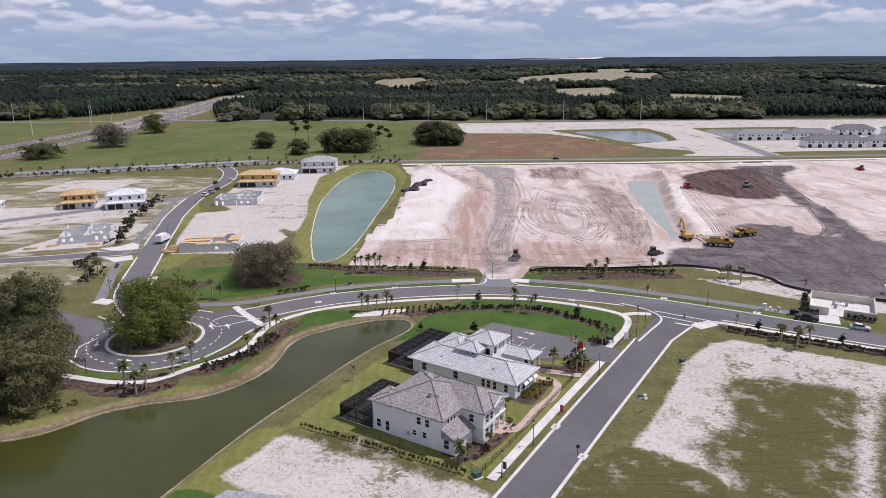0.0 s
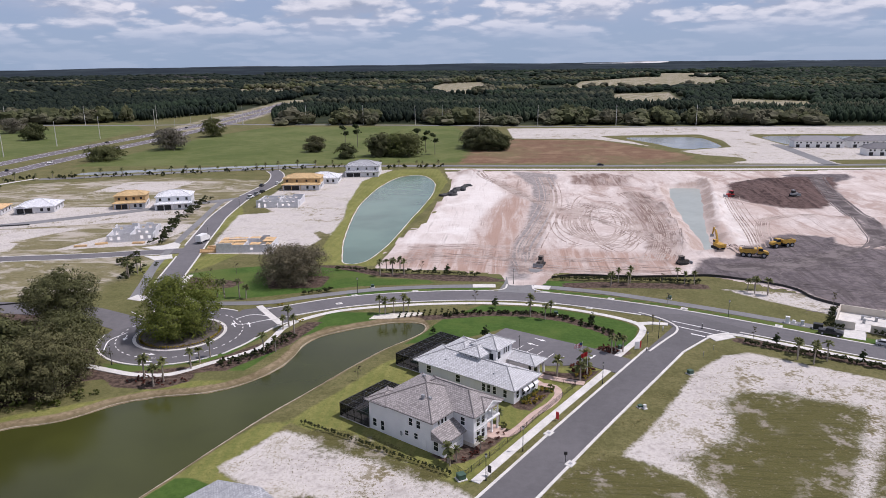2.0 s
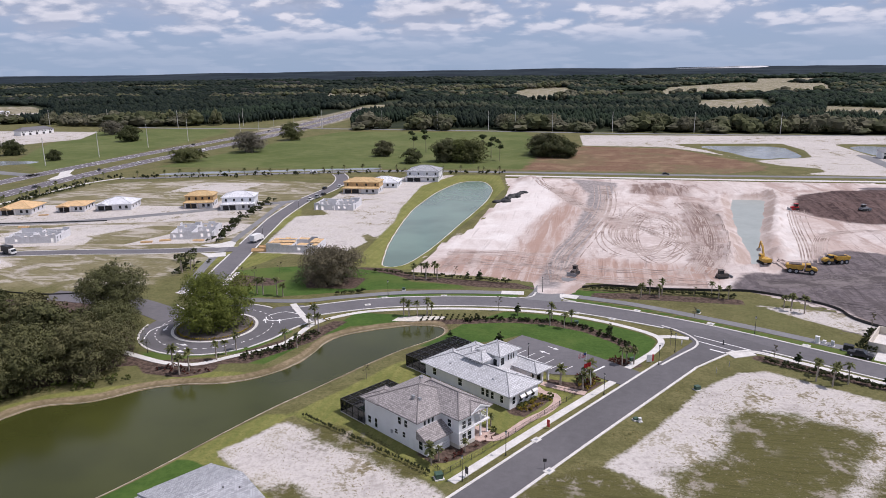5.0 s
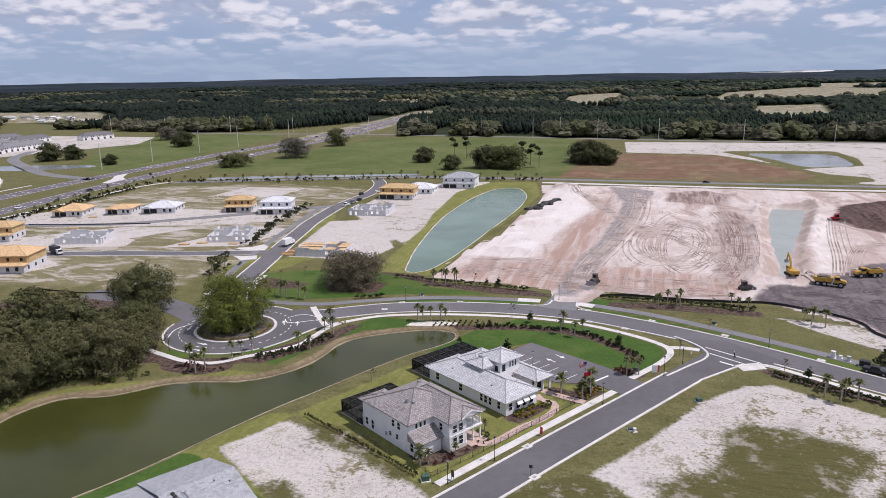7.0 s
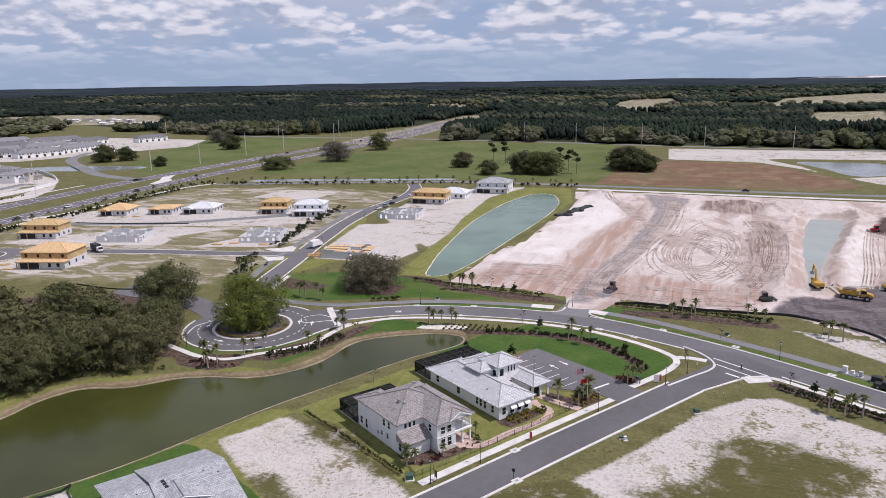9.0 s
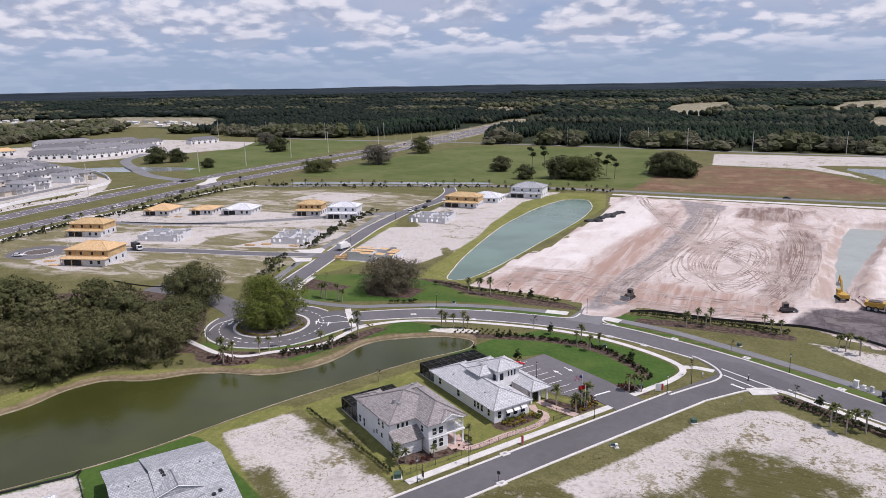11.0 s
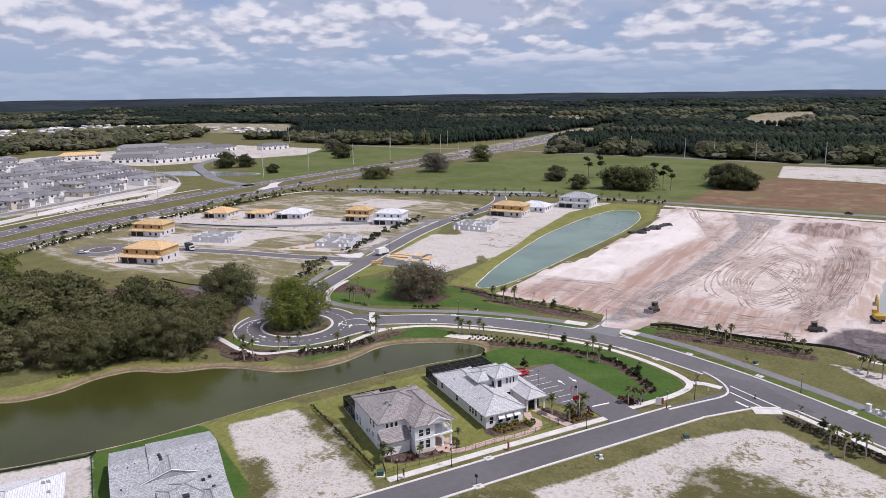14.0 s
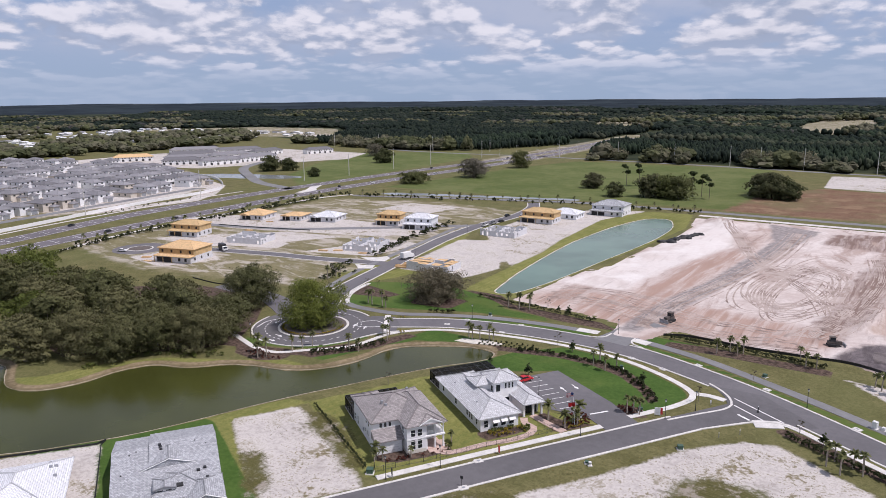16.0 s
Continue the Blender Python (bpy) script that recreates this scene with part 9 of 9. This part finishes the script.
for x, y, a in ((22.4, 107, 57), (*uv(22.5, 2.4), 57), (-37, 186.6, 28), (-16.5, 199, 10), (-18, 189.3, 10), (24, 190.4, -10), (41, 195.4, -22), (60, 188.2, -25), (34, 187.2, -18), (81, 176.2, -28), (-34, 194, 25)):
    c = empty("storm_inlet", pose(x, y, 0, 0, 0, a), "white concrete storm drain inlet at the kerb", "drain", "storm drain inlets")
    box_part("slab", (-0.9, -0.7, -0.2, 0.9, 0.7, 0.16), "concrete", c, "", 0.03)
    box_part("cover", (-0.3, -0.3, 0.15, 0.3, 0.3, 0.18), "metal_grey", c, "grey iron cover")


def sign(at, turn, w, h, z, mat, label):
    c = empty("sign", pose(*at, 0, 0, 0, turn), label, "sign")
    for x in (-w / 2 + 0.05, w / 2 - 0.05):
        box_part("post", (x - 0.04, -0.04, -0.1, x + 0.04, 0.04, z + h), "metal_grey", c)
    box_part("board", (-w / 2, -0.05, z, w / 2, 0.05, z + h), mat, c, "", 0.01)
    return c


sign(uv(27.8, 3.6), STREET_TURN + 90, 0.65, 1.5, 0.3, "red", "red upright sign board beside the sidewalk")
sign(uv(4.3, 3.2), STREET_TURN + 90, 0.7, 1.3, 0.7, "metal_black", "dark upright sign board beside the sidewalk")
sign((42.2, 158.4), 20, 1.3, 1.8, 0.2, "plastic_white", "white upright sign panel at the lawn's corner")
sign((43.0, 158.9), 20, 0.5, 1.6, 0.3, "red", "red narrow sign panel beside the white one")
sign((56.8, 155.2), 60, 0.12, 0.4, 0.9, "plastic_white", "thin white stake in the grass")
sign((60.2, 159.3), 60, 0.12, 0.4, 0.9, "plastic_white", "thin white stake in the grass")
sign((50.8, 171.2), 40, 0.3, 0.6, 0.6, "plastic_white", "small white marker in the corner lawn")
c = empty("crossing_marker", pose(61.0, 173.2, 0.03), "dark traffic marker post standing on the crossing", "marker post")
bm = bmesh.new()
add_tube(bm, (0, 0, 0), (0, 0, 0.12), 0.35, 0.3, 10)
add_tube(bm, (0, 0, 0.12), (0, 0, 1.3), 0.14, 0.08, 8)
part("post", bm, "metal_black", c)
bm = bmesh.new()
add_tube(bm, (0, 0, 1.3), (0, 0, 1.5), 0.1, 0.08, 8)
part("cap", bm, "plastic_white", c)
c = empty("kerb_sign", pose(21.6, 107.6, 0), "thin dark sign post at the kerb", "sign")
box_part("post", (-0.04, -0.04, -0.1, 0.04, 0.04, 2.0), "metal_black", c)
box_part("plate", (-0.3, -0.05, 1.4, 0.3, 0.05, 2.0), "metal_black", c)


def flagpole(at, cloth, label, h=7.5, fw=1.7, fh=1.1):
    c = empty("flagpole", pose(*at, 0, 0, 0, 200), label, "flagpole", "flagpoles at the sales office")
    bm = bmesh.new()
    add_tube(bm, (0, 0, 0), (0, 0, h), 0.06, 0.04, 8)
    part("pole", bm, "plastic_white", c)
    bm = bmesh.new()
    n = 12
    for k in (0.0, 0.02):
        pass
    cols = [[bm.verts.new((fw * i / n, 0.16 * math.sin(i * 0.9) * i / n, h - 0.15 - fh * j - 0.35 * (i / n) ** 1.5)) for j in (0, 0.25, 0.5, 0.75, 1)] for i in range(n + 1)]
    for i in range(n):
        for j in range(4):
            bm.faces.new((cols[i][j], cols[i + 1][j], cols[i + 1][j + 1], cols[i][j + 1]))
    bmesh.ops.solidify(bm, geom=bm.faces[:], thickness=0.01)
    part("flag", bm, cloth, c)
    if cloth == "flag_cloth":
        bm = bmesh.new()
        add_box(bm, 0.02, -0.02, h - 0.75, 0.6, 0.06, h - 0.18)
        part("flag_canton", bm, "canton_blue", c)
    return c


plain("canton_blue", (0.03, 0.05, 0.16), 0.8)
flagpole(uv(49.6, 10.0), "flag_cloth", "white flagpole with a red and white striped flag")
flagpole(uv(48.9, 8.2), "red", "white flagpole with a plain red flag", 6.0, 1.5, 1.0)

# ---- walled equipment yard ----
yard = empty("equipment_yard", pose(95, 176.5, 0, 0, 0, -28), "tan walled yard with a pale slab and pipework", "yard")
box_part("floor_slab", (0, 0, -0.2, 15, 13.5, 0.12), "concrete", yard, "pale concrete slab")
for dims in ((0, -0.2, 0, 4.4, 0.1, 2.1), (7.8, -0.2, 0, 15, 0.1, 2.1), (-0.2, -0.2, 0, 0.1, 13.6, 2.1), (14.9, -0.2, 0, 15.2, 13.6, 2.1), (0, 13.4, 0, 15, 13.7, 2.1)):
    box_part("wall", dims, "stucco_beige", yard)
for x, y in ((5.5, 9), (8.6, 9.4), (6, 6.6)):
    bm = bmesh.new()
    add_tube(bm, (x, y, 0.1), (x, y, 1.3), 0.35, 0.35, 12)
    add_tube(bm, (x, y, 1.1), (x + 2.0, y, 1.1), 0.12, 0.12, 8)
    part("pump", bm, "metal_grey", yard)
tagged(slab("yard_apron", [(97, 175.6), (101, 173.4), (98.5, 167.5), (94, 169.5)], -0.3, 0.07, "concrete"), "white concrete apron into the walled yard", "path", kind="structure")
sh2 = make_shrub("yard_hedge_shrub", 39, 0.8, 1.3, "leaf_shrub", 220, 0.17, "dark clipped shrub beside the yard wall")
put_shrubs(sh2, row((94, 178), (100, 189), 12, 0.15) + row((92.8, 176.4), (95.6, 174.8), 4, 0.1) + row((102.4, 171.2), (107.4, 168.6), 6, 0.1), "clipped shrubs round the yard")
box_part("container", (-3, -1.2, 0, 3, 1.2, 2.5), "plastic_white", tagged(empty("site_container", pose(126, 190, 0, 0, 0, -22), "white site container on the sand", "container"), "white site container on the sand"))


# ---- weeds and clods on the bare lots ----
def ground_tufts(name, polys, holes, count, lo, hi, mat, label, seed, grain=0.09, keep=0.45):
    """Flat little sprays of weed scattered thickly over bare ground."""
    r = np.random.default_rng(seed)
    pts = []
    area = [abs(sum(a[0] * b[1] - b[0] * a[1] for a, b in zip(q, q[1:] + q[:1]))) / 2 for q in polys]
    for poly, ar in zip(polys, area):
        a = np.array(poly, float)
        n = int(count * ar / sum(area) * 2.2)
        x, y = r.uniform(a[:, 0].min(), a[:, 0].max(), n), r.uniform(a[:, 1].min(), a[:, 1].max(), n)
        ok = signed(poly, x, y) > -1.0
        for hole in holes:
            ok &= signed(hole, x, y) < 0.5
        x, y = x[ok], y[ok]
        nz = np.array([noise.noise(Vector((u * grain, v * grain, seed))) + 0.6 * noise.noise(Vector((u * grain * 5, v * grain * 5, seed))) for u, v in zip(x, y)])
        near_edge = np.clip((5.0 - signed(poly, x, y)) / 7.0, 0, 1)
        m = nz > keep - 0.5 + 0.55 * near_edge
        pts.append(np.stack([x[m], y[m]], 1))
    p = np.concatenate(pts)[:count]
    p = np.concatenate([p, np.full((len(p), 1), 0.03)], 1)
    n = len(p)
    ang, s = r.uniform(0, 6.283, n), r.uniform(lo, hi, n)
    t = np.stack([np.cos(ang), np.sin(ang), r.uniform(-0.3, 0.3, n)], 1) * s[:, None]
    b = np.stack([-np.sin(ang), np.cos(ang), r.uniform(-0.3, 0.3, n)], 1) * (s * r.uniform(0.4, 0.9, n))[:, None]
    up = np.array([0, 0, 1.0]) * (s * 0.5)[:, None]
    q = np.stack([p - t, p - b + up, p + t, p + b + up], 1).reshape(-1, 3)
    ways = np.tile(np.array([[0.1, 0.0, 0.99]]), (len(q), 1))
    ob = new(name, quad_mesh(name, (q, ways), mat))
    return tagged(ob, label, "weeds", kind="stuff")


material("weed_dry", leaves((0.135, 0.125, 0.048), 0.2, 0.40, (0.175, 0.148, 0.080)), 0.85, spec=0.1)
LOT_EAST = [(64, 160), (71, 158), (95, 144), (120, 130), (115, 90), (75, 60), (20, 75), (24, 94), (39, 121), (55, 147)]
LOT_WEST = [uv(-1.6, 7), uv(-2.8, 22), uv(-4.6, 36), uv(-7, 43), uv(-22, 42), uv(-22.5, 20), uv(-21, 2), uv(-2, 2)]
VERGE = [uv(-40, -9), uv(-40, -16), uv(20, -13), uv(60, -11), uv(84, -9), uv(84, -4.8), uv(40, -6.2), uv(0, -7.4)]
ground_tufts("sparse_weeds", [LOT_EAST, LOT_WEST], [], 14000, 0.05, 0.15, "weed_dry", "sparse small weeds dotted over white sand", 62, 0.10, 0.52)
ground_tufts("verge_tufts", [VERGE], [], 9000, 0.06, 0.18, "weed_dry", "rough grass tufts along the verge", 63, 0.15, 0.35)
